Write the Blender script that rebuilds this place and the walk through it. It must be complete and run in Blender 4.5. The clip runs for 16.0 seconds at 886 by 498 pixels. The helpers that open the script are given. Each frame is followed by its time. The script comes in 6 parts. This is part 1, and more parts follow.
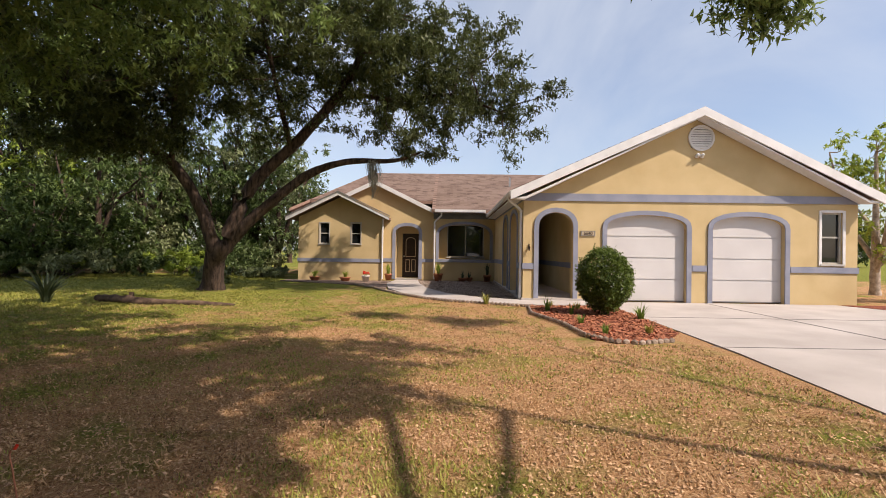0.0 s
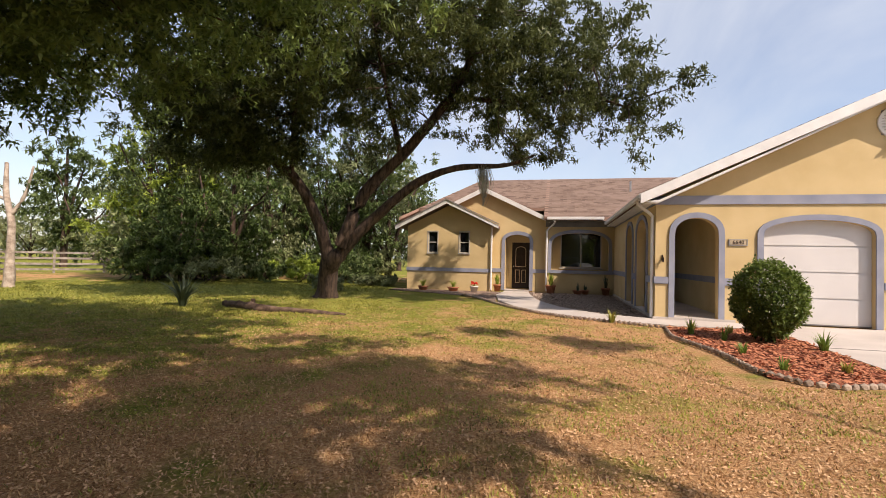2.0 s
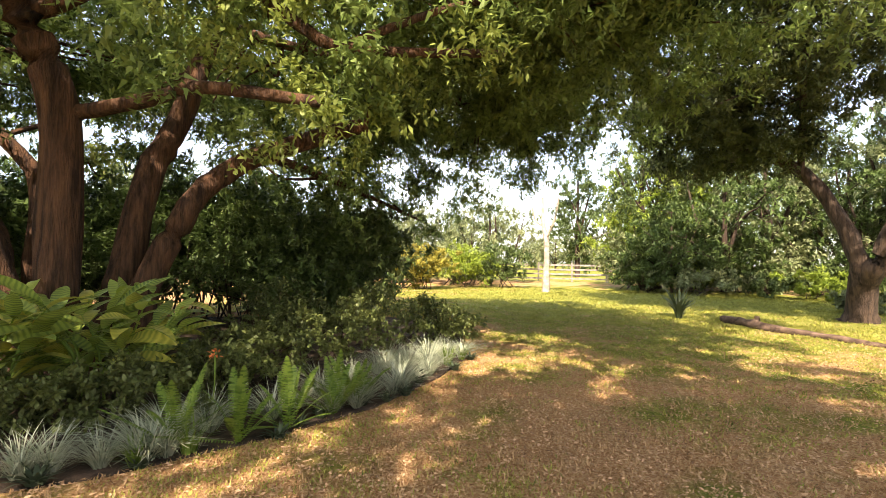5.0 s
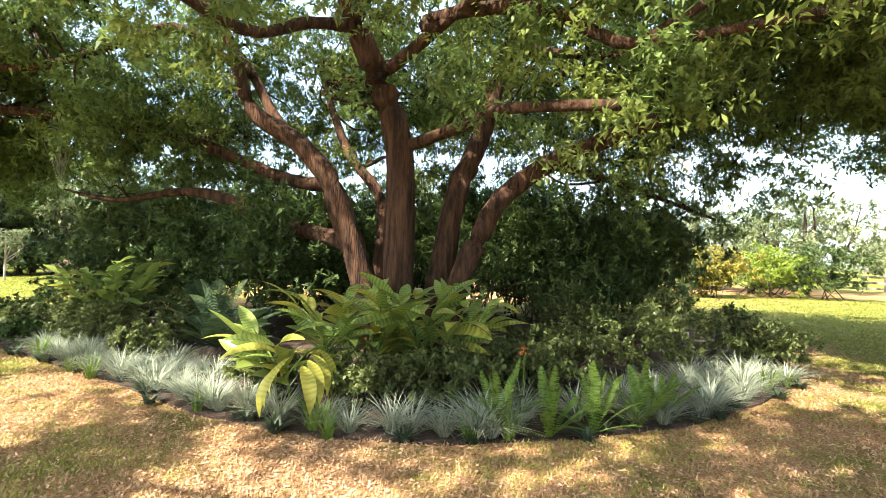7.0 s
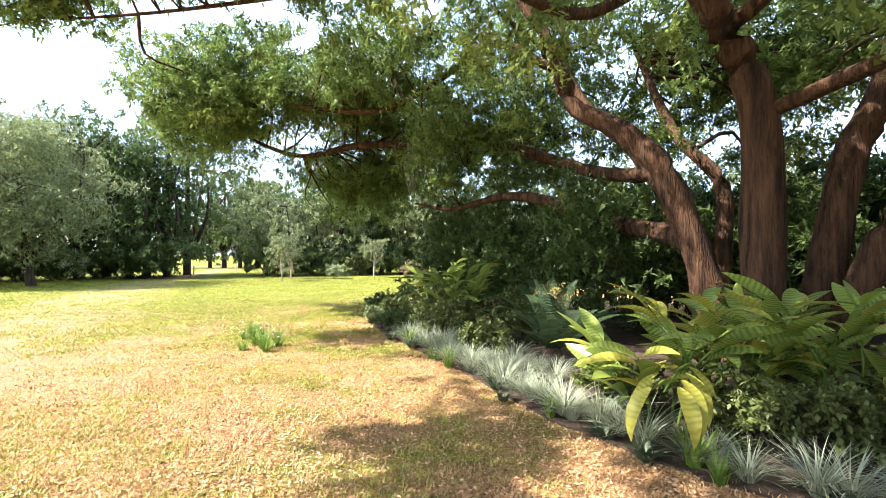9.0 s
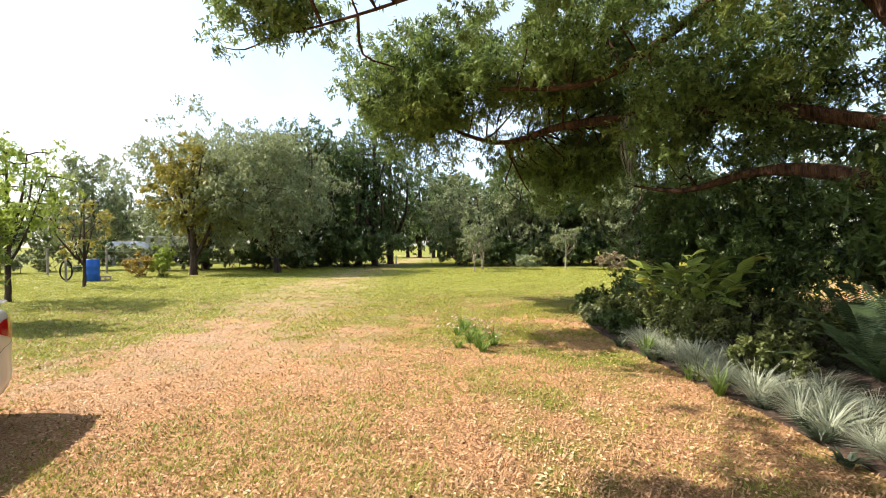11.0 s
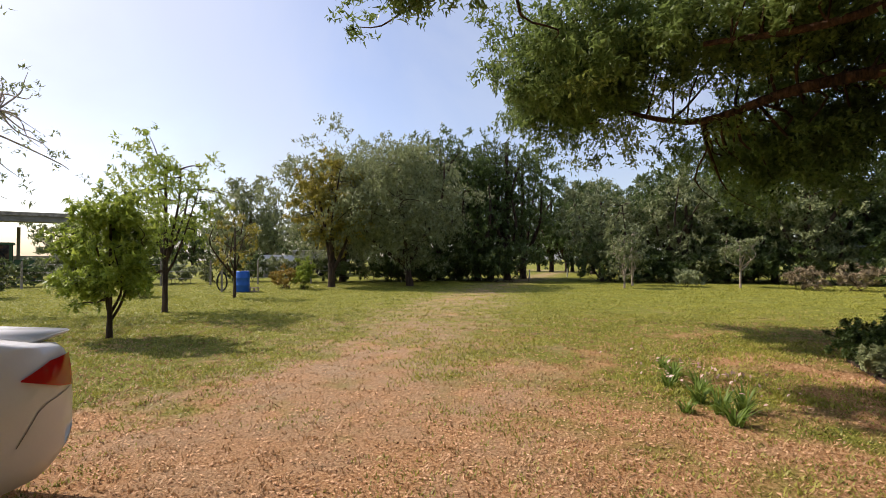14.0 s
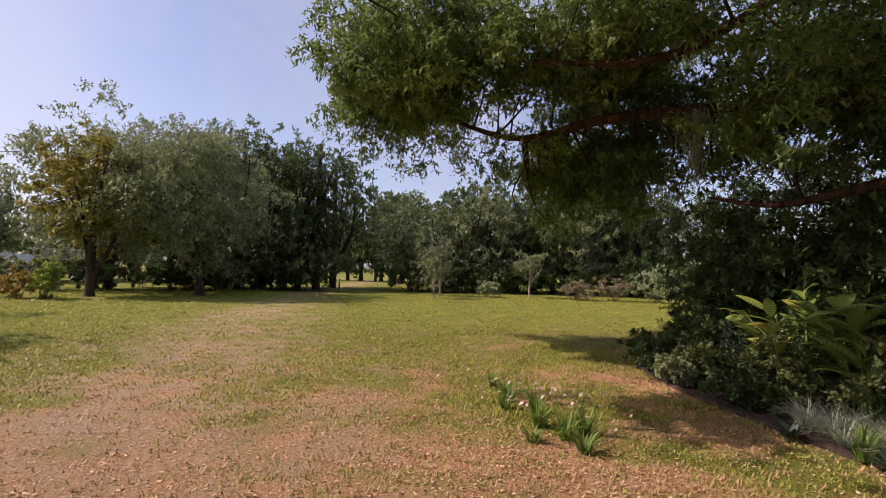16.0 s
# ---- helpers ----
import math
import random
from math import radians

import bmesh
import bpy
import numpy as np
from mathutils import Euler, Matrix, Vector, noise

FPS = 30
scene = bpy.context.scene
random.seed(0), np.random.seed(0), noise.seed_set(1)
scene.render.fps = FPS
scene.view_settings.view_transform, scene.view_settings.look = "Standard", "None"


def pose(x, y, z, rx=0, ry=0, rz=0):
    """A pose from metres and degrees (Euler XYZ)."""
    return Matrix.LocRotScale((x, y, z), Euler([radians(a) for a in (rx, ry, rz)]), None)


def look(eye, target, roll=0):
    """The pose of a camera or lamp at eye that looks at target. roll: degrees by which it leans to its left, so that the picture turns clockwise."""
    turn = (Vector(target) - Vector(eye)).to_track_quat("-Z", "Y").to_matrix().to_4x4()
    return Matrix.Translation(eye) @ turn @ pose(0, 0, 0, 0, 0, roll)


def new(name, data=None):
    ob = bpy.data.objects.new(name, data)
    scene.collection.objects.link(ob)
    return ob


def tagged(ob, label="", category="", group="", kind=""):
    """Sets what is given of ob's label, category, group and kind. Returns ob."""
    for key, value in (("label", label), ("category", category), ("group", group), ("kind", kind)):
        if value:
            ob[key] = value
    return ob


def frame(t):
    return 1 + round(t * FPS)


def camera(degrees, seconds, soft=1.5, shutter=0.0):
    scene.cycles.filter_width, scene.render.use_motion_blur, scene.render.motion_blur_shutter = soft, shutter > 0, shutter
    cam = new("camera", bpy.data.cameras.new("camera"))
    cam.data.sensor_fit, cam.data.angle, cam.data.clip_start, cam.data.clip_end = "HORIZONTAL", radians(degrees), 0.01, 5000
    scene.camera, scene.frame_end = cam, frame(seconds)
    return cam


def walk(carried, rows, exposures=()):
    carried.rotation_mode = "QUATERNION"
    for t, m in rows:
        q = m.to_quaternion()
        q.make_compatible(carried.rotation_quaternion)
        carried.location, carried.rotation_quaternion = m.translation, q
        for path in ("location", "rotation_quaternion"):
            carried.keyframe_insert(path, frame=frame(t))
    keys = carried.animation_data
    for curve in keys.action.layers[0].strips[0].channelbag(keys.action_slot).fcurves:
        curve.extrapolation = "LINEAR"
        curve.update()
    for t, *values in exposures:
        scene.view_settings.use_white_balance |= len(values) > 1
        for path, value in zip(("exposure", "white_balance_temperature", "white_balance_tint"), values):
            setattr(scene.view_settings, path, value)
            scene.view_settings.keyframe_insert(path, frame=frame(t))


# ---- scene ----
# camera and walk
# seconds, x, y, z, turn to the left, tilt up, roll
PATH = [
    (0, 2.82, 2.51, 1.23, -6.72, 0.35, 0.80),
    (0.5, 2.82, 2.77, 1.26, -5.13, 0.35, 1.15),
    (1, 2.75, 3.02, 1.24, -3.52, 0.64, 1.40),
    (1.5, 2.66, 3.26, 1.26, -0.36, 0.84, 1.44),
    (2, 2.64, 3.40, 1.26, 5.90, 1.20, 1.27),
    (2.5, 2.65, 3.54, 1.25, 14.43, 1.60, 1.26),
    (3, 2.63, 3.54, 1.30, 23.85, 1.65, 1.07),
    (3.5, 2.56, 3.55, 1.26, 33.53, 1.71, 0.83),
    (4, 2.50, 3.52, 1.23, 43.72, 1.71, 0.87),
    (4.2, 2.44, 3.48, 1.24, 46.98, 1.64, 0.88),
    (6.3, 2.43, 3.15, 1.30, 80.86, 1.37, 1.16),
    (6.5, 2.42, 3.10, 1.30, 83.71, 1.33, 1.21),
    (7, 2.39, 3.04, 1.30, 91.28, 1.20, 1.27),
    (7.5, 2.27, 2.95, 1.28, 100.11, 1.39, 1.40),
    (8, 2.14, 2.83, 1.29, 110.40, 1.11, 1.25),
    (8.5, 2.09, 2.65, 1.27, 119.66, 1.09, 0.57),
    (9, 2.04, 2.38, 1.28, 125.22, 0.76, 0.09),
    (9.5, 1.97, 2.14, 1.26, 131.48, 0.75, 0.14),
    (10, 1.89, 1.90, 1.29, 137.68, 0.55, 0.11),
    (10.2, 1.94, 1.80, 1.34, 139.13, 0.14, -0.01),
    (12.3, 1.59, 0.45, 1.29, 158.85, 0.59, -0.20),
    (12.5, 1.59, 0.31, 1.30, 159.61, 0.74, -0.28),
    (13, 1.55, -0.05, 1.29, 160.82, 0.92, -0.34),
    (13.5, 1.48, -0.43, 1.30, 161.72, 1.08, -0.17),
    (14, 1.45, -0.78, 1.28, 161.70, 1.24, -0.16),
    (14.5, 1.40, -1.11, 1.27, 161.12, 1.55, -0.00),
    (15, 1.31, -1.43, 1.28, 158.39, 1.74, 0.41),
    (15.5, 1.26, -1.65, 1.28, 150.22, 2.22, 0.87),
    (16, 1.19, -1.78, 1.28, 138.82, 2.52, 1.36),
]
EXPOSURE = [(0, 0.18, 6900, 18), (2, 0.32, 7200, 19), (3.0, 0.62, 7600, 21), (4.2, 1.32, 7800, 19), (6.3, 1.9, 6800, 9), (8.0, 2.0, 6300, 8), (9.0, 1.85, 6300, 9), (10.2, 1.5, 6500, 11), (12.3, 0.42, 6800, 18), (14.5, 0.12, 6700, 22), (16, -0.02, 6700, 30)]
cam = camera(86, 16.0, 0.5)
walk(cam, [(t, pose(x, y, z, 90 + up, 0, turn) @ pose(0, 0, 0, 0, 0, lean)) for t, x, y, z, turn, up, lean in PATH], EXPOSURE)

# world and sun
SUN_EL, SUN_AZ = radians(46), math.atan2(0.75, -0.66)
world = bpy.data.worlds.new("sky")
scene.world = world
world.use_nodes = True
wn = world.node_tree
sky = wn.nodes.new("ShaderNodeTexSky")
sky.sky_type, sky.sun_disc, sky.sun_elevation, sky.sun_rotation = "NISHITA", False, SUN_EL, SUN_AZ
sky.air_density, sky.dust_density, sky.ozone_density = 1.0, 1.6, 1.5
wn.nodes["Background"].inputs["Strength"].default_value = 0.165
# thin high cloud over the whole sky
drift, veil, blend = wn.nodes.new("ShaderNodeTexNoise"), wn.nodes.new("ShaderNodeMapRange"), wn.nodes.new("ShaderNodeMix")
where = wn.nodes.new("ShaderNodeTexCoord")
drift.inputs["Scale"].default_value, drift.inputs["Detail"].default_value, drift.inputs["Roughness"].default_value, drift.inputs["Distortion"].default_value = 1.7, 7, 0.55, 0.6
for k, value in ((1, 0.40), (2, 0.72), (3, 0.09), (4, 0.75)):
    veil.inputs[k].default_value = value
blend.data_type = "RGBA"
blend.inputs[7].default_value = (3.8, 4.4, 5.0, 1)
wn.links.new(where.outputs["Generated"], drift.inputs["Vector"])
wn.links.new(drift.outputs["Fac"], veil.inputs[0])
wn.links.new(veil.outputs[0], blend.inputs[0])
wn.links.new(sky.outputs[0], blend.inputs[6])
wn.links.new(blend.outputs[2], wn.nodes["Background"].inputs["Color"])
sun_data = bpy.data.lights.new("sun", "SUN")
sun_data.energy, sun_data.angle, sun_data.color = 5.0, radians(0.6), (1.0, 0.93, 0.82)
sun = new("sun", sun_data)
SUN_TO = Vector((math.sin(SUN_AZ) * math.cos(SUN_EL), math.cos(SUN_AZ) * math.cos(SUN_EL), math.sin(SUN_EL)))
sun.matrix_world = look(SUN_TO * 60, (0, 0, 0))

# materials
def material(name, low, high, scale=6.0, rough=0.8, metal=0.0, bump=0.0, fine=60.0, spec=0.3, island=0.0, obj=0.0, translucent=0.0, detail=6.0):
    """A surface whose colour wanders between two tones at two scales, with fine relief."""
    m = bpy.data.materials.new(name)
    m.use_nodes = True
    n, l = m.node_tree.nodes, m.node_tree.links
    b = n["Principled BSDF"]
    b.inputs["Roughness"].default_value, b.inputs["Metallic"].default_value = rough, metal
    b.inputs["Specular IOR Level"].default_value = spec
    tex = n.new("ShaderNodeTexCoord")
    broad, grain = n.new("ShaderNodeTexNoise"), n.new("ShaderNodeTexNoise")
    for node, s in ((broad, scale), (grain, fine)):
        node.inputs["Scale"].default_value, node.inputs["Detail"].default_value = s, detail
        l.new(tex.outputs["Object"], node.inputs["Vector"])
    add = n.new("ShaderNodeMath")
    add.operation = "MULTIPLY_ADD"
    add.inputs[1].default_value = 0.35
    l.new(grain.outputs["Fac"], add.inputs[0])
    l.new(broad.outputs["Fac"], add.inputs[2])
    fac = add.outputs[0]
    for use, kind in ((island, "ShaderNodeNewGeometry"), (obj, "ShaderNodeObjectInfo")):
        if use:
            src, more = n.new(kind), n.new("ShaderNodeMath")
            more.operation = "MULTIPLY_ADD"
            more.inputs[1].default_value = use
            l.new(src.outputs["Random Per Island" if kind.endswith("Geometry") else "Random"], more.inputs[0])
            l.new(fac, more.inputs[2])
            fac = more.outputs[0]
    ramp = n.new("ShaderNodeValToRGB")
    mid = 0.67 + 0.5 * (island + obj)
    half = 0.17 + 0.42 * (island + obj)
    ramp.color_ramp.elements[0].position, ramp.color_ramp.elements[1].position = max(0, mid - half), min(1, mid + half)
    ramp.color_ramp.elements[0].color, ramp.color_ramp.elements[1].color = (*low, 1), (*high, 1)
    l.new(fac, ramp.inputs[0])
    l.new(ramp.outputs[0], b.inputs["Base Color"])
    if bump:
        bm_ = n.new("ShaderNodeBump")
        bm_.inputs["Strength"].default_value, bm_.inputs["Distance"].default_value = bump, 0.02
        l.new(grain.outputs["Fac"], bm_.inputs["Height"])
        l.new(bm_.outputs[0], b.inputs["Normal"])
    if translucent:
        tr, mix = n.new("ShaderNodeBsdfTranslucent"), n.new("ShaderNodeMixShader")
        mix.inputs[0].default_value = translucent
        l.new(ramp.outputs[0], tr.inputs["Color"])
        l.new(b.outputs[0], mix.inputs[1])
        l.new(tr.outputs[0], mix.inputs[2])
        l.new(mix.outputs[0], n["Material Output"].inputs["Surface"])
    return m


def ground_material():
    """Thatch and fallen leaves over sandy soil, with patches of green turf and a worn track."""
    m = bpy.data.materials.new("lawn")
    m.use_nodes = True
    n, l = m.node_tree.nodes, m.node_tree.links
    b = n["Principled BSDF"]
    b.inputs["Roughness"].default_value, b.inputs["Specular IOR Level"].default_value = 0.95, 0.1
    tex = n.new("ShaderNodeTexCoord")

    def noise_tex(scale, detail=5.0, rough=0.6):
        t = n.new("ShaderNodeTexNoise")
        t.inputs["Scale"].default_value, t.inputs["Detail"].default_value, t.inputs["Roughness"].default_value = scale, detail, rough
        l.new(tex.outputs["Object"], t.inputs["Vector"])
        return t.outputs["Fac"]

    def ramp(fac, stops):
        r = n.new("ShaderNodeValToRGB")
        while len(r.color_ramp.elements) < len(stops):
            r.color_ramp.elements.new(0.5)
        for e, (p, c) in zip(r.color_ramp.elements, stops):
            e.position, e.color = p, (*c, 1)
        l.new(fac, r.inputs[0])
        return r.outputs[0]

    def mix(fac, a, c):
        x = n.new("ShaderNodeMix")
        x.data_type = "RGBA"
        l.new(fac, x.inputs[0])
        l.new(a, x.inputs[6])
        l.new(c, x.inputs[7])
        return x.outputs[2]

    grain = noise_tex(38, 8, 0.75)
    straw = ramp(grain, [(0.3, (0.14, 0.062, 0.030)), (0.48, (0.40, 0.215, 0.10)), (0.66, (0.64, 0.42, 0.23))])
    green = ramp(noise_tex(30, 8, 0.75), [(0.3, (0.045, 0.065, 0.010)), (0.5, (0.170, 0.182, 0.030)), (0.7, (0.375, 0.355, 0.08))])
    rust = ramp(noise_tex(45, 6, 0.7), [(0.3, (0.16, 0.10, 0.055)), (0.5, (0.36, 0.25, 0.15)), (0.7, (0.60, 0.45, 0.30))])
    turf = n.new("ShaderNodeAttribute")
    turf.attribute_name = "turf"
    track = n.new("ShaderNodeAttribute")
    track.attribute_name = "track"
    patch = n.new("ShaderNodeMath")
    patch.operation = "ADD"
    l.new(noise_tex(0.9, 6, 0.65), patch.inputs[0])
    l.new(turf.outputs["Fac"], patch.inputs[1])
    sharp = ramp(patch.outputs[0], [(0.46, (0, 0, 0)), (0.62, (1, 1, 1))])
    c1 = mix(sharp, straw, green)
    p2 = n.new("ShaderNodeMath")
    p2.operation = "ADD"
    l.new(noise_tex(1.6, 6, 0.6), p2.inputs[0])
    l.new(track.outputs["Fac"], p2.inputs[1])
    worn = ramp(p2.outputs[0], [(0.60, (0, 0, 0)), (0.95, (1, 1, 1))])
    c2 = mix(worn, c1, rust)
    l.new(c2, b.inputs["Base Color"])
    bump = n.new("ShaderNodeBump")
    bump.inputs["Strength"].default_value, bump.inputs["Distance"].default_value = 0.9, 0.04
    l.new(grain, bump.inputs["Height"])
    l.new(bump.outputs[0], b.inputs["Normal"])
    return m


def glass_material(name, tint, rough=0.03):
    m = bpy.data.materials.new(name)
    m.use_nodes = True
    b = m.node_tree.nodes["Principled BSDF"]
    b.inputs["Base Color"].default_value, b.inputs["Roughness"].default_value = (*tint, 1), rough
    b.inputs["Specular IOR Level"].default_value = 0.6
    return m


M_LAWN = ground_material()
M_STUCCO = material("yellow_stucco", (0.49, 0.365, 0.185), (0.57, 0.435, 0.235), 1.2, 0.9, bump=0.25, fine=140)
M_TRIM = material("grey_blue_trim", (0.20, 0.215, 0.275), (0.27, 0.28, 0.34), 2.0, 0.85, bump=0.2, fine=140)
M_WHITE = material("white_paint", (0.60, 0.59, 0.58), (0.70, 0.69, 0.68), 3.0, 0.5, fine=80)
M_DOORWHITE = material("garage_door_paint", (0.52, 0.50, 0.495), (0.58, 0.56, 0.55), 1.0, 0.5, fine=60)
M_SHINGLE = material("brown_shingle", (0.17, 0.10, 0.075), (0.30, 0.195, 0.15), 2.5, 0.95, bump=0.6, fine=70, obj=0.3)
M_SOFFIT = material("grey_soffit", (0.16, 0.15, 0.14), (0.22, 0.21, 0.20), 3.0, 0.8)
M_CONCRETE = material("pale_concrete", (0.36, 0.32, 0.29), (0.47, 0.425, 0.39), 0.8, 0.9, bump=0.15, fine=90)
M_GRAVEL = material("brown_gravel", (0.09, 0.06, 0.045), (0.32, 0.23, 0.18), 18, 0.95, bump=0.8, fine=120)
M_PEBBLE = material("pebble", (0.16, 0.11, 0.09), (0.45, 0.36, 0.29), 9, 0.9, island=0.6)
M_MULCH = material("red_mulch", (0.11, 0.028, 0.016), (0.33, 0.10, 0.05), 14, 0.95, bump=0.9, fine=90)
M_CHIP = material("mulch_chip", (0.17, 0.055, 0.03), (0.46, 0.18, 0.095), 9, 0.95, island=0.6)
M_DOOR = material("dark_door_wood", (0.018, 0.010, 0.008), (0.035, 0.020, 0.014), 6, 0.35, fine=40)
M_BEIGE = material("beige_moulding", (0.42, 0.33, 0.22), (0.5, 0.4, 0.28), 5, 0.5)
M_DARKGLASS = glass_material("dark_window_glass", (0.012, 0.014, 0.016))
M_FRAME = material("window_frame", (0.36, 0.34, 0.31), (0.46, 0.44, 0.40), 5, 0.5)
M_METAL = material("grey_metal", (0.28, 0.28, 0.28), (0.4, 0.4, 0.4), 6, 0.4, 0.8)
M_BARK = material("oak_bark", (0.022, 0.015, 0.011), (0.11, 0.072, 0.052), 7, 0.95, bump=1.0, fine=38)
M_BARKRED = material("reddish_bark", (0.026, 0.013, 0.008), (0.130, 0.064, 0.034), 8, 0.95, bump=1.0, fine=34)
M_BARKPALE = material("pale_bark", (0.22, 0.17, 0.13), (0.48, 0.40, 0.33), 6, 0.9, bump=0.7, fine=30)
for m in (M_BARK, M_BARKRED):
    # furrows that run along the stem
    nt = m.node_tree
    stretch = nt.nodes.new("ShaderNodeMapping")
    stretch.inputs["Scale"].default_value = (1.5, 1.5, 0.2)
    for link in list(nt.links):
        if link.from_node.type == "TEX_COORD":
            target = link.to_socket
            nt.links.new(stretch.outputs[0], target)
    nt.links.new(nt.nodes["Texture Coordinate"].outputs["Object"], stretch.inputs[0])
    nt.nodes["Bump"].inputs["Distance"].default_value = 0.05
M_MOSS = material("spanish_moss", (0.20, 0.20, 0.15), (0.42, 0.41, 0.32), 6, 0.95, island=0.3)


def leaf_mat(name, low, high, tr=0.32, rough=0.5, island=0.7):
    return material(name, low, high, 1.5, rough, spec=0.35, island=island, translucent=tr, fine=12, detail=2)


M_OAK = leaf_mat("oak_leaf", (0.024, 0.048, 0.012), (0.190, 0.260, 0.072), 0.42)
# lighter, yellower copy of the oak leaf, with sunlight put into its colour
M_OAKY = leaf_mat("sunlit_tone_oak_leaf", (0.050, 0.080, 0.016), (0.260, 0.310, 0.075), 0.45)
M_OAKFRONT = leaf_mat("fine_oak_leaf", (0.013, 0.020, 0.006), (0.095, 0.115, 0.037))
M_GREYLEAF = leaf_mat("grey_green_leaf", (0.076, 0.099, 0.048), (0.272, 0.306, 0.145))
M_WOOD = leaf_mat("wood_leaf", (0.024, 0.043, 0.014), (0.122, 0.168, 0.054))
M_DARKLEAF = leaf_mat("dark_leaf", (0.018, 0.034, 0.011), (0.115, 0.170, 0.048), 0.36)
M_LIME = leaf_mat("lime_leaf", (0.10, 0.16, 0.022), (0.34, 0.42, 0.07), 0.45)
M_GOLD = leaf_mat("golden_leaf", (0.121, 0.083, 0.018), (0.374, 0.264, 0.055), 0.4)
M_YELLOW = leaf_mat("yellowing_leaf", (0.10, 0.10, 0.02), (0.36, 0.31, 0.06), 0.4)
M_REED = leaf_mat("dry_reed", (0.13, 0.10, 0.055), (0.36, 0.29, 0.18), 0.3)
M_SHRUB = leaf_mat("shrub_leaf", (0.028, 0.042, 0.011), (0.140, 0.165, 0.050), 0.3)
M_PALESHRUB = leaf_mat("pale_shrub_leaf", (0.156, 0.195, 0.091), (0.390, 0.429, 0.234), 0.35)
M_BOX = leaf_mat("clipped_shrub_leaf", (0.025, 0.05, 0.010), (0.12, 0.17, 0.03), 0.3)
M_BLADE = leaf_mat("striped_blade", (0.055, 0.085, 0.045), (0.46, 0.49, 0.36), 0.25)
M_FERN = leaf_mat("fern_leaf", (0.06, 0.12, 0.016), (0.19, 0.28, 0.05), 0.4)
M_DARKBLADE = leaf_mat("dark_blade", (0.02, 0.035, 0.02), (0.075, 0.10, 0.055), 0.2)
M_CYCAD = leaf_mat("cycad_leaf", (0.012, 0.028, 0.012), (0.055, 0.090, 0.035), 0.2, 0.6)
M_GRASS = leaf_mat("grass_blade", (0.100, 0.120, 0.017), (0.360, 0.345, 0.070), 0.3)
M_FIELD = leaf_mat("field_blade", (0.118, 0.148, 0.018), (0.39, 0.385, 0.062), 0.3)
M_DRY = leaf_mat("dry_blade", (0.20, 0.095, 0.038), (0.50, 0.31, 0.15), 0.2)
M_LITTER = leaf_mat("fallen_leaf", (0.15, 0.07, 0.035), (0.64, 0.40, 0.23), 0.1, 0.8)
M_TERRA = material("terracotta", (0.30, 0.11, 0.06), (0.42, 0.18, 0.10), 8, 0.9)
M_WHITEPOT = material("pale_pot", (0.55, 0.5, 0.45), (0.68, 0.62, 0.56), 8, 0.7)
M_RED = leaf_mat("red_petal", (0.45, 0.02, 0.015), (0.75, 0.06, 0.03), 0.3)
M_PINK = leaf_mat("pink_petal", (0.45, 0.25, 0.25), (0.7, 0.5, 0.45), 0.3)
M_LOG = material("log_wood", (0.05, 0.03, 0.022), (0.2, 0.13, 0.09), 6, 0.95, bump=1.0, fine=40)
M_FENCE = material("weathered_fence", (0.16, 0.14, 0.12), (0.34, 0.30, 0.27), 4, 0.9, bump=0.3)

# builders
rng = np.random.default_rng(7)
GROUND = -0.15


def height(x, y):
    """Ground height: the lawn lies a little under the house and dips towards the field."""
    up = np.clip((np.asarray(y, float) - 8.0) / 7.0, 0, 1)
    down = np.clip(-np.asarray(y, float) / 6.0, 0, 1)
    hx = (np.asarray(x, float) - 6.6) * 0.9914 - (np.asarray(y, float) - 15.45) * 0.1305
    side = np.clip((hx + 1.2) / 2.6, 0, 1)
    return np.minimum(-0.102, 0.045 * side * side * (3 - 2 * side) + GROUND + 0.03 * up * up * (3 - 2 * up) - 0.05 * down + 0.012 * np.sin(0.9 * np.asarray(x)) * np.sin(1.1 * np.asarray(y) + 1))


def gz(x, y):
    return float(height(x, y))


def arrays_mesh(name, verts, faces, mat, smooth=False):
    """A mesh from arrays of vertices and of faces with one count of corners."""
    verts, faces = np.asarray(verts, np.float32), np.asarray(faces, np.int32)
    me = bpy.data.meshes.new(name)
    k = faces.shape[1]
    me.vertices.add(len(verts))
    me.vertices.foreach_set("co", verts.ravel())
    me.loops.add(faces.size)
    me.loops.foreach_set("vertex_index", faces.ravel())
    me.polygons.add(len(faces))
    me.polygons.foreach_set("loop_start", np.arange(0, faces.size, k, dtype=np.int32))
    me.update(calc_edges=True)
    me.validate()
    if smooth:
        me.polygons.foreach_set("use_smooth", np.ones(len(faces), bool))
    me.materials.append(mat)
    return me


def child(name, data, parent, label=""):
    ob = new(name, data)
    ob.parent = parent
    return tagged(ob, label)


def part(name, bm, mat, parent, label="", smooth=False):
    me = bpy.data.meshes.new(name)
    bm.normal_update()
    bm.to_mesh(me)
    bm.free()
    if smooth:
        me.polygons.foreach_set("use_smooth", np.ones(len(me.polygons), bool))
    me.materials.append(mat)
    ob = new(name, me)
    if parent:
        ob.parent = parent
    return tagged(ob, label)


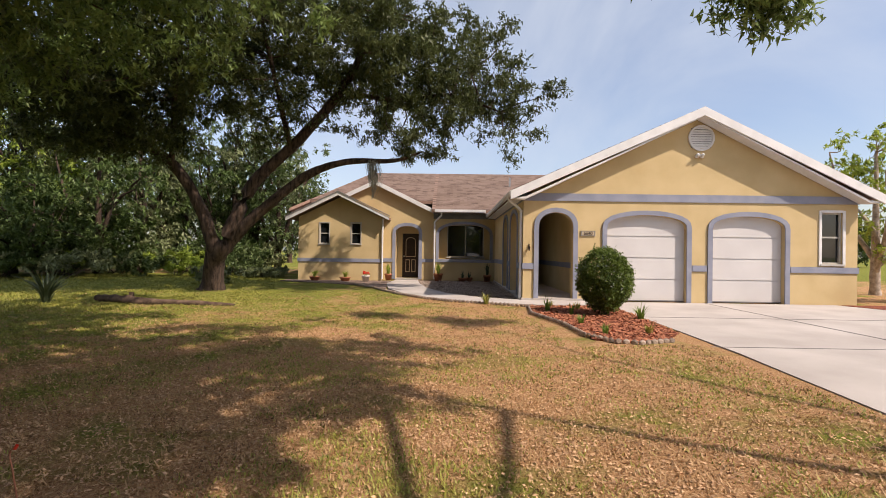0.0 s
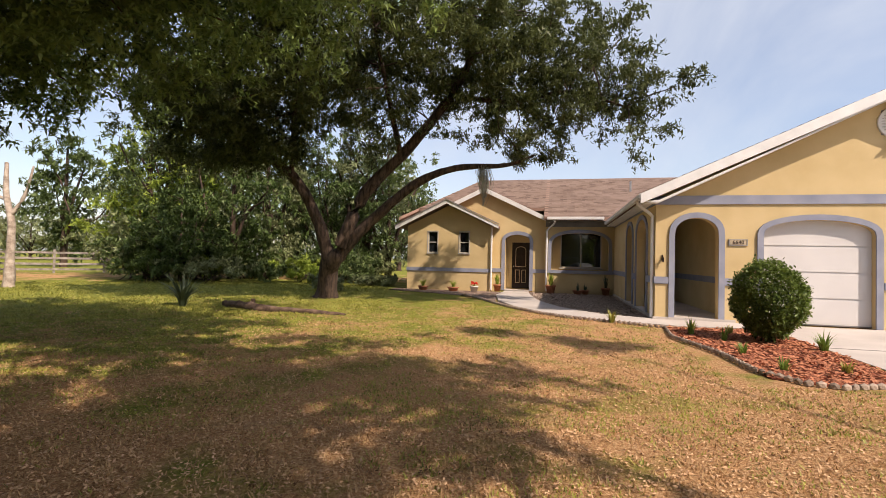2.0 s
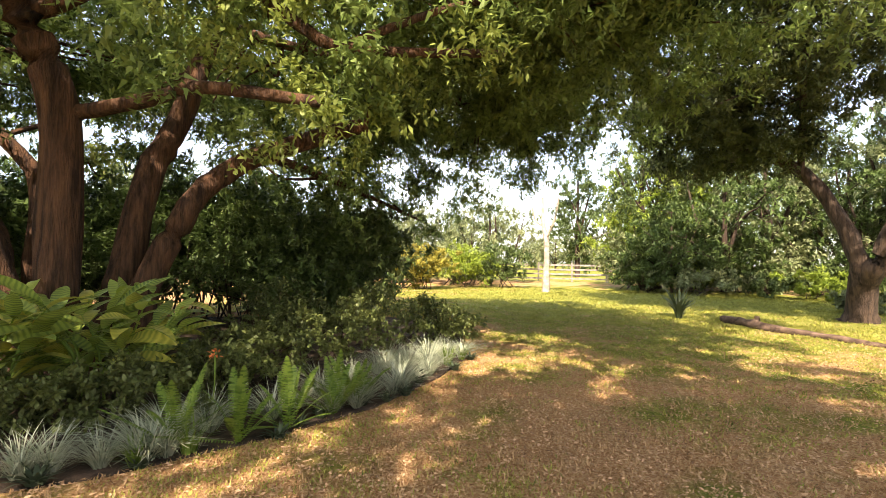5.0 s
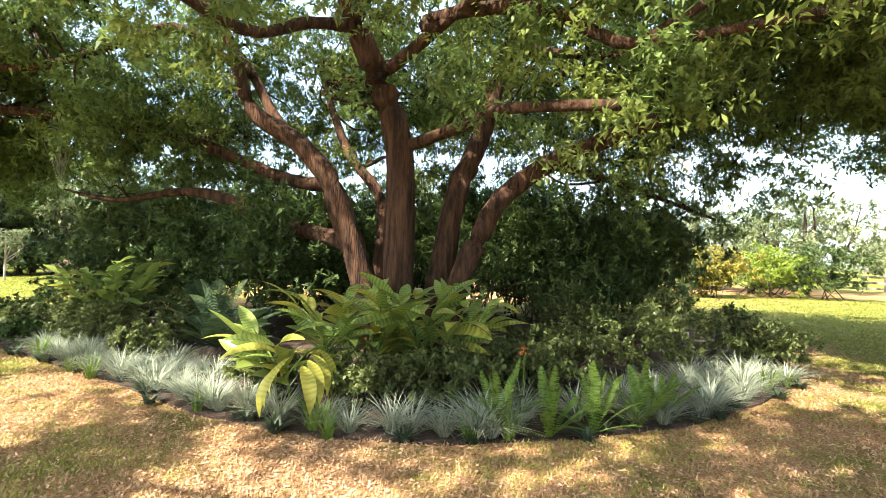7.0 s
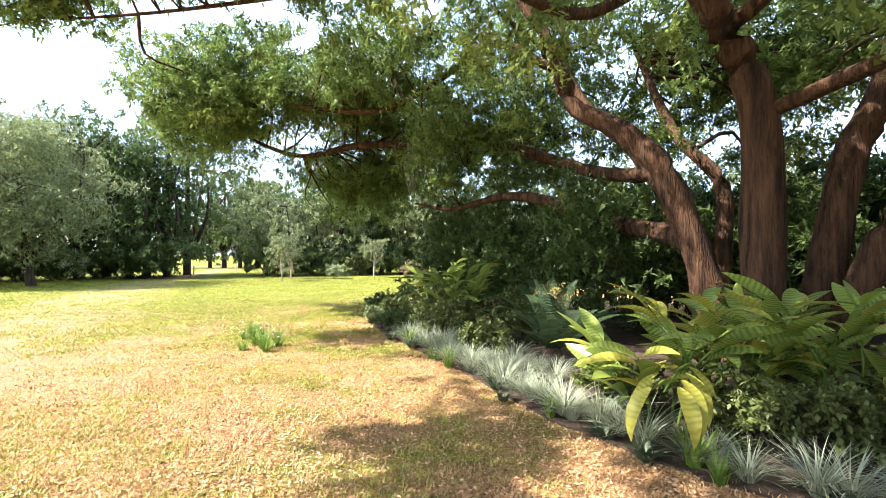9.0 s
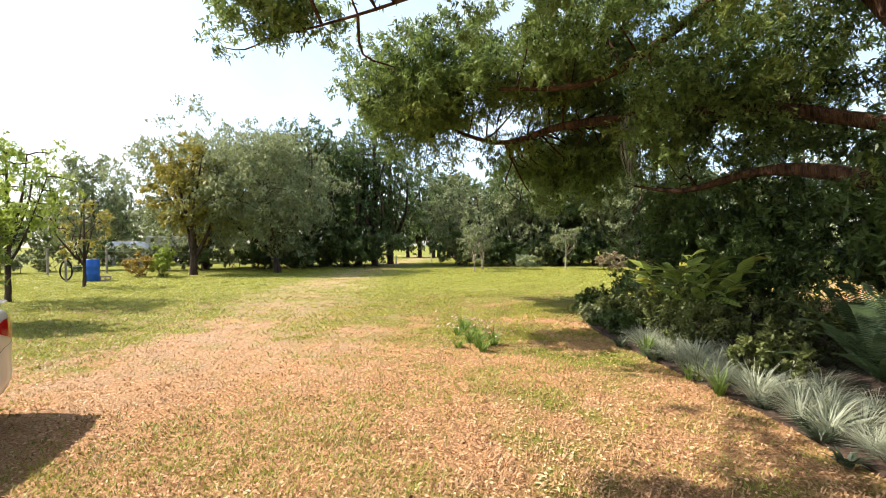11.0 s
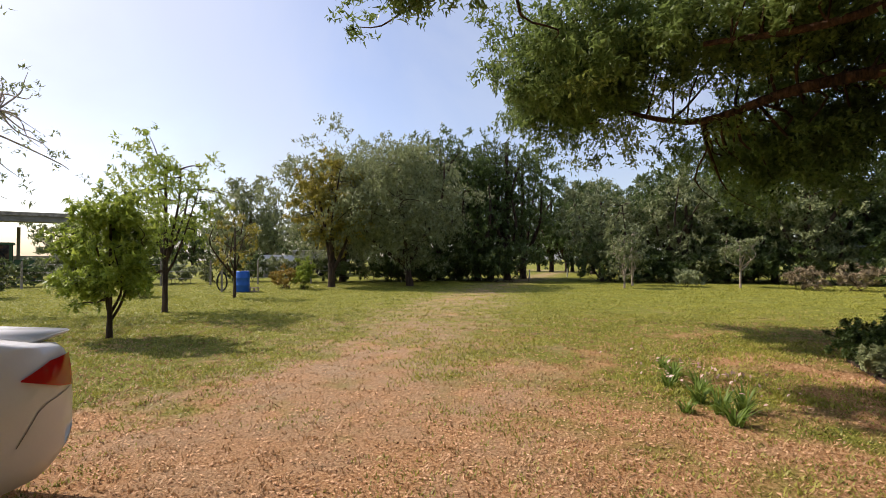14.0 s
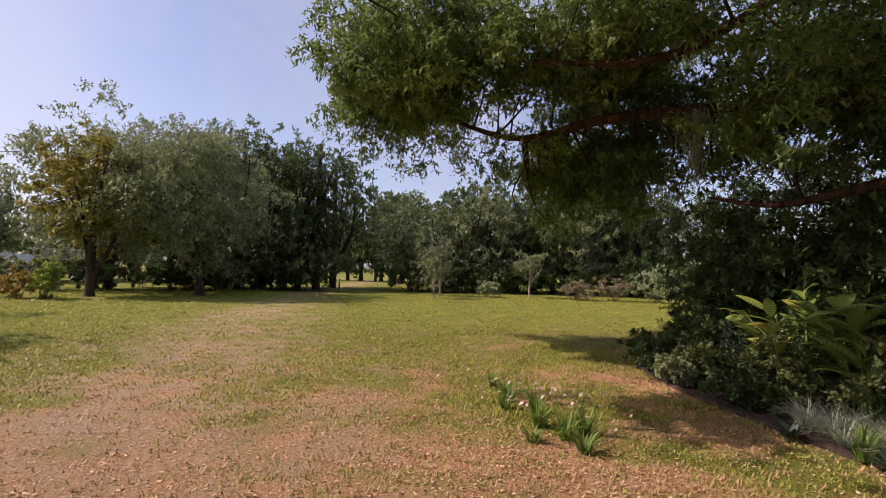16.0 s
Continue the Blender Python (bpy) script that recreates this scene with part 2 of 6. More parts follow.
def box(bm, x0, x1, y0, y1, z0, z1, bevel=0.0):
    vs = bmesh.ops.create_cube(bm, size=1)["verts"]
    for v in vs:
        v.co = Vector(((x0 + x1) / 2 + v.co.x * (x1 - x0), (y0 + y1) / 2 + v.co.y * (y1 - y0), (z0 + z1) / 2 + v.co.z * (z1 - z0)))
    if bevel:
        es = list({e for v in vs for e in v.link_edges})
        bmesh.ops.bevel(bm, geom=es, offset=bevel, segments=2, affect="EDGES")
    return bm


def boxes(*specs, bevel=0.0):
    bm = bmesh.new()
    for s in specs:
        box(bm, *s, bevel=bevel)
    return bm


def prism(outline, holes, place, depth):
    """A slab with holes: 2D outlines, put in space by place(a, b, d) for d from 0 to depth."""
    from mathutils.geometry import tessellate_polygon
    loops = [outline, *holes]
    flat = [p for loop in loops for p in loop]
    tris = tessellate_polygon([[Vector((a, b, 0)) for a, b in loop] for loop in loops])
    bm = bmesh.new()
    front = [bm.verts.new(place(a, b, 0)) for a, b in flat]
    back = [bm.verts.new(place(a, b, depth)) for a, b in flat]
    for i, j, k in tris:
        for vs in ((front[i], front[j], front[k]), (back[k], back[j], back[i])):
            try:
                bm.faces.new(vs)
            except ValueError:
                pass
    n = 0
    for loop in loops:
        for i in range(len(loop)):
            a, b = n + i, n + (i + 1) % len(loop)
            bm.faces.new((front[a], back[a], back[b], front[b]))
        n += len(loop)
    bmesh.ops.recalc_face_normals(bm, faces=bm.faces)
    return bm


def arch(a0, a1, z0, spring, top, grow=0.0, n=14):
    """The outline of an opening with a segmental arch, clockwise from its lower left corner."""
    mid, w = (a0 + a1) / 2, (a1 - a0) / 2 + grow
    rise = top - spring
    pts = [(mid - w, z0), (mid - w, spring)]
    pts += [(mid - w * math.cos(math.pi * i / n), spring + (rise + grow) * math.sin(math.pi * i / n) ** 0.8) for i in range(1, n)]
    return pts + [(mid + w, spring), (mid + w, z0)]


def ring(a0, a1, z0, spring, top, width, place, depth):
    """The flat band round an arched opening, open below."""
    inner, outer = arch(a0, a1, z0, spring, top), arch(a0, a1, z0, spring, top, width)
    return prism(outer + inner[::-1], [], place, depth)


def tube(paths, sides=9, wobble=0.06, fine=5):
    """Tapered limbs as one mesh: each path is a list of (x, y, z, radius)."""
    V, Fc, base = [], [], 0
    for path in paths:
        p = np.array(path, float)
        if len(p) > 2:
            t = np.linspace(0, len(p) - 1, (len(p) - 1) * fine + 1)
            q = np.empty((len(t), 4))
            for k in range(4):
                i = np.clip(t.astype(int), 0, len(p) - 2)
                f = t - i
                p0, p1, p2, p3 = (p[np.clip(i + s, 0, len(p) - 1), k] for s in (-1, 0, 1, 2))
                q[:, k] = 0.5 * (2 * p1 + (p2 - p0) * f + (2 * p0 - 5 * p1 + 4 * p2 - p3) * f**2 + (3 * p1 - p0 - 3 * p2 + p3) * f**3)
            q[:, 3] = np.maximum(np.interp(t, np.arange(len(p)), p[:, 3]), 0.004)
        else:
            q = p
        d = np.gradient(q[:, :3], axis=0)
        d /= np.linalg.norm(d, axis=1, keepdims=True) + 1e-9
        ref = np.where(np.abs(d[:, 2:3]) > 0.9, [[1.0, 0, 0]], [[0, 0, 1.0]])
        a = np.cross(d, ref)
        a /= np.linalg.norm(a, axis=1, keepdims=True)
        b = np.cross(d, a)
        ang = np.arange(sides) * 2 * np.pi / sides
        r = q[:, 3:4, None] * (1 + wobble * rng.standard_normal((len(q), sides, 1)))
        v = q[:, None, :3] + r * (np.cos(ang)[None, :, None] * a[:, None] + np.sin(ang)[None, :, None] * b[:, None])
        V.append(v.reshape(-1, 3))
        i = np.arange(len(q) - 1)[:, None] * sides + base
        j = np.arange(sides)[None]
        k = (j + 1) % sides
        Fc.append(np.stack([i + j, i + k, i + sides + k, i + sides + j], -1).reshape(-1, 4))
        base += len(q) * sides
    return np.concatenate(V), np.concatenate(Fc)


def leaf_arrays(p, size, wide=0.45, droop=0.25, spread=0.35, flat=0.0, plain=False):
    """One leaf at each point: folded, or a plain taper where it stays small to the eye."""
    n = len(p)
    d = rng.standard_normal((n, 3))
    d[:, 2] = d[:, 2] * (1 - flat) - droop
    d /= np.linalg.norm(d, axis=1, keepdims=True)
    up = rng.standard_normal((n, 3)) * spread + [0, 0, 1]
    s = np.cross(d, up)
    s /= np.linalg.norm(s, axis=1, keepdims=True) + 1e-9
    nrm = np.cross(s, d)
    z = (size * (0.65 + 0.7 * rng.random((n, 1))))
    if plain or size >= 0.12:
        v = np.stack([p + s * z * wide / 2, p + d * z, p - s * z * wide / 2], 1)
        return v.reshape(-1, 3), np.arange(3 * n).reshape(-1, 3)
    mid = p + d * z * 0.5
    lift = nrm * z * 0.10
    v = np.stack([p, mid + s * z * wide / 2 + lift, p + d * z, mid - s * z * wide / 2 + lift], 1)
    return v.reshape(-1, 3), np.arange(4 * n).reshape(-1, 4)


def clumps(centres, radius, per, squash=0.7):
    """Points along short leafy sprays that stand out from clump centres."""
    c = np.asarray(centres, float)
    k = max(2, per // 13)
    s = np.repeat(c, k, 0)
    d = rng.standard_normal(s.shape)
    d /= np.linalg.norm(d, axis=1, keepdims=True)
    d *= np.array([1, 1, squash])
    reach = radius * 1.75 * rng.random((len(s), 1)) ** 0.45
    a, b = s + d * reach * 0.55, s + d * reach + [0, 0, -0.12 * radius]
    m = max(1, round(per / k))
    u = np.tile(np.linspace(0, 1, m), len(s))[:, None]
    p = np.repeat(a, m, 0) * (1 - u) + np.repeat(b, m, 0) * u
    return p + rng.standard_normal(p.shape) * radius * 0.11


def crown_centres(centre, radii, n, inner=0.45, floor=None):
    """Clump centres in an uneven crown, most of them towards its outside."""
    d = rng.standard_normal((n * 2, 3))
    d /= np.linalg.norm(d, axis=1, keepdims=True)
    r = inner + (1 - inner) * rng.random((n * 2, 1)) ** 0.6
    bulge = np.array([0.72 + 0.5 * noise.noise(Vector((v[0] * 1.7 + centre[0] * 0.37, v[1] * 1.7 + centre[1], v[2] * 1.7))) + 0.28 * rng.random() for v in d])[:, None]
    p = np.asarray(centre) + d * r * bulge * np.asarray(radii)
    if floor is not None:
        p = p[p[:, 2] > floor]
    return p[:n]


def twigs(starts, ends, r0=0.03):
    """Thin bent limbs from starts to ends."""
    out = []
    for s, e in zip(starts, ends):
        s, e = np.asarray(s), np.asarray(e)
        L = np.linalg.norm(e - s)
        m1, m2 = s + (e - s) * 0.35 + rng.standard_normal(3) * L * 0.07, s + (e - s) * 0.7 + rng.standard_normal(3) * L * 0.08
        r = r0 * (0.5 + L * 0.25)
        out.append([(*s, r), (*m1, r * 0.75), (*m2, r * 0.5), (*e, r * 0.2)])
    return out


def tree(name, label, base, limbs, centres, per, radius, size, leaf, bark, wide=0.45, droop=0.3, twig=60, group="", sides=9):
    """A tree: trunk, main limbs, thin branches that reach the clumps of its crown, and the leaves."""
    root = tagged(new(name), label, "tree", group)
    root.location = base
    o = np.array(base)
    shift = lambda path: [(x - o[0], y - o[1], z - o[2], r) for x, y, z, r in path]
    child("trunk", arrays_mesh("trunk", *tube([shift(limbs[0])], sides + 3), bark, True), root)
    for limb in limbs[1:]:
        child("limb", arrays_mesh("limb", *tube([shift(limb)], sides), bark, True), root)
    nodes = np.array([np.array(a) * (1 - u) + np.array(b) * u for limb in limbs for a, b in zip(limb, limb[1:]) for u in (0, 0.2, 0.4, 0.6, 0.8, 1)])
    nodes = np.array([q for q in nodes if q[2] > limbs[0][0][2] + 0.25 * (limbs[0][-1][2] - limbs[0][0][2])])
    pick = centres[rng.permutation(len(centres))[:twig]]
    near = np.linalg.norm(pick[:, None] - nodes[None, :, :3], axis=2).argmin(1)
    tagged(child("twig_work", arrays_mesh("twig_work", *tube([shift(t) for t in twigs(nodes[near, :3], pick)], 4, fine=3), bark, True), root), kind="stuff")
    v, f = leaf_arrays(clumps(centres, radius, per) - o, size, wide, droop, plain=True)
    tagged(child("crown", arrays_mesh("crown", v, f, leaf), root), kind="stuff")
    return root


def round_tree(name, label, x, y, tall, wide, leaf, bark, n=70, per=60, size=0.16, low=0.25, group="", lean=(0, 0), twig=40, radius=None, depth=None):
    """A tree of the plain kind: a trunk that forks into limbs under a broad uneven crown."""
    g = gz(x, y)
    cz = g + tall * (low + (1 - low) / 2)
    radii = (wide / 2, (depth or wide) / 2, tall * (1 - low) / 2)
    c = np.array([x + lean[0], y + lean[1], cz])
    fork = g + tall * max(low, 0.18)
    r = 0.018 * tall + 0.03 if tall > 6 else 0.011 * tall + 0.012
    limbs = [[(x, y, g - 0.1, r * 1.5), (x, y, g + 0.25, r * 1.1), (x + 0.3 * lean[0], y + 0.3 * lean[1], fork, r), (c[0], c[1], g + tall * 0.8, r * 0.3)]]
    for k in range(5):
        a = k * 1.257 + rng.random()
        e = c + np.array([math.cos(a) * radii[0] * 0.6, math.sin(a) * radii[1] * 0.6, radii[2] * (rng.random() * 0.8 - 0.2)])
        s = np.array([x + 0.3 * lean[0], y + 0.3 * lean[1], fork - 0.1 * tall * rng.random()])
        m = (s + e) / 2 + rng.standard_normal(3) * 0.06 * tall
        limbs.append([(*s, r * 0.7), (*m, r * 0.45), (*e, r * 0.15)])
    cs = crown_centres(c, radii, n, floor=g + tall * low * 0.7)
    return tree(name, label, (x, y, g), limbs, cs, per, radius or wide * 0.075, size, leaf, bark, twig=twig, group=group, sides=6)


def shrub(name, label, x, y, tall, wide, leaf, n=40, per=50, size=0.07, deep=None, group="", droop=0.0, stems=7, wide_leaf=0.5, inner=0.3, radius=0.10):
    """A shrub: bare stems from the ground and leaves in uneven clumps."""
    g = gz(x, y)
    root = tagged(new(name), label, "shrub", group)
    root.location = (x, y, g)
    cs = crown_centres((0, 0, tall * 0.55), (wide / 2, (deep or wide) / 2, tall * 0.5), n, inner, floor=0.06)
    st = [(rng.standard_normal() * wide * 0.08, rng.standard_normal() * wide * 0.08, -0.03) for _ in range(stems)]
    ends = cs[rng.permutation(len(cs))[:stems]]
    tagged(child("branching", arrays_mesh("branching", *tube(twigs(st[:len(ends)], ends, 0.02), 4, fine=3), M_BARK, True), root), kind="stuff")
    v, f = leaf_arrays(clumps(cs, min(wide, tall) * radius, per), size, wide_leaf, droop)
    v[:, 2] = np.maximum(v[:, 2], 0.01)
    tagged(child("foliage", arrays_mesh("foliage", v, f, leaf), root), kind="stuff")
    return root


def blades(n, length, spread, width, rise=0.75, seg=3, base=0.05):
    """A tuft of arching strap leaves round the origin."""
    a = rng.random(n) * 2 * np.pi
    lean = spread * (0.35 + 0.65 * rng.random(n))
    L = length * (0.6 + 0.5 * rng.random(n))
    out, side = np.stack([np.cos(a), np.sin(a), 0 * a], 1), np.stack([-np.sin(a), np.cos(a), 0 * a], 1)
    b = out * base * rng.random((n, 1)) + side * base * (rng.random((n, 1)) - 0.5)
    rows = []
    for k in range(seg + 1):
        t = k / seg
        h = L * rise * (t - 0.55 * t * t * lean / max(spread, 0.01))
        c = b + out * (L * lean * t**1.5)[:, None] + np.stack([0 * a, 0 * a, h], 1)
        w = width * (1 - t**2 * 0.95) * 0.5
        rows.append(np.stack([c - side * w, c + side * w], 1))
    v = np.stack(rows, 1).reshape(-1, 3)
    i = (np.arange(n) * (seg + 1) * 2)[:, None] + np.arange(seg)[None] * 2
    f = np.stack([i, i + 1, i + 3, i + 2], -1).reshape(-1, 4)
    return v, f

# ground
def make_ground():
    s = np.linspace(-1, 1, 261)
    g = 62 * s + 900 * np.sign(s) * np.abs(s) ** 9
    X, Y = np.meshgrid(g, g, indexing="ij")
    Z = height(X, Y)
    n = len(g)
    i = (np.arange(n - 1)[:, None] * n + np.arange(n - 1)[None]).ravel()
    me = arrays_mesh("ground", np.stack([X, Y, Z], -1).reshape(-1, 3), np.stack([i, i + n, i + n + 1, i + 1], 1), M_LAWN, True)
    # turf: where green grass outgrows the thatch; track: the worn drive across the field
    x, y = X.ravel(), Y.ravel()
    turf = 0.40 * np.clip((-4 - y) / 8, 0, 1) + 0.28 * np.clip((15 - np.hypot(x + 8, y - 20)) / 8, 0, 1) + 0.3 * np.clip((np.hypot(x, y) - 34) / 10, 0, 1)
    turf += 0.12 * np.clip(1 - np.hypot(x - 1, y + 5) / 8, 0, 1) - 0.05
    t = np.clip(-(y + 4) / 46, 0, 1)
    line = 1.2 - 31.5 * t**1.35
    away = np.abs(x - line)
    track = 0.29 * np.exp(-((away / (2.2 + 0.8 * (1 - t))) ** 2)) * (y < -2) * np.clip(-(y + 2) / 4, 0, 1)
    turf = turf - 0.25 * np.exp(-((away / 2.2) ** 2)) * (y < -2)
    for name, values in (("turf", turf), ("track", track)):
        me.attributes.new(name, "FLOAT", "POINT").data.foreach_set("value", values.astype(np.float32))
    return tagged(new("ground", me), "lawn of dry thatch, fallen leaves and patchy green grass", "ground", kind="structure")


make_ground()

# house, in its own frame: a along the front, b into the depth
HOUSE = pose(6.6, 15.45, 0, 0, 0, -7.5)
house = tagged(new("house"), "single-storey yellow stucco house with grey-blue trim and brown shingle roof", "house")
house.matrix_world = HOUSE


def at_front(b):
    return lambda a, z, d: (a, b + d, z)


def at_side(a):
    return lambda b, z, d: (a + d, b, z)


W, R, E_ = 9.25, 4.78, 2.95
GABLE = 5.02
ARCH_P, ARCH_1, ARCH_2 = (0.43, 1.39, -0.1, 1.95, 2.38), (2.33, 4.54, -0.1, 1.98, 2.33), (5.25, 7.25, -0.1, 1.98, 2.33)
WIN_G = [(8.25, 1.04), (8.25, 2.46), (8.83, 2.46), (8.83, 1.04)]
front = [(0, -0.25), (0.43, -0.25), *arch(*ARCH_P), (1.39, -0.25), (2.33, -0.25), *arch(*ARCH_1), (4.54, -0.25), (5.25, -0.25), *arch(*ARCH_2), (7.25, -0.25), (W, -0.25), (W, E_), (R, GABLE), (0, E_)]
part("wall", prism(front, [WIN_G], at_front(0), 0.22), M_STUCCO, house, "yellow stucco garage gable wall")
side_1, side_2 = (1.06, 2.73, -0.1, 2.0, 2.5), (3.45, 4.75, -0.1, 2.0, 2.5)
side = [(0.22, -0.25), (1.06, -0.25), *arch(*side_1), (2.73, -0.25), (3.45, -0.25), *arch(*side_2), (4.75, -0.25), (8.6, -0.25), (8.6, E_), (0.22, E_)]
part("wall", prism(side, [], at_side(0), 0.22), M_STUCCO, house, "yellow stucco porch wall with two arches")
part("wall", boxes((1.75, 1.9, 0.22, 16, -0.25, E_)), M_STUCCO, house)
part("wall", boxes((W - 0.2, W, 0.22, 20, -0.25, E_)), M_STUCCO, house)
part("wall", boxes((0.22, 1.75, 8.2, 8.4, -0.25, E_)), M_STUCCO, house)
part("porch_ceiling", boxes((0.22, 1.75, 0.22, 8.2, 2.72, 2.78)), M_WHITE, house)
part("porch_floor", boxes((-0.05, 1.75, -0.05, 8.3, -0.25, -0.02)), M_CONCRETE, house)
part("trim_band", boxes((1.735, 1.75, 0.22, 8.2, 0.78, 0.95)), M_TRIM, house)
part("trim_band", boxes((-0.03, W + 0.03, -0.035, 0, 2.70, 2.91)), M_TRIM, house, "grey-blue horizontal band")
part("trim_band", boxes((-0.035, 0, 0, 8.5, 2.70, 2.91)), M_TRIM, house)
for a0, a1 in ((-0.03, 0.30), (1.52, 2.18), (4.69, 5.10), (7.40, W + 0.03)):
    part("trim_band", boxes((a0, a1, -0.035, 0, 0.78, 0.95), bevel=0.008), M_TRIM, house)
for b0, b1 in ((0.0, 0.93), (2.86, 3.32), (4.88, 8.3)):
    part("trim_band", boxes((-0.035, 0, b0, b1, 0.78, 0.95)), M_TRIM, house)
for spec in (ARCH_P, ARCH_1, ARCH_2):
    part("arch_trim", ring(spec[0], spec[1], -0.12, spec[3], spec[4], 0.13, at_front(-0.04), 0.04), M_TRIM, house, "grey-blue arch surround")
for spec in (side_1, side_2):
    part("arch_trim", ring(spec[0], spec[1], -0.12, spec[3], spec[4], 0.12, at_side(-0.04), 0.04), M_TRIM, house, "grey-blue arch surround")


def garage_door(a0, a1):
    body = part("garage_door", boxes((a0 - 0.02, a1 + 0.02, 0.15, 0.19, -0.06, 2.4)), M_DOORWHITE, house, "white roll-up garage door, closed")
    for k in range(4):
        part("door_panel", boxes((a0, a1, 0.132, 0.151, -0.05 + 0.6 * k, 0.535 + 0.6 * k - 0.012), bevel=0.006), M_DOORWHITE, body)
    part("bottom_seal", boxes((a0, a1, 0.12, 0.15, -0.075, -0.05)), M_SOFFIT, body, "dark rubber seal")


garage_door(2.33, 4.54)
garage_door(5.25, 7.25)


def window(a0, a1, z0, z1, b, mullions=(), rails=(), frame_w=0.045, sill=True):
    """A framed window in a wall that faces the lawn."""
    w = part("window", boxes((a0, a1, b + 0.10, b + 0.115, z0, z1)), M_DARKGLASS, house, "dark glazed window")
    fr = boxes((a0, a0 + frame_w, b + 0.05, b + 0.12, z0, z1), (a1 - frame_w, a1, b + 0.05, b + 0.12, z0, z1), (a0 + frame_w, a1 - frame_w, b + 0.05, b + 0.12, z0, z0 + frame_w), (a0 + frame_w, a1 - frame_w, b + 0.05, b + 0.12, z1 - frame_w, z1))
    for m in mullions:
        box(fr, m - 0.03, m + 0.03, b + 0.05, b + 0.098, z0 + frame_w, z1 - frame_w)
    for r in rails:
        box(fr, a0 + frame_w, a1 - frame_w, b + 0.05, b + 0.098, r - 0.022, r + 0.022)
    part("frame", fr, M_FRAME, w, "pale window frame")
    if sill:
        part("sill", boxes((a0 - 0.05, a1 + 0.05, b - 0.05, b + 0.05, z0 - 0.06, z0 - 0.002), bevel=0.01), M_FRAME, w)


window(8.25, 8.83, 1.04, 2.46, 0.0, rails=(1.78,))
for a0, a1, z0, z1 in ((8.18, 8.25, 0.98, 2.52), (8.83, 8.90, 0.98, 2.52), (8.25, 8.83, 2.46, 2.53)):
    part("window_surround", boxes((a0, a1, -0.03, 0, z0, z1)), M_WHITE, house)

# gable vent and the light under it
vent = part("gable_vent", prism([(4.91 + 0.36 * math.cos(t * math.pi / 16), 4.5 + 0.36 * math.sin(t * math.pi / 16)) for t in range(32)], [[(4.91 + 0.30 * math.cos(t * math.pi / 16), 4.5 + 0.30 * math.sin(t * math.pi / 16)) for t in range(32)]], at_front(-0.05), 0.05), M_WHITE, house, "round white louvred vent")
for k in range(9):
    z = 4.5 - 0.26 + 0.065 * k
    h = math.sqrt(max(0.31**2 - (z - 4.5) ** 2, 0.01))
    bm = boxes((4.91 - h, 4.91 + h, -0.035, -0.012, z - 0.022, z + 0.026))
    part("slat", bm, M_WHITE, vent)
part("vent_backing", boxes((4.63, 5.19, -0.006, -0.002, 4.22, 4.78)), M_SOFFIT, vent)
lamp_base = part("flood_light", boxes((4.79, 4.89, -0.04, 0, 3.98, 4.06), bevel=0.01), M_WHITE, house, "small white twin floodlight")
for da in (-0.07, 0.07):
    bm = bmesh.new()
    bmesh.ops.create_cone(bm, cap_ends=True, segments=14, radius1=0.055, radius2=0.03, depth=0.12, matrix=Matrix.Translation((4.84 + da, -0.1, 4.0)) @ Matrix.Rotation(radians(60), 4, "X"))
    part("lamp_head", bm, M_WHITE, lamp_base, smooth=True)

# house number plate
plate = part("house_number", boxes((1.62, 1.98, -0.03, 0, 1.74, 1.86), bevel=0.012), M_BEIGE, house, "small cream plate with house number")
font = bpy.data.curves.new("digits", "FONT")
font.body, font.size, font.align_x, font.align_y, font.extrude = "6640", 0.125, "CENTER", "CENTER", 0.003
digits = new("digits", font)
bpy.context.view_layer.update()
me = bpy.data.meshes.new_from_object(digits.evaluated_get(bpy.context.evaluated_depsgraph_get()))
bpy.data.objects.remove(digits)
me.materials.append(M_DOOR)
child("digits", me, plate, "dark house number digits").matrix_local = Matrix.Translation((1.80, -0.033, 1.80)) @ Matrix.Rotation(radians(90), 4, "X")
part("plate_rim", boxes((1.60, 2.0, -0.028, -0.002, 1.725, 1.74), (1.60, 2.0, -0.028, -0.002, 1.86, 1.875), (1.60, 1.62, -0.028, -0.002, 1.74, 1.86), (1.98, 2.0, -0.028, -0.002, 1.74, 1.86)), M_METAL, plate)
part("hose_hook", boxes((0.14, 0.18, -0.10, 0, 1.36, 1.40), (0.14, 0.18, -0.10, -0.07, 1.30, 1.42), (0.145, 0.175, -0.03, 0, 1.40, 1.48)), M_DOOR, house, "small dark wall hook")

# window wall with its arch, door section with gable, wing with its own gable
part("wall", prism([(-2.85, -0.25), (0.0, -0.25), (0.0, 3.05), (-2.85, 3.05)], [arch(-2.55, -0.22, 0.9, 2.0, 2.5)], at_front(8.4), 0.2), M_STUCCO, house)
part("arch_trim", ring(-2.55, -0.22, 0.9, 2.0, 2.5, 0.13, at_front(8.36), 0.04), M_TRIM, house, "grey-blue arch surround")
part("trim_band", boxes((-2.85, -0.03, 8.34, 8.4, 0.76, 0.9)), M_TRIM, house)
part("wall", prism([(-2.85, -0.25), (0.0, -0.25), (0.0, 3.05), (-2.85, 3.05)], [[(-2.17, 1.0), (-2.17, 2.52), (-0.45, 2.52), (-0.45, 1.0)]], at_front(9.0), 0.15), M_STUCCO, house)
window(-2.17, -0.45, 1.0, 2.52, 9.0, mullions=(-1.31,))
DOORARCH = (-4.55, -3.48, -0.1, 2.08, 2.4)
G2 = -5.5
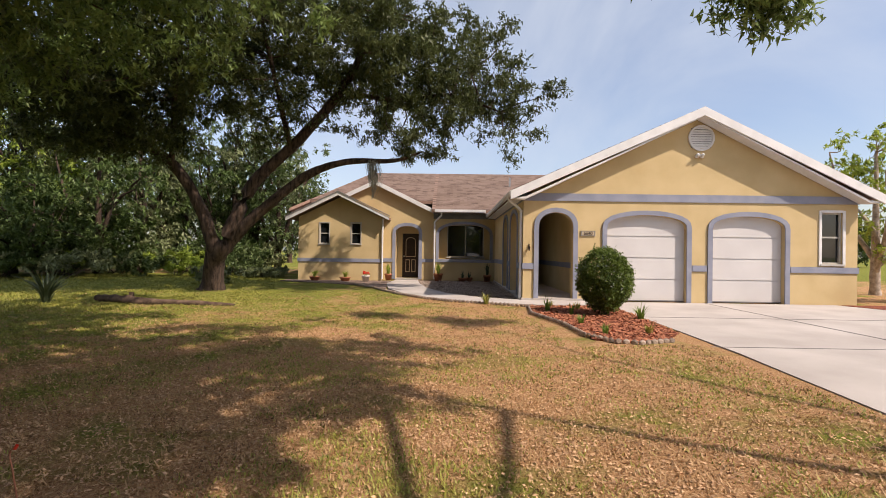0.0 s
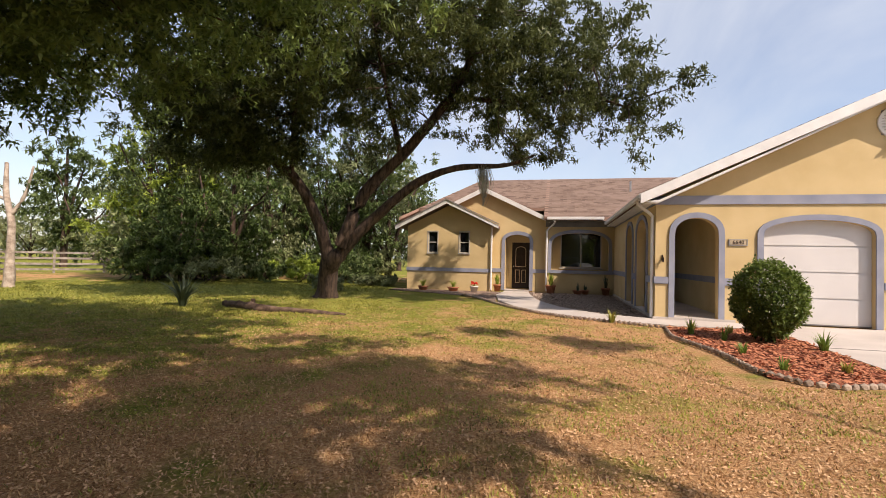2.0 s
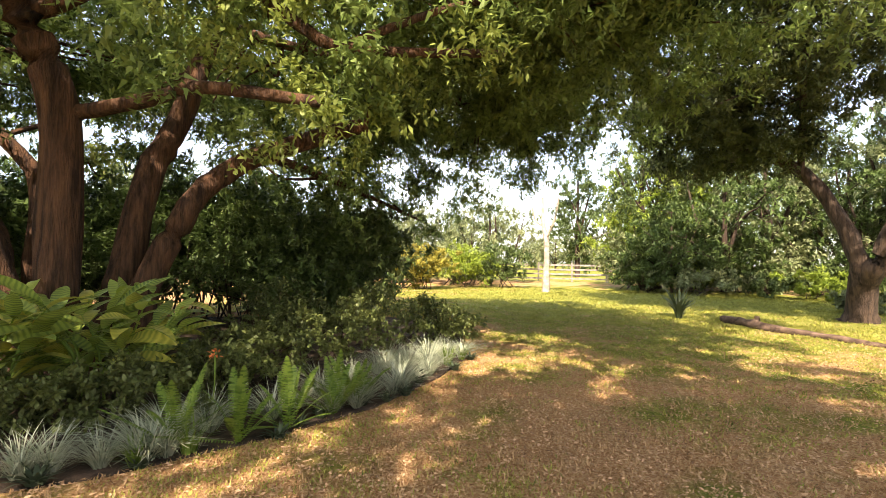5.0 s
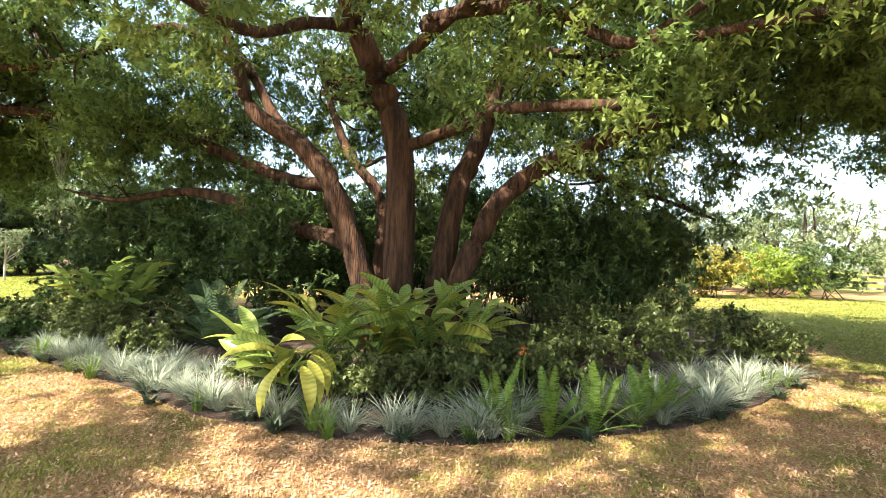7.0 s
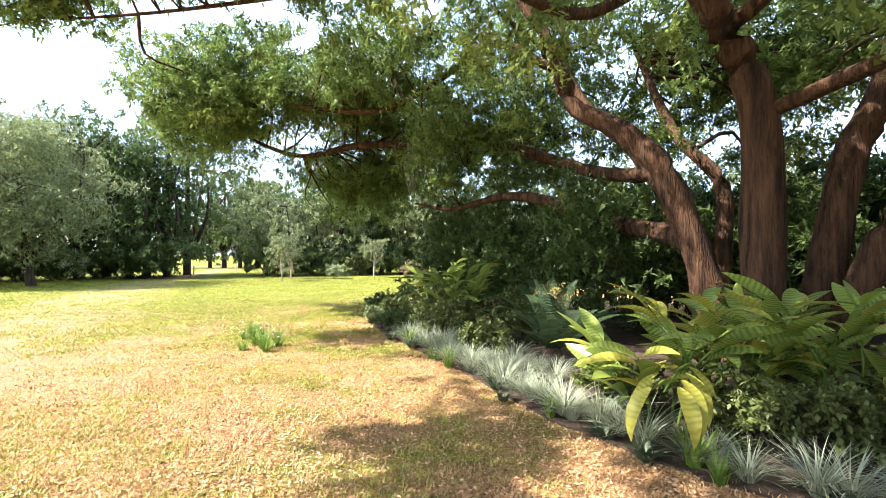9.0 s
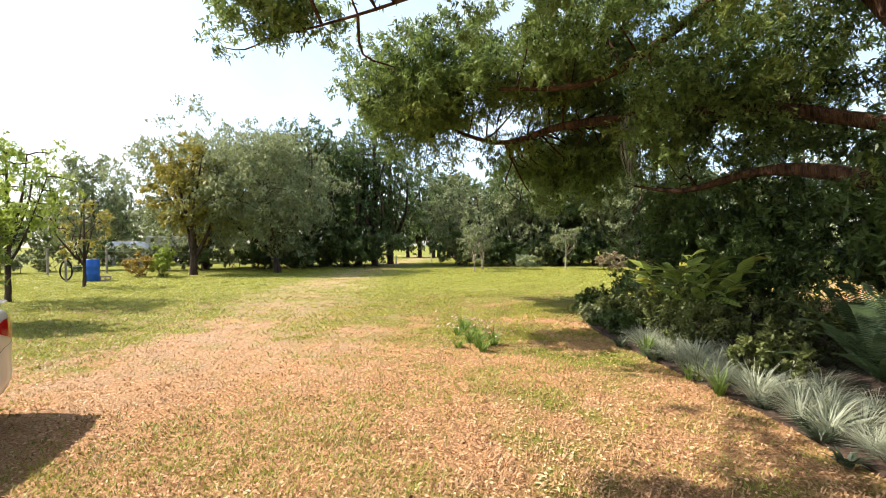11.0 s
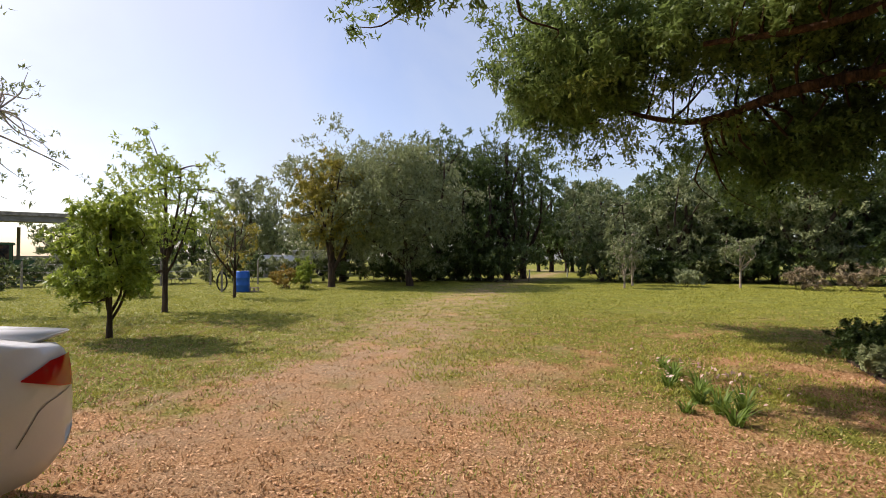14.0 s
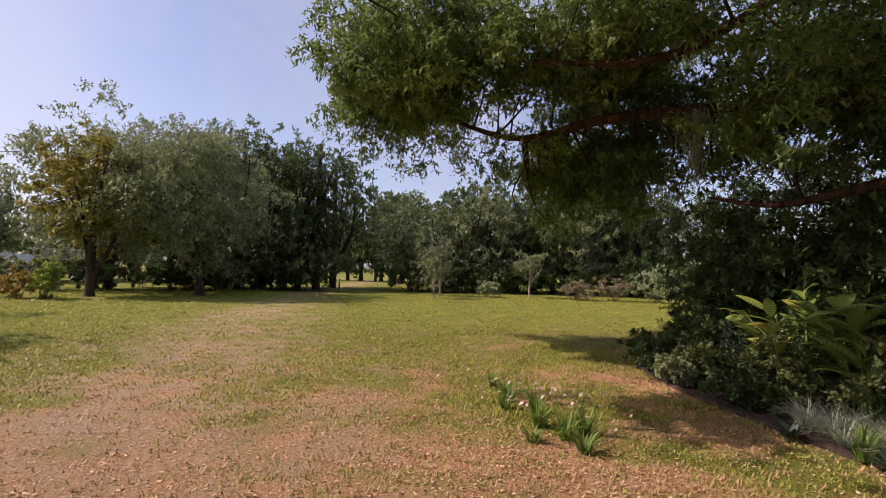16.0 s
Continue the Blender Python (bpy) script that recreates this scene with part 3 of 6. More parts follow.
part("wall", prism([(-8.2, -0.25), (-4.55, -0.25), *arch(*DOORARCH), (-3.48, -0.25), (-2.85, -0.25), (-2.85, 3.05), (G2, 4.32), (-8.2, 3.05)], [], at_front(8.6), 0.2), M_STUCCO, house, "yellow stucco entry gable wall")
part("wall", boxes((-2.85, -2.70, 8.62, 9.4, -0.25, 3.05)), M_STUCCO, house)
part("arch_trim", ring(-4.55, -3.48, -0.05, 2.08, 2.4, 0.15, at_front(8.56), 0.04), M_TRIM, house, "grey-blue arch surround")
part("trim_band", boxes((-3.33, -2.85, 8.56, 8.6, 0.74, 0.9)), M_TRIM, house)
part("trim_band", boxes((-5.1, -4.70, 8.56, 8.6, 0.74, 0.9)), M_TRIM, house)
for spec in ((-4.75, -4.56, 8.8, 9.5, -0.25, 2.6), (-3.47, -3.28, 8.8, 9.5, -0.25, 2.6)):
    part("wall", boxes(spec), M_STUCCO, house)
part("wall", prism([(-4.56, -0.02), (-3.47, -0.02), (-3.47, 2.6), (-4.56, 2.6)], [[(-4.30, 0.0), (-4.30, 2.08), (-3.52, 2.08), (-3.52, 0.0)]], at_front(9.32), 0.15), M_STUCCO, house)
part("porch_floor", boxes((-4.56, -3.47, 8.55, 9.5, -0.25, -0.02)), M_CONCRETE, house)
front_door = part("front_door", boxes((-4.28, -3.54, 9.36, 9.41, 0.01, 2.06)), M_DOOR, house, "dark brown panelled front door, closed")
part("door_frame", boxes((-4.30, -4.27, 9.33, 9.4, 0, 2.08), (-3.55, -3.52, 9.33, 9.4, 0, 2.08), (-4.27, -3.55, 9.33, 9.4, 2.05, 2.08)), M_DOOR, front_door)
part("door_moulding", ring(-4.12, -3.70, 1.0, 1.70, 1.88, 0.028, at_front(9.345), 0.02), M_BEIGE, front_door, "beige arched moulding")
part("door_moulding", boxes((-4.15, -3.67, 9.345, 9.365, 0.972, 1.0)), M_BEIGE, front_door)
for a0, a1 in ((-4.15, -3.95), (-3.87, -3.67)):
    part("door_moulding", prism([(a0, 0.25), (a1, 0.25), (a1, 0.85), (a0, 0.85)], [[(a0 + 0.03, 0.28), (a0 + 0.03, 0.82), (a1 - 0.03, 0.82), (a1 - 0.03, 0.28)]], at_front(9.345), 0.02), M_BEIGE, front_door)
bm = bmesh.new()
bmesh.ops.create_uvsphere(bm, u_segments=12, v_segments=8, radius=0.035, matrix=Matrix.Translation((-4.22, 9.33, 1.0)))
part("door_knob", bm, M_METAL, front_door, "brass knob", True)

WING = 7.95
SW = [[(a, 1.54), (a, 2.47), (a + 0.43, 2.47), (a + 0.43, 1.54)] for a in (-7.9, -6.48)]
part("wall", prism([(-8.85, -0.25), (-5.12, -0.25), (-5.12, 2.72), (-7.0, 3.62), (-8.85, 2.72)], SW, at_front(WING), 0.2), M_STUCCO, house, "yellow stucco wing wall with two small windows")
for a in (-7.9, -6.48):
    window(a, a + 0.43, 1.54, 2.47, WING, rails=(2.0,), frame_w=0.03)
    part("window_surround", prism([(a - 0.035, 1.5), (a + 0.465, 1.5), (a + 0.465, 2.505), (a - 0.035, 2.505)], [[(a, 1.54), (a, 2.47), (a + 0.43, 2.47), (a + 0.43, 1.54)]], at_front(WING - 0.02), 0.02), M_FRAME, house)
part("wall", boxes((-5.32, -5.12, WING + 0.2, 8.6, -0.25, 2.72)), M_STUCCO, house)
part("wall", boxes((-8.85, -8.65, WING + 0.2, 18, -0.25, 2.72)), M_STUCCO, house)
part("wall", boxes((-8.65, W - 0.2, 19.8, 20, -0.25, E_)), M_STUCCO, house)
part("trim_band", boxes((-8.88, -5.09, WING - 0.035, WING, 0.72, 0.88)), M_TRIM, house)
part("trim_band", boxes((-8.885, -8.85, WING, 18, 0.72, 0.88)), M_TRIM, house)
part("trim_band", boxes((-5.12, -5.085, WING, 8.55, 0.72, 0.88)), M_TRIM, house)


# roofs
def roof_slab(name, a, b, c, d, thick=0.14, mat=None):
    """A roof plane between four corners, eave first, with its thickness below."""
    bm = bmesh.new()
    top = [bm.verts.new(p) for p in (a, b, c, d)]
    low = [bm.verts.new((p[0], p[1], p[2] - thick)) for p in (a, b, c, d)]
    bm.faces.new(top)
    bm.faces.new(low[::-1])
    for i in range(4):
        j = (i + 1) % 4
        bm.faces.new((top[i], low[i], low[j], top[j]))
    bmesh.ops.recalc_face_normals(bm, faces=bm.faces)
    return part(name, bm, mat or M_SHINGLE, house, "brown asphalt shingle roof plane")


def rake(a0, z0, a1, z1, b, depth=0.05, drop=0.24, mat=None):
    """The white board along a gable's slope."""
    part("fascia", prism([(a0, z0), (a1, z1), (a1, z1 - drop), (a0, z0 - drop)], [], at_front(b), depth), mat or M_WHITE, house, "white fascia board")


AP = 5.24
roof_l = roof_slab("roof", (-0.35, -0.4, E_), (R, -0.4, AP), (R, 16, AP), (-0.35, 16, E_))
roof_r = roof_slab("roof", (W + 0.31, -0.4, E_), (R + 0.002, -0.4, AP), (R + 0.002, 16, AP), (W + 0.31, 16, E_))
rake(-0.42, E_ - 0.03, R, AP + 0.015, -0.45)
rake(W + 0.38, E_ - 0.03, R + 0.001, AP + 0.015, -0.45)
part("soffit", prism([(-0.3, E_ - 0.2), (0, E_ - 0.18), (R, AP - 0.2), (R, AP - 0.24), (0, E_ - 0.24), (-0.3, E_ - 0.24)], [], at_front(-0.4), 0.38), M_WHITE, house)
part("soffit", prism([(W + 0.3, E_ - 0.2), (W, E_ - 0.18), (R, AP - 0.2), (R, AP - 0.24), (W, E_ - 0.24), (W + 0.3, E_ - 0.24)], [], at_front(-0.4), 0.38), M_WHITE, house)
part("soffit", boxes((-0.33, -0.03, -0.02, 8.1, 2.74, 2.78)), M_WHITE, house)
part("gutter", boxes((-0.45, -0.35, -0.42, 8.0, 2.80, 2.93), bevel=0.02), M_WHITE, house, "white eave gutter")
main_roof = roof_slab("roof", (-2.88, 8.0, 3.12), (10.2, 8.0, 3.12), (10.2, 14, 5.72), (-2.88, 14, 5.72))
wing_roof = roof_slab("roof", (-8.7, 9.2, 3.64), (-2.882, 9.2, 3.64), (-2.882, 14, 5.72), (-6.5, 14, 5.72))
roof_slab("roof", (-9.3, 20.4, 3.0), (10.2, 20.4, 3.0), (10.2, 14.002, 5.72), (-6.5, 14.002, 5.72))
roof_slab("roof", (-9.31, 8.0, 3.12), (-6.51, 14, 5.72), (-6.51, 14.01, 5.72), (-9.31, 20.4, 3.0))
part("gutter", boxes((-2.75, -0.46, 7.88, 8.0, 3.0, 3.13), bevel=0.02), M_WHITE, house, "white eave gutter")
part("frieze", boxes((-2.8, -0.03, 8.35, 8.4, 2.74, 2.96)), M_SOFFIT, house, "dark frieze under the eave")
part("soffit", boxes((-2.8, -0.35, 8.0, 8.4, 2.96, 2.98)), M_SOFFIT, house)
roof_slab("roof", (-2.68, 8.4, 3.1), (G2, 8.4, 4.46), (G2, 12, 4.46), (-2.68, 9.0, 3.1))
roof_slab("roof", (-8.6, 8.4, 3.0), (G2 - 0.002, 8.4, 4.46), (G2 - 0.002, 12, 4.46), (-8.6, 9.0, 3.0))
rake(-2.62, 3.09, G2, 4.48, 8.35, drop=0.2)
rake(-8.6, 3.0, G2 - 0.001, 4.48, 8.35, drop=0.2)
roof_slab("roof", (-4.78, 7.55, 2.74), (-7.0, 7.55, 3.80), (-7.0, 9.5, 3.80), (-4.78, 8.6, 2.74), 0.1)
roof_slab("roof", (-9.25, 7.55, 2.70), (-7.002, 7.55, 3.80), (-7.002, 9.5, 3.80), (-9.25, 9.5, 2.70), 0.1)
rake(-4.74, 2.74, -7.0, 3.82, 7.50, drop=0.15)
rake(-9.3, 2.68, -7.001, 3.82, 7.50, drop=0.15)
rake(-4.70, 2.80, -7.0, 3.87, 7.47, depth=0.03, drop=0.05, mat=M_SOFFIT)
rake(-9.34, 2.72, -7.001, 3.87, 7.47, depth=0.03, drop=0.05, mat=M_SOFFIT)
part("plumbing_vent", boxes((1.0, 1.08, 11.5, 11.58, 4.4, 5.15)), M_METAL, house)


def downspout(path, parent=house):
    child("downspout", arrays_mesh("downspout", *tube([[(x, y, z, 0.04) for x, y, z in path]], 8, 0.0), M_WHITE, True), parent, "white downspout")


downspout([(-0.40, 0.1, 2.8), (-0.38, 0.12, 2.7), (-0.08, 0.1, 2.45), (-0.06, 0.09, 2.2), (-0.06, 0.09, -0.05)])
downspout([(-2.45, 7.95, 3.0), (-2.45, 8.0, 2.85), (-2.72, 8.3, 2.6), (-2.75, 8.32, 2.3), (-2.75, 8.32, -0.02)])
downspout([(-5.0, 7.85, 2.65), (-5.06, 7.88, 2.4), (-5.06, 7.88, -0.02)])


def shingle_rows(parent, e0, e1, r0, r1, rows, per):
    """Overlapping courses of shingles on a roof plane, from eave to ridge."""
    e0, e1, r0, r1 = (Vector(p) for p in (e0, e1, r0, r1))
    nrm = (e1 - e0).cross(r0 - e0).normalized()
    if nrm.z < 0:
        nrm = -nrm
    V, Fc = [], []
    for k in range(rows):
        t0, t1 = k / rows, min(1.0, (k + 1.18) / rows)
        for j in range(per):
            s0, s1 = (j + 0.5 * (k % 2)) / per, (j + 0.97 + 0.5 * (k % 2)) / per
            s0, s1 = min(s0, 1), min(s1, 1)
            if s1 - s0 < 0.002:
                continue
            P = lambda s, t, h: (e0.lerp(e1, s)).lerp(r0.lerp(r1, s), t) + nrm * h
            h = 0.012 + 0.006 * rng.random()
            n0 = len(V)
            V += [P(s0, t0, h + 0.008), P(s1, t0, h + 0.008), P(s1, t1, 0.005), P(s0, t1, 0.005), P(s0, t0, 0.001), P(s1, t0, 0.001)]
            Fc += [(n0, n0 + 1, n0 + 2, n0 + 3), (n0, n0 + 4, n0 + 5, n0 + 1)]
    tagged(child("shingles", arrays_mesh("shingles", [tuple(v) for v in V], Fc, M_SHINGLES), parent), kind="stuff")


M_SHINGLES = material("shingle_tab", (0.125, 0.085, 0.068), (0.235, 0.168, 0.138), 2.0, 0.95, bump=0.5, fine=90, island=0.5)
shingle_rows(main_roof, (-2.88, 8.0, 3.12), (10.2, 8.0, 3.12), (-2.88, 14, 5.72), (10.2, 14, 5.72), 36, 40)
shingle_rows(wing_roof, (-8.7, 9.2, 3.64), (-2.88, 9.2, 3.64), (-6.5, 14, 5.72), (-2.88, 14, 5.72), 29, 18)
shingle_rows(roof_l, (-0.35, 16, E_), (-0.35, -0.4, E_), (R, 16, AP), (R, -0.4, AP), 30, 50)

# drive, walk, gravel court and mulch bed
def slab(name, label, outline, z, mat, kind="structure", thick=0.2, cat="pavement"):
    bm = prism(outline, [], lambda a, b, d: (a, b, z - d), thick)
    ob = part(name, bm, mat, None, label)
    ob.matrix_world = HOUSE
    return tagged(ob, label, cat, kind=kind)


drive = slab("driveway", "pale concrete driveway with joints", [(2.2, -0.05), (8.6, -0.05), (9.6, -2.5), (10.5, -7), (13, -9), (30, -9.5), (30, -14.5), (3.5, -14.2), (1.70, -12.5), (1.62, -9.8), (1.78, -8.0), (1.9, -6.8), (2.05, -2.0)], -0.09, M_CONCRETE, cat="driveway")
for k, b in enumerate((-3.2, -6.4, -9.6)):
    ob = part("expansion_joint", boxes((1.75, 9.7, b - 0.012, b + 0.012, -0.089, -0.084)), M_SOFFIT, drive)
ob = part("expansion_joint", boxes((5.0, 5.025, -12, -0.1, -0.089, -0.084)), M_SOFFIT, drive)
slab("garden_path", "pale concrete garden path curving to the front door", [(-4.5, 8.5), (-3.5, 8.5), (-3.3, 6.5), (-2.9, 4.0), (-2.2, 2.0), (-1.2, 0.6), (0.0, 0.0), (2.2, -0.1), (2.2, -1.0), (0.2, -1.2), (-1.3, -0.75), (-2.6, 0.3), (-3.5, 1.6), (-4.2, 3.4), (-4.6, 6.0)], -0.075, M_CONCRETE, cat="path")
slab("gravel_court", "brown gravel court in front of the house", [(-3.45, 8.5), (0.0, 8.5), (0.0, 0.0), (-1.2, 0.55), (-2.2, 1.95), (-2.9, 3.95), (-3.3, 6.5)], -0.095, M_GRAVEL, cat="gravel")
slab("gravel_strip", "brown gravel strip along the house wall", [(-9.4, 8.0), (-4.55, 8.0), (-4.55, 6.0), (-4.3, 3.4), (-5.7, 5.3), (-9.4, 7.2)], -0.095, M_GRAVEL, cat="gravel")
slab("mulch_bed", "red bark mulch bed round a clipped shrub", [(-0.1, -1.5), (2.0, -1.1), (2.0, -2.2), (1.85, -5.2), (1.35, -5.9), (0.75, -6.15), (0.2, -5.9), (0.15, -4.4), (-0.2, -2.9)], -0.085, M_MULCH, cat="mulch")
slab("mulch_bed", "red bark mulch bed beside the driveway", [(8.75, -0.1), (14, -0.1), (14, -3), (9.9, -2.8), (9.1, -1.2)], -0.085, M_MULCH, cat="mulch")


def scatter_in(outline, n):
    """Random spots inside an outline of the house frame."""
    o = np.array(outline)
    out = []
    while len(out) < n:
        p = o.min(0) + rng.random(2) * (o.max(0) - o.min(0))
        x, y = p
        inside = False
        for i in range(len(o)):
            (x1, y1), (x2, y2) = o[i], o[i - 1]
            if (y1 > y) != (y2 > y) and x < (x2 - x1) * (y - y1) / (y2 - y1) + x1:
                inside = not inside
        if inside:
            out.append((x, y))
    return np.array(out)


def chips(name, label, outline, n, z, size, mat):
    p = scatter_in(outline, n)
    v, f = leaf_arrays(np.column_stack([p, np.full(n, z)]), size, 0.5, 0.0, 0.25, 0.85)
    v[:, 2] = np.maximum(v[:, 2], z - 0.01)
    ob = tagged(new(name, arrays_mesh(name, v, f, mat)), label, name.split("_")[-1], kind="stuff")
    ob.matrix_world = HOUSE


chips("mulch_chips", "loose red bark chips on the bed", [(-0.1, -1.5), (2.0, -1.1), (2.0, -2.2), (1.85, -5.2), (1.35, -5.9), (0.75, -6.15), (0.2, -5.9), (0.15, -4.4), (-0.2, -2.9)], 5000, -0.078, 0.07, M_CHIP)
chips("gravel_stones", "loose brown stones in the court", [(-3.45, 8.4), (0.0, 8.4), (0.0, 0.1), (-1.2, 0.6), (-2.2, 2.0), (-2.9, 4.0), (-3.3, 6.5)], 6000, -0.088, 0.07, M_PEBBLE)

# scalloped stone edging along path and bed
def edging(points, step=0.115):
    P = np.array(points, float)
    seg = np.linalg.norm(np.diff(P, axis=0), axis=1)
    s = np.r_[0, np.cumsum(seg)]
    bm = bmesh.new()
    bmesh.ops.create_icosphere(bm, subdivisions=1, radius=0.06)
    for v in bm.verts:
        v.co = Vector((v.co.x, v.co.y * 0.55, v.co.z * 0.8)) * (0.9 + 0.2 * rng.random())
    me = bpy.data.meshes.new("edging_stone")
    bm.to_mesh(me)
    bm.free()
    me.materials.append(M_STONE)
    root = tagged(new("stone_edging"), "row of small rounded edging stones", "edging")
    root.matrix_world = HOUSE
    for d in np.arange(0, s[-1], step):
        k = min(np.searchsorted(s, d, "right") - 1, len(seg) - 1)
        t = (d - s[k]) / seg[k]
        a, b = P[k] + (P[k + 1] - P[k]) * t
        ob = child("stone", me, root)
        dx, dy = P[k + 1] - P[k]
        ob.matrix_local = Matrix.Translation((a, b, -0.075)) @ Matrix.Rotation(math.atan2(dy, dx) + 0.2 * rng.standard_normal(), 4, "Z")


M_STONE = material("edging_stone", (0.13, 0.09, 0.07), (0.36, 0.28, 0.22), 5, 0.95, bump=0.5, fine=60, obj=0.4)
edging([(-5.8, 5.35), (-4.9, 4.0), (-4.25, 2.6), (-3.6, 1.35), (-2.8, 0.2), (-2.0, -0.6), (-1.0, -1.05), (-0.08, -1.6)])
edging([(-0.1, -1.6), (-0.25, -2.9), (0.1, -4.4), (0.15, -5.6), (0.45, -6.15), (0.8, -6.25), (1.4, -6.0)])

# the many-stemmed oak in the planted bed
def ring_of(limbs, n, reach, rise=(0.2, 1.6), low=2.2):
    """Clump centres along limbs and round their ends."""
    q = np.array([p[:3] for limb in limbs for p in limb[1:] if p[2] > low])
    k = rng.integers(0, len(q), n)
    d = rng.standard_normal((n, 3)) * reach
    d[:, 2] = rise[0] + (rise[1] - rise[0]) * rng.random(n)
    return q[k] + d


g0 = gz(-5, 2.2)
STEM = [[(-4.5, 2.3, g0 - 0.1, 0.28), (-4.57, 2.24, 0.83, 0.225), (-4.56, 2.19, 2.98, 0.205), (-4.41, 1.88, 3.9, 0.19), (-4.13, 1.5, 4.9, 0.16), (-3.9, 1.2, 6.8, 0.09), (-3.6, 1.0, 8.6, 0.04)]]
OAK_LIMBS = STEM + [
    [(-4.9, 1.95, g0 - 0.1, 0.24), (-5.08, 1.65, 0.82, 0.2), (-4.97, 1.15, 2.32, 0.17), (-5.03, 0.63, 3.01, 0.155), (-4.93, -0.19, 3.61, 0.12), (-4.78, -0.52, 4.68, 0.09), (-4.4, -1.6, 6.2, 0.04)],
    [(-4.95, 2.6, g0 - 0.1, 0.24), (-5.21, 2.81, 0.89, 0.2), (-5.41, 3.07, 2.41, 0.18), (-5.6, 3.41, 3.25, 0.17), (-5.86, 4.02, 5.3, 0.12), (-6.0, 4.8, 7.6, 0.05)],
    [(-4.7, 2.85, g0 - 0.1, 0.22), (-4.91, 3.11, 0.91, 0.17), (-4.9, 3.51, 1.83, 0.16), (-5.07, 3.88, 2.38, 0.155), (-5.05, 4.62, 2.88, 0.15), (-4.62, 5.99, 3.41, 0.12)],
    [(-6.0, 2.1, g0 - 0.1, 0.16), (-6.31, 1.69, 0.9, 0.13), (-6.41, 1.68, 2.34, 0.11), (-6.57, 0.96, 3.36, 0.09), (-7.2, 0.2, 5.2, 0.04)],
    [(-4.58, 2.3, 2.95, 0.09), (-3.81, 3.12, 3.05, 0.08), (-2.99, 3.58, 3.02, 0.07), (-2.15, 4.61, 2.81, 0.055)],
    [(-4.45, 2.1, 4.1, 0.10), (-3.91, 2.95, 4.56, 0.08), (-3.1, 3.41, 4.53, 0.07), (-1.2, 4.6, 4.9, 0.05), (0.9, 5.6, 5.2, 0.03)],
    [(-4.23, 1.55, 4.55, 0.09), (-3.52, 1.15, 4.25, 0.075), (-2.68, 0.65, 3.76, 0.06), (-1.2, 0.0, 3.9, 0.035)],
    [(-4.2, 2.6, 4.6, 0.11), (-3.61, 3.3, 4.5, 0.085), (-3.12, 4.08, 4.22, 0.075), (-2.8, 4.54, 3.82, 0.07), (-2.44, 4.97, 3.54, 0.06), (-1.6, 6.4, 3.5, 0.04)],
    [(-5.5, 1.1, 1.6, 0.15), (-6.54, -0.34, 1.93, 0.135), (-6.79, -1.38, 2.37, 0.12), (-6.96, -2.41, 2.53, 0.085), (-6.89, -3.69, 2.33, 0.05), (-6.7, -4.6, 2.5, 0.015)],
    [(-5.6, 1.5, 0.6, 0.16), (-6.38, 1.23, 1.57, 0.15), (-6.53, 0.38, 3.08, 0.14), (-6.81, -0.47, 3.93, 0.12), (-7.04, -1.29, 5.24, 0.08), (-7.0, -2.6, 6.6, 0.04)],
    [(-6.6, 0.1, 2.7, 0.13), (-7.24, -0.76, 2.99, 0.12), (-7.23, -2.54, 3.67, 0.11), (-7.16, -4.18, 3.95, 0.10), (-6.36, -6.18, 4.0, 0.09), (-5.77, -7.5, 3.8, 0.06), (-5.2, -8.6, 4.2, 0.04), (-4.7, -9.6, 4.9, 0.025), (-4.2, -10.8, 5.6, 0.012)],
    [(-6.5, -1.2, 4.9, 0.09), (-6.26, -2.23, 5.51, 0.08), (-6.1, -3.43, 5.02, 0.075), (-5.69, -4.86, 4.47, 0.06), (-4.77, -6.51, 4.65, 0.04)],
    [(-6.0, 4.6, 5.0, 0.09), (-6.2, 6.4, 5.0, 0.07), (-6.0, 8.2, 4.6, 0.05), (-5.8, 9.8, 4.4, 0.03), (-6.4, 11.4, 4.6, 0.012)],
    [(-5.0, 4.6, 2.8, 0.09), (-6.4, 5.6, 2.9, 0.07), (-7.6, 7.2, 2.7, 0.05), (-8.2, 8.8, 2.3, 0.03)],
    [(-3.7, 1.0, 6.5, 0.07), (-1.8, 0.6, 6.0, 0.045), (0.6, 0.4, 5.6, 0.022), (1.2, -1.6, 5.3, 0.01)],
    [(-4.4, -1.5, 6.0, 0.06), (-3.4, -4.2, 5.9, 0.05), (-2.0, -6.0, 5.5, 0.03), (-0.8, -7.2, 5.2, 0.02)],
    [(-2.44, 4.97, 3.6, 0.05), (-2.4, 6.6, 4.5, 0.04), (-2.8, 8.6, 5.1, 0.03), (-3.4, 10.8, 5.3, 0.012)],
    [(-4.2, 1.7, 5.0, 0.08), (-2.6, 3.8, 6.1, 0.06), (-0.6, 6.6, 5.9, 0.045), (0.6, 8.6, 5.4, 0.03)],
]


def joined(limbs, first):
    """Carries the foot of each limb from number first on back into the nearest earlier limb."""
    for k in range(first, len(limbs)):
        pts = np.array([np.array(a) * (1 - u) + np.array(b) * u for limb in limbs[:k] for a, b in zip(limb, limb[1:]) for u in np.linspace(0, 1, 8)])
        s = np.array(limbs[k][0])
        d = np.linalg.norm(pts[:, :3] - s[:3], axis=1) + 1.2 * np.maximum(0, pts[:, 2] - s[2])
        q = pts[d.argmin()]
        if d.min() > 0.12:
            limbs[k] = [(q[0], q[1], q[2], min(q[3] * 0.9, s[3] * 1.15))] + list(limbs[k])


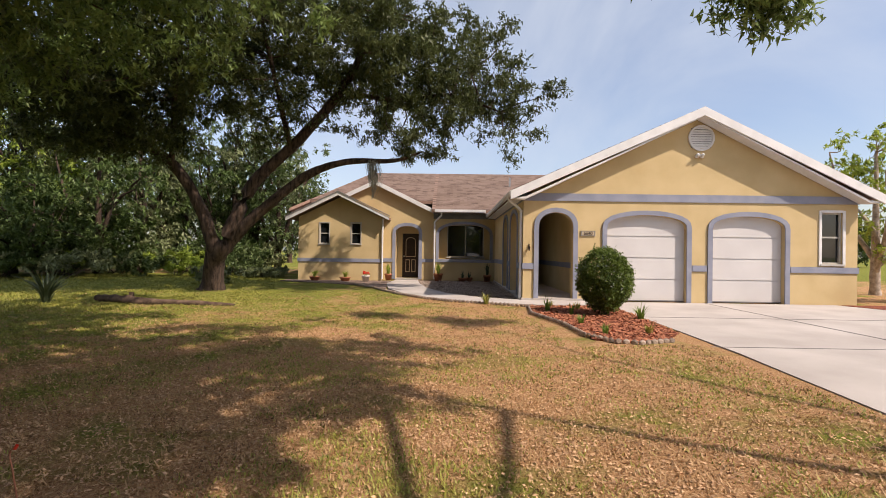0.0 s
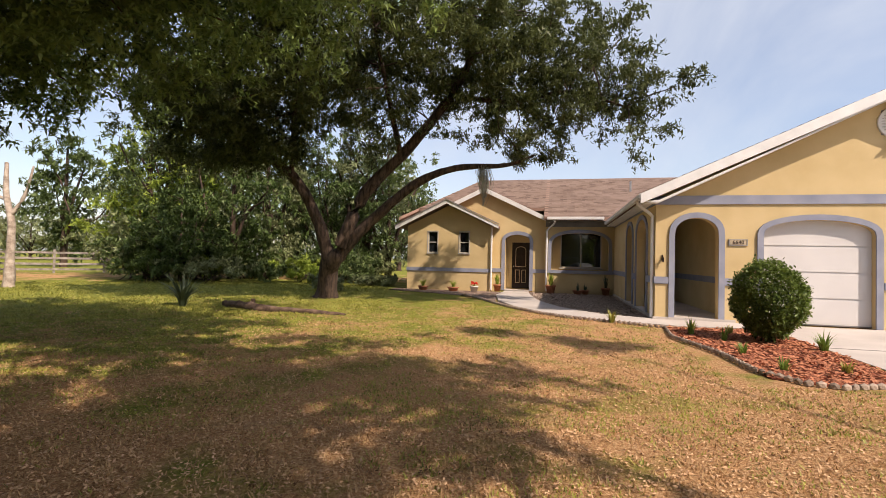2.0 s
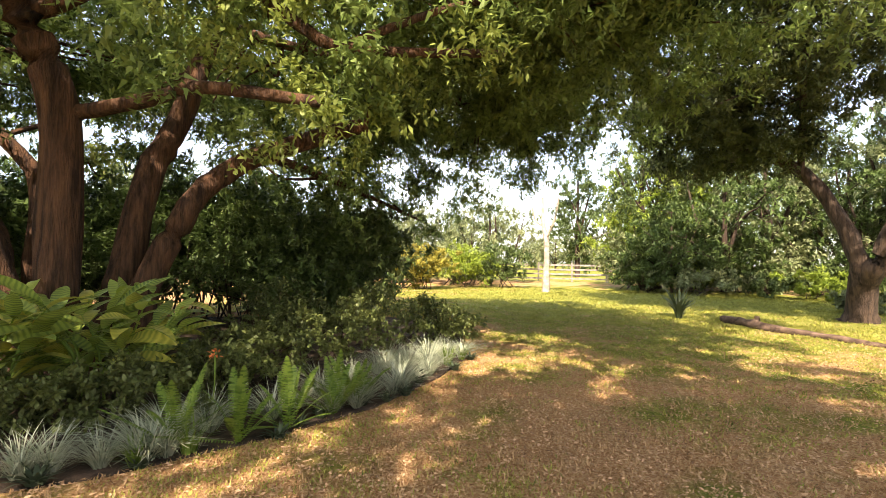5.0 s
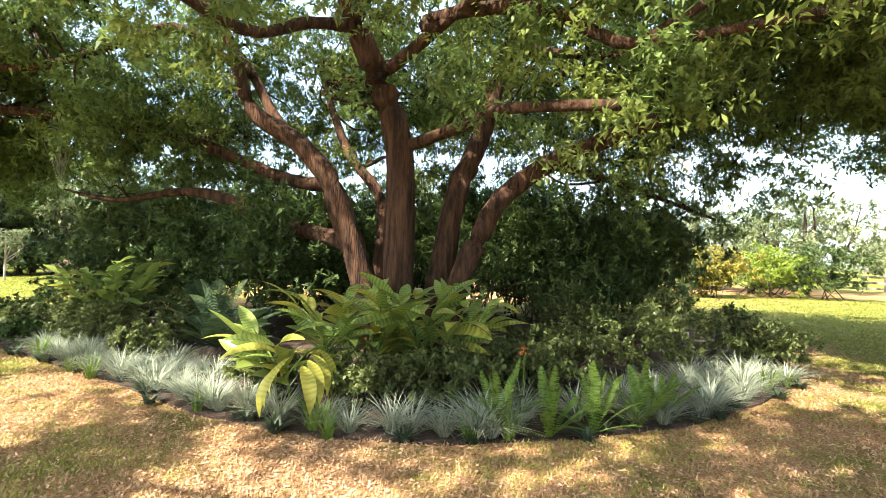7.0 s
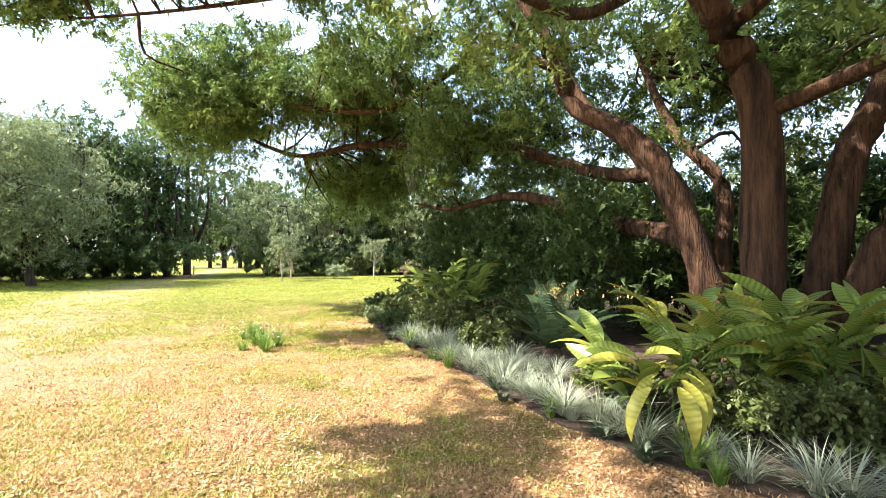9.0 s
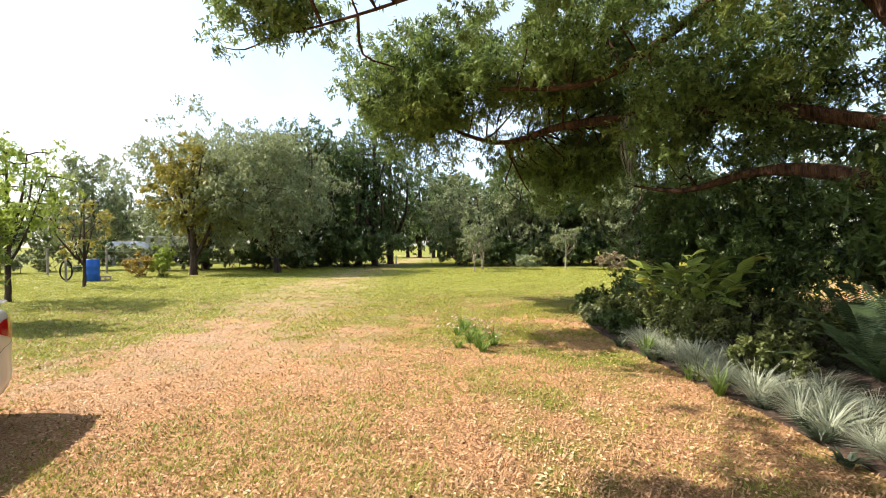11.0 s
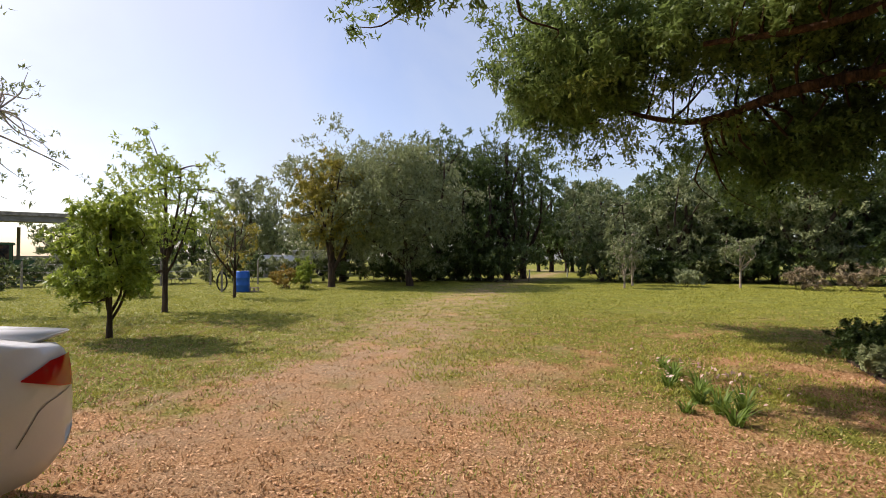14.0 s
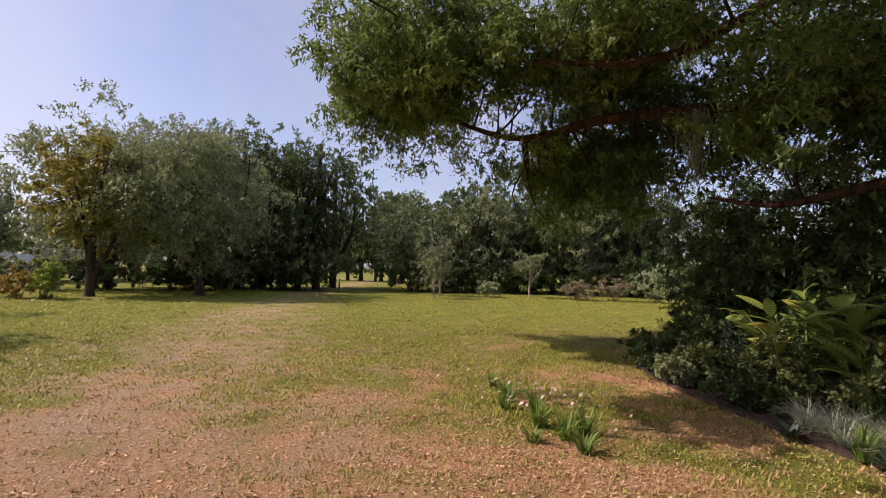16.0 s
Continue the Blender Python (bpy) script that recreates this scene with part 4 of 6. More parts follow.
joined(OAK_LIMBS, 5)
cen = np.concatenate([
    ring_of(OAK_LIMBS[5:], 210, 0.75, (-0.25, 1.1), 2.6),
    crown_centres((-5.0, 2.4, 6.6), (5.6, 7.6, 3.2), 470, 0.4, floor=4.6),
    crown_centres((-7.5, 7.2, 3.6), (3.0, 3.4, 2.2), 90, 0.3, floor=2.0),
    crown_centres((-6.2, -6.0, 5.2), (3.0, 3.4, 2.1), 230, 0.1, floor=4.6),
    crown_centres((-7.6, -2.2, 5.6), (2.4, 3.8, 2.0), 85, 0.1, floor=3.4),
    crown_centres((-3.4, 6.8, 4.7), (2.6, 2.8, 1.5), 90, 0.2, floor=3.2),
    # this set and the next hang unseen overhead, added to shade trunks and ginger
    crown_centres((-0.8, 0.0, 6.4), (2.5, 2.2, 0.8), 130, 0.0),
    crown_centres((2.4, -0.9, 6.8), (3.2, 2.2, 0.6), 100, 0.0),
    crown_centres((-6.8, -3.2, 3.9), (2.2, 2.1, 1.4), 90, 0.0, floor=2.8),
    # three more overhead sets, mostly out of view, added to shade bed end and lawn
    crown_centres((-2.2, -4.2, 6.3), (2.4, 2.6, 0.9), 130, 0.0),
    crown_centres((0.2, 7.4, 6.2), (2.8, 2.6, 0.9), 95, 0.0),
    crown_centres((-0.9, -5.3, 6.5), (2.6, 2.2, 0.7), 120, 0.0),
    crown_centres((-6.2, 10.4, 4.4), (2.6, 2.4, 1.7), 130, 0.0, floor=2.9),
    crown_centres((-3.6, 8.6, 5.2), (2.4, 2.2, 1.3), 70, 0.0, floor=3.6),
    crown_centres((-8.6, 3.2, 5.2), (2.0, 5.0, 1.8), 110, 0.0, floor=3.6),
    crown_centres((-2.9, 9.0, 5.3), (4.6, 3.6, 2.0), 420, 0.0, floor=3.6),
    crown_centres((0.6, 11.2, 6.9), (2.2, 1.8, 0.7), 40, 0.0),
    crown_centres((-4.5, -9.6, 5.0), (2.0, 2.4, 1.6), 150, 0.1, floor=3.4),
    crown_centres((-0.3, -7.4, 5.5), (1.9, 1.0, 0.5), 32, 0.0),
    crown_centres((-9.0, 2.2, 4.8), (1.8, 6.6, 2.2), 260, 0.0, floor=2.9),
    crown_centres((-9.2, -3.4, 4.2), (2.2, 3.2, 2.2), 170, 0.0, floor=2.2),
    crown_centres((-8.2, -6.4, 4.0), (2.2, 2.2, 1.9), 150, 0.0, floor=2.4),
    crown_centres((-7.0, 7.6, 4.6), (2.6, 3.0, 1.9), 200, 0.0, floor=2.4),
    crown_centres((-4.2, -8.6, 5.2), (2.3, 1.7, 1.7), 170, 0.0, floor=4.1),
    crown_centres((-8.4, -8.2, 3.6), (2.4, 1.8, 1.4), 170, 0.0, floor=2.2),
])
def clear_of(centres, limbs, gap, thick):
    """Clump centres that keep off the thick, bare stretches of the limbs."""
    pts = np.array([np.array(a[:3]) * (1 - u) + np.array(b[:3]) * u for limb in limbs for a, b in zip(limb, limb[1:]) if b[3] > thick for u in np.linspace(0, 1, 6)])
    far = np.array([np.linalg.norm(pts - c, axis=1).min() for c in centres])
    return centres[far > gap]


cen = clear_of(cen, OAK_LIMBS, 0.62, 0.075)
oak = tree("spreading_oak", "large many-stemmed oak with reddish bark spreading over a planted bed", (-4.9, 2.3, g0), OAK_LIMBS, cen, 195, 0.30, 0.106, M_OAK, M_BARKRED, 0.42, 0.35, 420)
# low clumps that wear the sunlit copy of the leaf colour
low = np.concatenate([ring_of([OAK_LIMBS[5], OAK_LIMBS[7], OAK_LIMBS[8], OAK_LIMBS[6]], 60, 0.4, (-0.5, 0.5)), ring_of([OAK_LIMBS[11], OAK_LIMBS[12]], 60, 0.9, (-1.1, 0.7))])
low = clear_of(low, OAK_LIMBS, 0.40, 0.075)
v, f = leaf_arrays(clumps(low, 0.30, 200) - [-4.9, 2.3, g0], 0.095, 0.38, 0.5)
tagged(child("lower_foliage", arrays_mesh("lower_foliage", v, f, M_OAKY), oak, "lower oak leaves with sunlight put into their yellow-green colour"), kind="stuff")


def moss(parent, spots, o):
    """Hanging strands of moss under the limbs."""
    paths = []
    for x, y, z, L in spots:
        for _ in range(90):
            a, b = rng.standard_normal(2) * 0.085
            l = L * (0.3 + 0.75 * rng.random())
            w = rng.standard_normal(2) * 0.08
            paths.append([(x - o[0] + a, y - o[1] + b, z - o[2], 0.0025), (x - o[0] + a + w[0], y - o[1] + b + w[1], z - o[2] - l / 2, 0.008), (x - o[0] + a * 0.4, y - o[1] + b * 0.4, z - o[2] - l, 0.002)])
    tagged(child("moss", arrays_mesh("moss", *tube(paths, 3, 0.4, 3), M_MOSS, True), parent, "grey hanging moss"), kind="stuff")


moss(oak, [(-6.9, -4.85, 3.97, 1.2)], (-4.9, 2.3, g0))

# the two-stemmed oak before the house
gO = gz(-2.8, 18.9)
O_LIMBS = [
    [(-2.87, 18.9, gO - 0.1, 0.52), (-2.82, 18.85, gO + 0.15, 0.36), (-2.75, 18.7, 0.7, 0.31), (-2.6, 18.5, 1.35, 0.32)],
    [(-2.6, 18.55, 1.0, 0.24), (-2.75, 18.4, 1.6, 0.21), (-3.04, 18.25, 2.53, 0.18), (-3.73, 17.98, 3.79, 0.16), (-4.86, 17.45, 4.57, 0.12), (-6.08, 16.76, 5.39, 0.07), (-7.6, 16.2, 5.9, 0.03)],
    [(-2.6, 18.5, 1.0, 0.27), (-2.22, 18.32, 1.6, 0.23), (-1.47, 18.34, 3.32, 0.19), (-0.27, 18.21, 4.53, 0.17), (1.23, 18.03, 6.27, 0.13), (2.04, 17.69, 7.81, 0.09), (2.5, 17.3, 9.6, 0.04)],
    [(-2.4, 18.5, 1.2, 0.24), (-1.9, 18.4, 1.8, 0.2), (-0.91, 18.27, 2.72, 0.17), (0.3, 18.11, 3.65, 0.14), (1.5, 17.85, 4.05, 0.10), (3.0, 17.51, 4.07, 0.06), (3.8, 17.2, 4.3, 0.03)],
    [(1.4, 18.2, 6.4, 0.09), (3.13, 18.1, 6.16, 0.075), (4.82, 17.78, 6.32, 0.055), (6.3, 17.18, 5.67, 0.03)],
    [(-3.8, 18.0, 3.8, 0.09), (-3.4, 17.2, 5.6, 0.07), (-2.9, 16.2, 7.6, 0.05), (-2.6, 15.2, 9.2, 0.03)],
    [(-0.3, 18.2, 4.5, 0.09), (-0.6, 17.2, 6.4, 0.07), (-0.9, 15.8, 8.6, 0.04)],
    [(-4.6, 17.6, 4.4, 0.07), (-6.4, 18.4, 4.6, 0.05), (-8.4, 18.6, 4.2, 0.03)],
]
oc = np.concatenate([
    crown_centres((-2.6, 17.4, 8.2), (6.8, 5.5, 3.8), 620, 0.3, floor=4.4),
    crown_centres((3.6, 17.6, 7.0), (4.2, 3.2, 3.2), 150, 0.3, floor=4.3),
    ring_of(O_LIMBS[1:], 190, 0.8, (-0.2, 1.1), 4.2),
    crown_centres((-5.6, 17.0, 5.4), (3.4, 2.6, 1.9), 170, 0.2, floor=3.7),
])
front_oak = tree("live_oak", "leaning two-stemmed live oak with dark bark and fine leaves", (-2.87, 18.9, gO), O_LIMBS, oc, 260, 0.34, 0.12, M_OAKFRONT, M_BARK, 0.42, 0.35, 240)
moss(front_oak, [(2.35, 17.66, 4.08, 1.2), (-5.2, 17.2, 4.5, 0.7)], (-2.87, 18.9, gO))

# the oak beside the driveway, of which only the outer leaves hang into view
gN = gz(13, -1)
N_LIMBS = [
    [(13.2, -1.0, gN - 0.1, 0.5), (13.2, -1.0, 1.0, 0.36), (13.0, -0.8, 2.8, 0.33), (12.8, -0.4, 5.5, 0.2), (12.5, 0.0, 8.5, 0.06)],
    [(13.0, -0.8, 2.6, 0.2), (11.4, 1.4, 4.8, 0.055), (10.0, 4.4, 5.8, 0.024), (8.9, 7.2, 5.5, 0.016), (8.2, 8.6, 5.0, 0.01)],
    [(13.0, -0.8, 3.0, 0.2), (10.6, 1.0, 5.8, 0.055), (8.0, 2.8, 6.4, 0.028), (5.6, 4.0, 6.3, 0.014)],
    [(13.0, -0.8, 2.8, 0.18), (14.6, 1.0, 4.6, 0.12), (15.4, 3.0, 5.6, 0.05)],
]
# the wide clumps above the lawn are unseen, added to cast shade on it
nc = np.concatenate([crown_centres((5.3, 4.4, 6.5), (4.2, 3.4, 0.7), 220, 0.0), crown_centres((2.4, 6.0, 6.7), (2.8, 2.4, 0.6), 45, 0.0), crown_centres((4.6, 1.7, 6.7), (2.9, 2.2, 0.7), 200, 0.0), crown_centres((8.1, 8.5, 4.9), (0.9, 0.6, 0.55), 22, 0.1), crown_centres((6.6, 8.9, 5.6), (0.9, 0.5, 0.3), 9, 0.1), crown_centres((13.6, -1.6, 7.2), (2.6, 2.6, 2.2), 60, 0.3), crown_centres((3.4, -3.6, 6.2), (1.6, 1.6, 0.6), 26, 0.1)])
tree("live_oak", "live oak beside the driveway with hanging leafy branches and an unseen crown added to shade the lawn", (13.2, -1.0, gN), N_LIMBS, nc, 170, 0.30, 0.12, M_OAK, M_BARK, 0.42, 0.5, 90)

# woods and single trees
EYE = (2.0, 2.0)


def toward(turn, d):
    """A spot d metres off in a compass direction, turned left from +y."""
    return EYE[0] - d * math.sin(radians(turn)), EYE[1] + d * math.cos(radians(turn))


def wood(turns, d0, d1, tall, leafs, n, per=70, size=0.24, wide=(5, 8), label="tall leafy woodland tree in the tree line"):
    for k in range(n):
        a = turns[0] + (turns[1] - turns[0]) * (k + 0.2 + 0.6 * rng.random()) / n
        x, y = toward(a, d0 + (d1 - d0) * rng.random())
        h = tall[0] + (tall[1] - tall[0]) * rng.random()
        round_tree("woodland_tree", label, x, y, h, wide[0] + (wide[1] - wide[0]) * rng.random(), leafs[k % len(leafs)], M_BARK, n=110, per=per, size=size, low=0.03, group="tree line", twig=22, radius=0.55)
        if d1 < 47:
            sx, sy = toward(a + 2 * rng.random(), d0 - 1.5 + 2 * rng.random())
            shrub("undergrowth_shrub", "dense green undergrowth at the foot of the tree line", sx, sy, 1.6 + 1.6 * rng.random(), 4.5, leafs[(k + 1) % len(leafs)], n=60, per=60, size=0.22, group="undergrowth")


# behind the front oak and the lawn
wood((9, 31), 30, 37, (8, 11.5), [M_WOOD, M_GREYLEAF, M_DARKLEAF, M_WOOD], 8)
wood((29, 37), 29, 33, (8.0, 10.0), [M_GREYLEAF, M_LIME, M_WOOD], 3)
wood((49, 76), 30, 40, (5.0, 8), [M_GREYLEAF, M_WOOD], 6)
wood((78, 112), 34, 44, (7, 10), [M_WOOD, M_DARKLEAF, M_GREYLEAF], 7)
wood((8, 46), 46, 60, (9, 13), [M_WOOD, M_GREYLEAF], 7, size=0.36)
# across the field
wood((114, 147), 36, 43, (6.5, 9), [M_WOOD, M_GREYLEAF, M_WOOD, M_DARKLEAF], 14)
wood((145, 154), 56, 62, (9, 12), [M_DARKLEAF, M_WOOD], 5)
wood((152, 167), 35, 40, (10, 13), [M_DARKLEAF, M_WOOD, M_DARKLEAF], 8)
wood((118, 150), 48, 60, (9, 11), [M_DARKLEAF, M_WOOD], 9, size=0.34)
wood((168, 178), 48, 56, (8.5, 11), [M_GREYLEAF, M_WOOD], 4, size=0.3)
wood((178, 200), 90, 110, (8, 10), [M_GREYLEAF, M_WOOD], 7, size=0.5, wide=(10, 14))
wood((40, 49), 85, 100, (5, 7), [M_GREYLEAF], 4, size=0.4, wide=(9, 12))
wood((-50, 8), 75, 95, (7, 9.5), [M_WOOD, M_GREYLEAF], 9, size=0.45, wide=(9, 13))

round_tree("live_oak", "broad grey-green oak with drooping fine foliage at the field", -5.05, -26.4, 8.8, 8.6, M_GREYLEAF, M_BARK, n=300, per=150, size=0.17, low=0.01, lean=(0.6, 0), twig=60)
round_tree("live_oak", "tall grey-green oak behind the yellowing tree", -2.2, -33.5, 10.5, 9.5, M_GREYLEAF, M_BARK, n=230, per=110, size=0.22, low=0.03)
round_tree("live_oak", "tall dark oak behind the field", -9.4, -34, 10, 7.5, M_WOOD, M_BARK, n=220, per=110, size=0.22, low=0.02)
round_tree("live_oak", "grey-green oak beyond the fence", 4.5, -47, 9.0, 9.0, M_GREYLEAF, M_BARK, n=180, per=90, size=0.28, low=0.04)
round_tree("yellowing_tree", "slender tree with yellowing leaves in the grass", -0.88, -26.87, 7.8, 4.0, M_YELLOW, M_BARK, n=190, per=90, size=0.17, low=0.14, twig=60)
round_tree("sapling", "young bushy tree with bright green leaves", 4.54, -11.08, 2.95, 1.75, M_LIME, M_BARK, n=190, per=80, size=0.10, low=0.11, radius=0.16)
round_tree("young_tree", "young tree with sparse green and orange leaves", 4.6, -15.6, 4.9, 3.3, M_LIME, M_BARK, n=120, per=60, size=0.11, low=0.30, radius=0.3, twig=45)
round_tree("young_tree", "slim tree with turning orange leaves", 3.3, -20.5, 3.6, 2.6, M_YELLOW, M_BARK, n=40, per=26, size=0.14, low=0.30, radius=0.26, twig=30)
round_tree("bare_tree", "tall thin-leaved tree at the field's edge", 12.4, -17.0, 8.5, 7.0, M_GREYLEAF, M_BARKPALE, n=130, per=26, size=0.13, low=0.28, twig=120, lean=(-1.6, 0.5), radius=0.45)
round_tree("small_tree", "small pale-leaved tree in the field", -14.65, -20.54, 2.9, 1.7, M_GREYLEAF, M_BARKPALE, n=50, per=60, size=0.12, low=0.22, radius=0.17)
round_tree("small_tree", "slim grey-green tree at the wood's edge", -16.6, -22.3, 3.5, 1.9, M_GREYLEAF, M_BARKPALE, n=50, per=60, size=0.13, low=0.15, radius=0.2)
round_tree("small_tree", "flat-topped pale green tree on thin stems", -20.5, -19.0, 2.9, 2.0, M_GREYLEAF, M_BARKPALE, n=40, per=60, size=0.13, low=0.38, radius=0.22)
round_tree("small_tree", "small green tree by the track", -13.43, -31.85, 2.2, 1.5, M_WOOD, M_BARKPALE, n=36, per=50, size=0.13, low=0.25, radius=0.17)
round_tree("small_tree", "bright green tree behind the lawn", *toward(36.5, 31), 5.4, 4.4, M_LIME, M_BARKPALE, n=90, per=80, size=0.19, low=0.08)
round_tree("garden_tree", "light green tree beside the garage", 20.2, 17.6, 6.4, 4.4, M_LIME, M_BARKPALE, n=90, per=70, size=0.16, low=0.2)
round_tree("garden_tree", "small dark green tree beside the garage", 19.2, 14.2, 3.6, 2.4, M_WOOD, M_BARKPALE, n=60, per=70, size=0.13, low=0.12)
round_tree("dark_tree", "dark magnolia-like tree with glossy leaves", *toward(32, 27), 5.0, 4.6, M_DARKLEAF, M_BARK, n=100, per=75, size=0.2, low=0.03)


def dead_tree(x, y):
    """The pale bare trunk that stands alone on the lawn's far side."""
    g = gz(x, y)
    root = tagged(new("dead_tree"), "pale dead tree trunk with bare forked limbs", "tree")
    root.location = (x, y, g)
    child("trunk", arrays_mesh("trunk", *tube([[(0, 0, -0.1, 0.2), (0.02, 0, 1.2, 0.14), (-0.05, 0.05, 2.4, 0.12), (-0.35, 0.1, 3.4, 0.1), (-0.5, 0.2, 4.6, 0.06)]], 10), M_BARKPALE, True), root)
    for limb in ([(-0.1, 0.05, 2.6, 0.08), (0.3, 0.2, 3.4, 0.06), (0.5, 0.3, 4.5, 0.03)], [(-0.3, 0.1, 3.2, 0.07), (-0.9, 0.1, 3.5, 0.05), (-1.1, 0.0, 4.3, 0.02)]):
        child("limb", arrays_mesh("limb", *tube([limb], 7), M_BARKPALE, True), root)
    cs = np.array([(0.7, 0.3, 3.6), (0.9, 0.3, 3.1), (0.6, 0.2, 2.7), (1.0, 0.1, 3.9)]) + rng.standard_normal((4, 3)) * 0.1
    v, f = leaf_arrays(clumps(cs, 0.25, 130), 0.15)
    tagged(child("vine_leaves", arrays_mesh("vine_leaves", v, f, M_WOOD), root), kind="stuff")


dead_tree(-14.85, 19.02)

# hedges and shrubs round the lawn
for turn, d, tall, wide, leaf, label in (
    (50, 27, 2.6, 4.0, M_WOOD, "broad green hedge shrub along the lawn"), (54, 26, 2.4, 3.8, M_LIME, "light green shrub along the lawn"), (58.5, 24, 2.5, 3.4, M_YELLOW, "yellowing shrub along the lawn"),
    (61, 24, 2.2, 3.6, M_SHRUB, "olive shrub along the lawn"), (66, 22, 2.6, 4.0, M_DARKLEAF, "dark shrub along the lawn"), (72, 21, 2.4, 4.0, M_DARKLEAF, "dark shrub along the lawn"),
    (79, 22, 2.6, 4.5, M_DARKLEAF, "dark shrub along the lawn"), (86, 22, 2.8, 4.5, M_WOOD, "green shrub along the lawn"), (94, 24, 3.0, 5.0, M_WOOD, "green shrub along the lawn"), (102, 26, 2.8, 5.0, M_WOOD, "green shrub along the lawn"), (108, 27, 2.6, 5.0, M_PALESHRUB, "pale shrub along the field"), (113, 28, 2.4, 4.0, M_GREYLEAF, "grey shrub along the field"),
    (29, 26, 1.3, 4.5, M_GREYLEAF, "low grey-green shrub under the trees"), (24, 27, 1.2, 4.0, M_WOOD, "low green shrub under the trees"), (19.5, 27, 1.3, 4.0, M_LIME, "low light green shrub under the trees"),
    (14, 27, 1.4, 3.5, M_WOOD, "low green shrub beside the house"), (34, 26.5, 1.5, 4.0, M_DARKLEAF, "dark shrub under the trees"), (35.5, 29, 2.2, 3.5, M_WOOD, "green shrub beside the gate"),
    (16.5, 20.5, 0.7, 1.6, M_GREYLEAF, "low shrub at the oak's foot"), (11.5, 24.5, 0.5, 3.0, M_GREYLEAF, "low grey groundcover beside the house"),
):
    x, y = toward(turn, d)
    shrub("garden_shrub", label, x, y, tall, wide, leaf, n=70, per=65, size=0.16, group="shrubs round the lawn")
for x, y, tall, wide, leaf, label in (
    (-21.5, -16.5, 1.1, 2.2, M_REED, "dry brown reeds at the wood's edge"), (-22.6, -15.0, 1.2, 2.4, M_REED, "dry brown reeds at the wood's edge"), (-23.5, -13.2, 2.0, 3.0, M_PALESHRUB, "pale shrub at the wood's edge"), (-18.4, -20.4, 1.0, 1.6, M_PALESHRUB, "pale low shrub at the wood's edge"),
    (12.1, -23.2, 1.4, 1.5, M_SHRUB, "round olive shrub near the fence"), (8.8, -23.6, 0.9, 1.1, M_LIME, "small green shrub near the fence"), (6.9, -22.0, 1.3, 1.2, M_LIME, "small green shrub near the fence"), (1.4, -26.4, 1.2, 2.2, M_GOLD, "straggly rust-brown shrub near the barrel"), (0.6, -25.4, 1.6, 1.2, M_LIME, "slim green shrub near the barrel"), (-24.5, -11.0, 2.4, 4.0, M_SHRUB, "olive shrub at the wood's edge"), (-22.5, -7.5, 2.4, 4.0, M_WOOD, "green shrub at the wood's edge"),
    (17.2, 12.5, 1.0, 1.5, M_SHRUB, "low shrub in the mulch beside the garage"), (18.2, 11.4, 0.6, 0.8, M_LIME, "small light green shrub in the mulch"), (19.4, 12.6, 1.3, 1.5, M_WOOD, "green shrub beside the garage"),
):
    shrub("garden_shrub", label, x, y, tall, wide, leaf, n=55, per=60, size=0.12, group="shrubs in the field")

for k in range(15):
    x, y = toward(158 + 3.1 * k, 34.5 + 3.5 * rng.random())
    shrub("garden_shrub", "rough green shrub along the field fence", x, y, 1.3 + 0.9 * rng.random(), 3.4, (M_SHRUB, M_GREYLEAF, M_WOOD)[k % 3], n=60, per=60, size=0.17, group="shrubs along the field fence")
clipped = shrub("clipped_shrub", "dense clipped round green shrub in the mulch bed", 7.55, 12.4, 1.2, 0.95, M_BOX, n=40, per=60, size=0.06, stems=9)
d = rng.standard_normal((17000, 3))
d /= np.linalg.norm(d, axis=1, keepdims=True)
lump = np.array([noise.noise(Vector(q * 2.6)) + 0.6 * noise.noise(Vector(q * 6.5)) for q in d])[:, None]
d *= (0.72 + 0.28 * rng.random((17000, 1)) ** 0.45) * (1 + 0.16 * lump) * (1 + 0.06 * (rng.random((17000, 1)) > 0.93)) * (1 + 0.10 * d[:, 2:])
v, f = leaf_arrays(d * [0.57, 0.57, 0.68] + [0, 0, 0.70], 0.055, 0.55, -0.2)
tagged(child("clipped_leaves", arrays_mesh("clipped_leaves", v, f, M_BOX), clipped), kind="stuff")


def fence(points, tall, rails, label, step=2.2):
    """A board fence: posts and level rails."""
    root = tagged(new("fence"), label, "fence")
    for (x0, y0), (x1, y1) in zip(points, points[1:]):
        L = math.hypot(x1 - x0, y1 - y0)
        a = math.atan2(y1 - y0, x1 - x0)
        n = max(1, round(L / step))
        for k in range(n + 1):
            x, y = x0 + (x1 - x0) * k / n, y0 + (y1 - y0) * k / n
            part("post", boxes((-0.06, 0.06, -0.06, 0.06, -0.1, tall + 0.1), bevel=0.01), M_FENCE, root).matrix_world = pose(x, y, gz(x, y), 0, 0, math.degrees(a))
        for r in range(rails):
            z = tall * (r + 0.7) / rails
            part("rail", boxes((0, L, -0.085, -0.062, z - 0.06, z + 0.06)), M_FENCE, root).matrix_world = pose(x0, y0, gz(x0, y0), 0, 0, math.degrees(a))


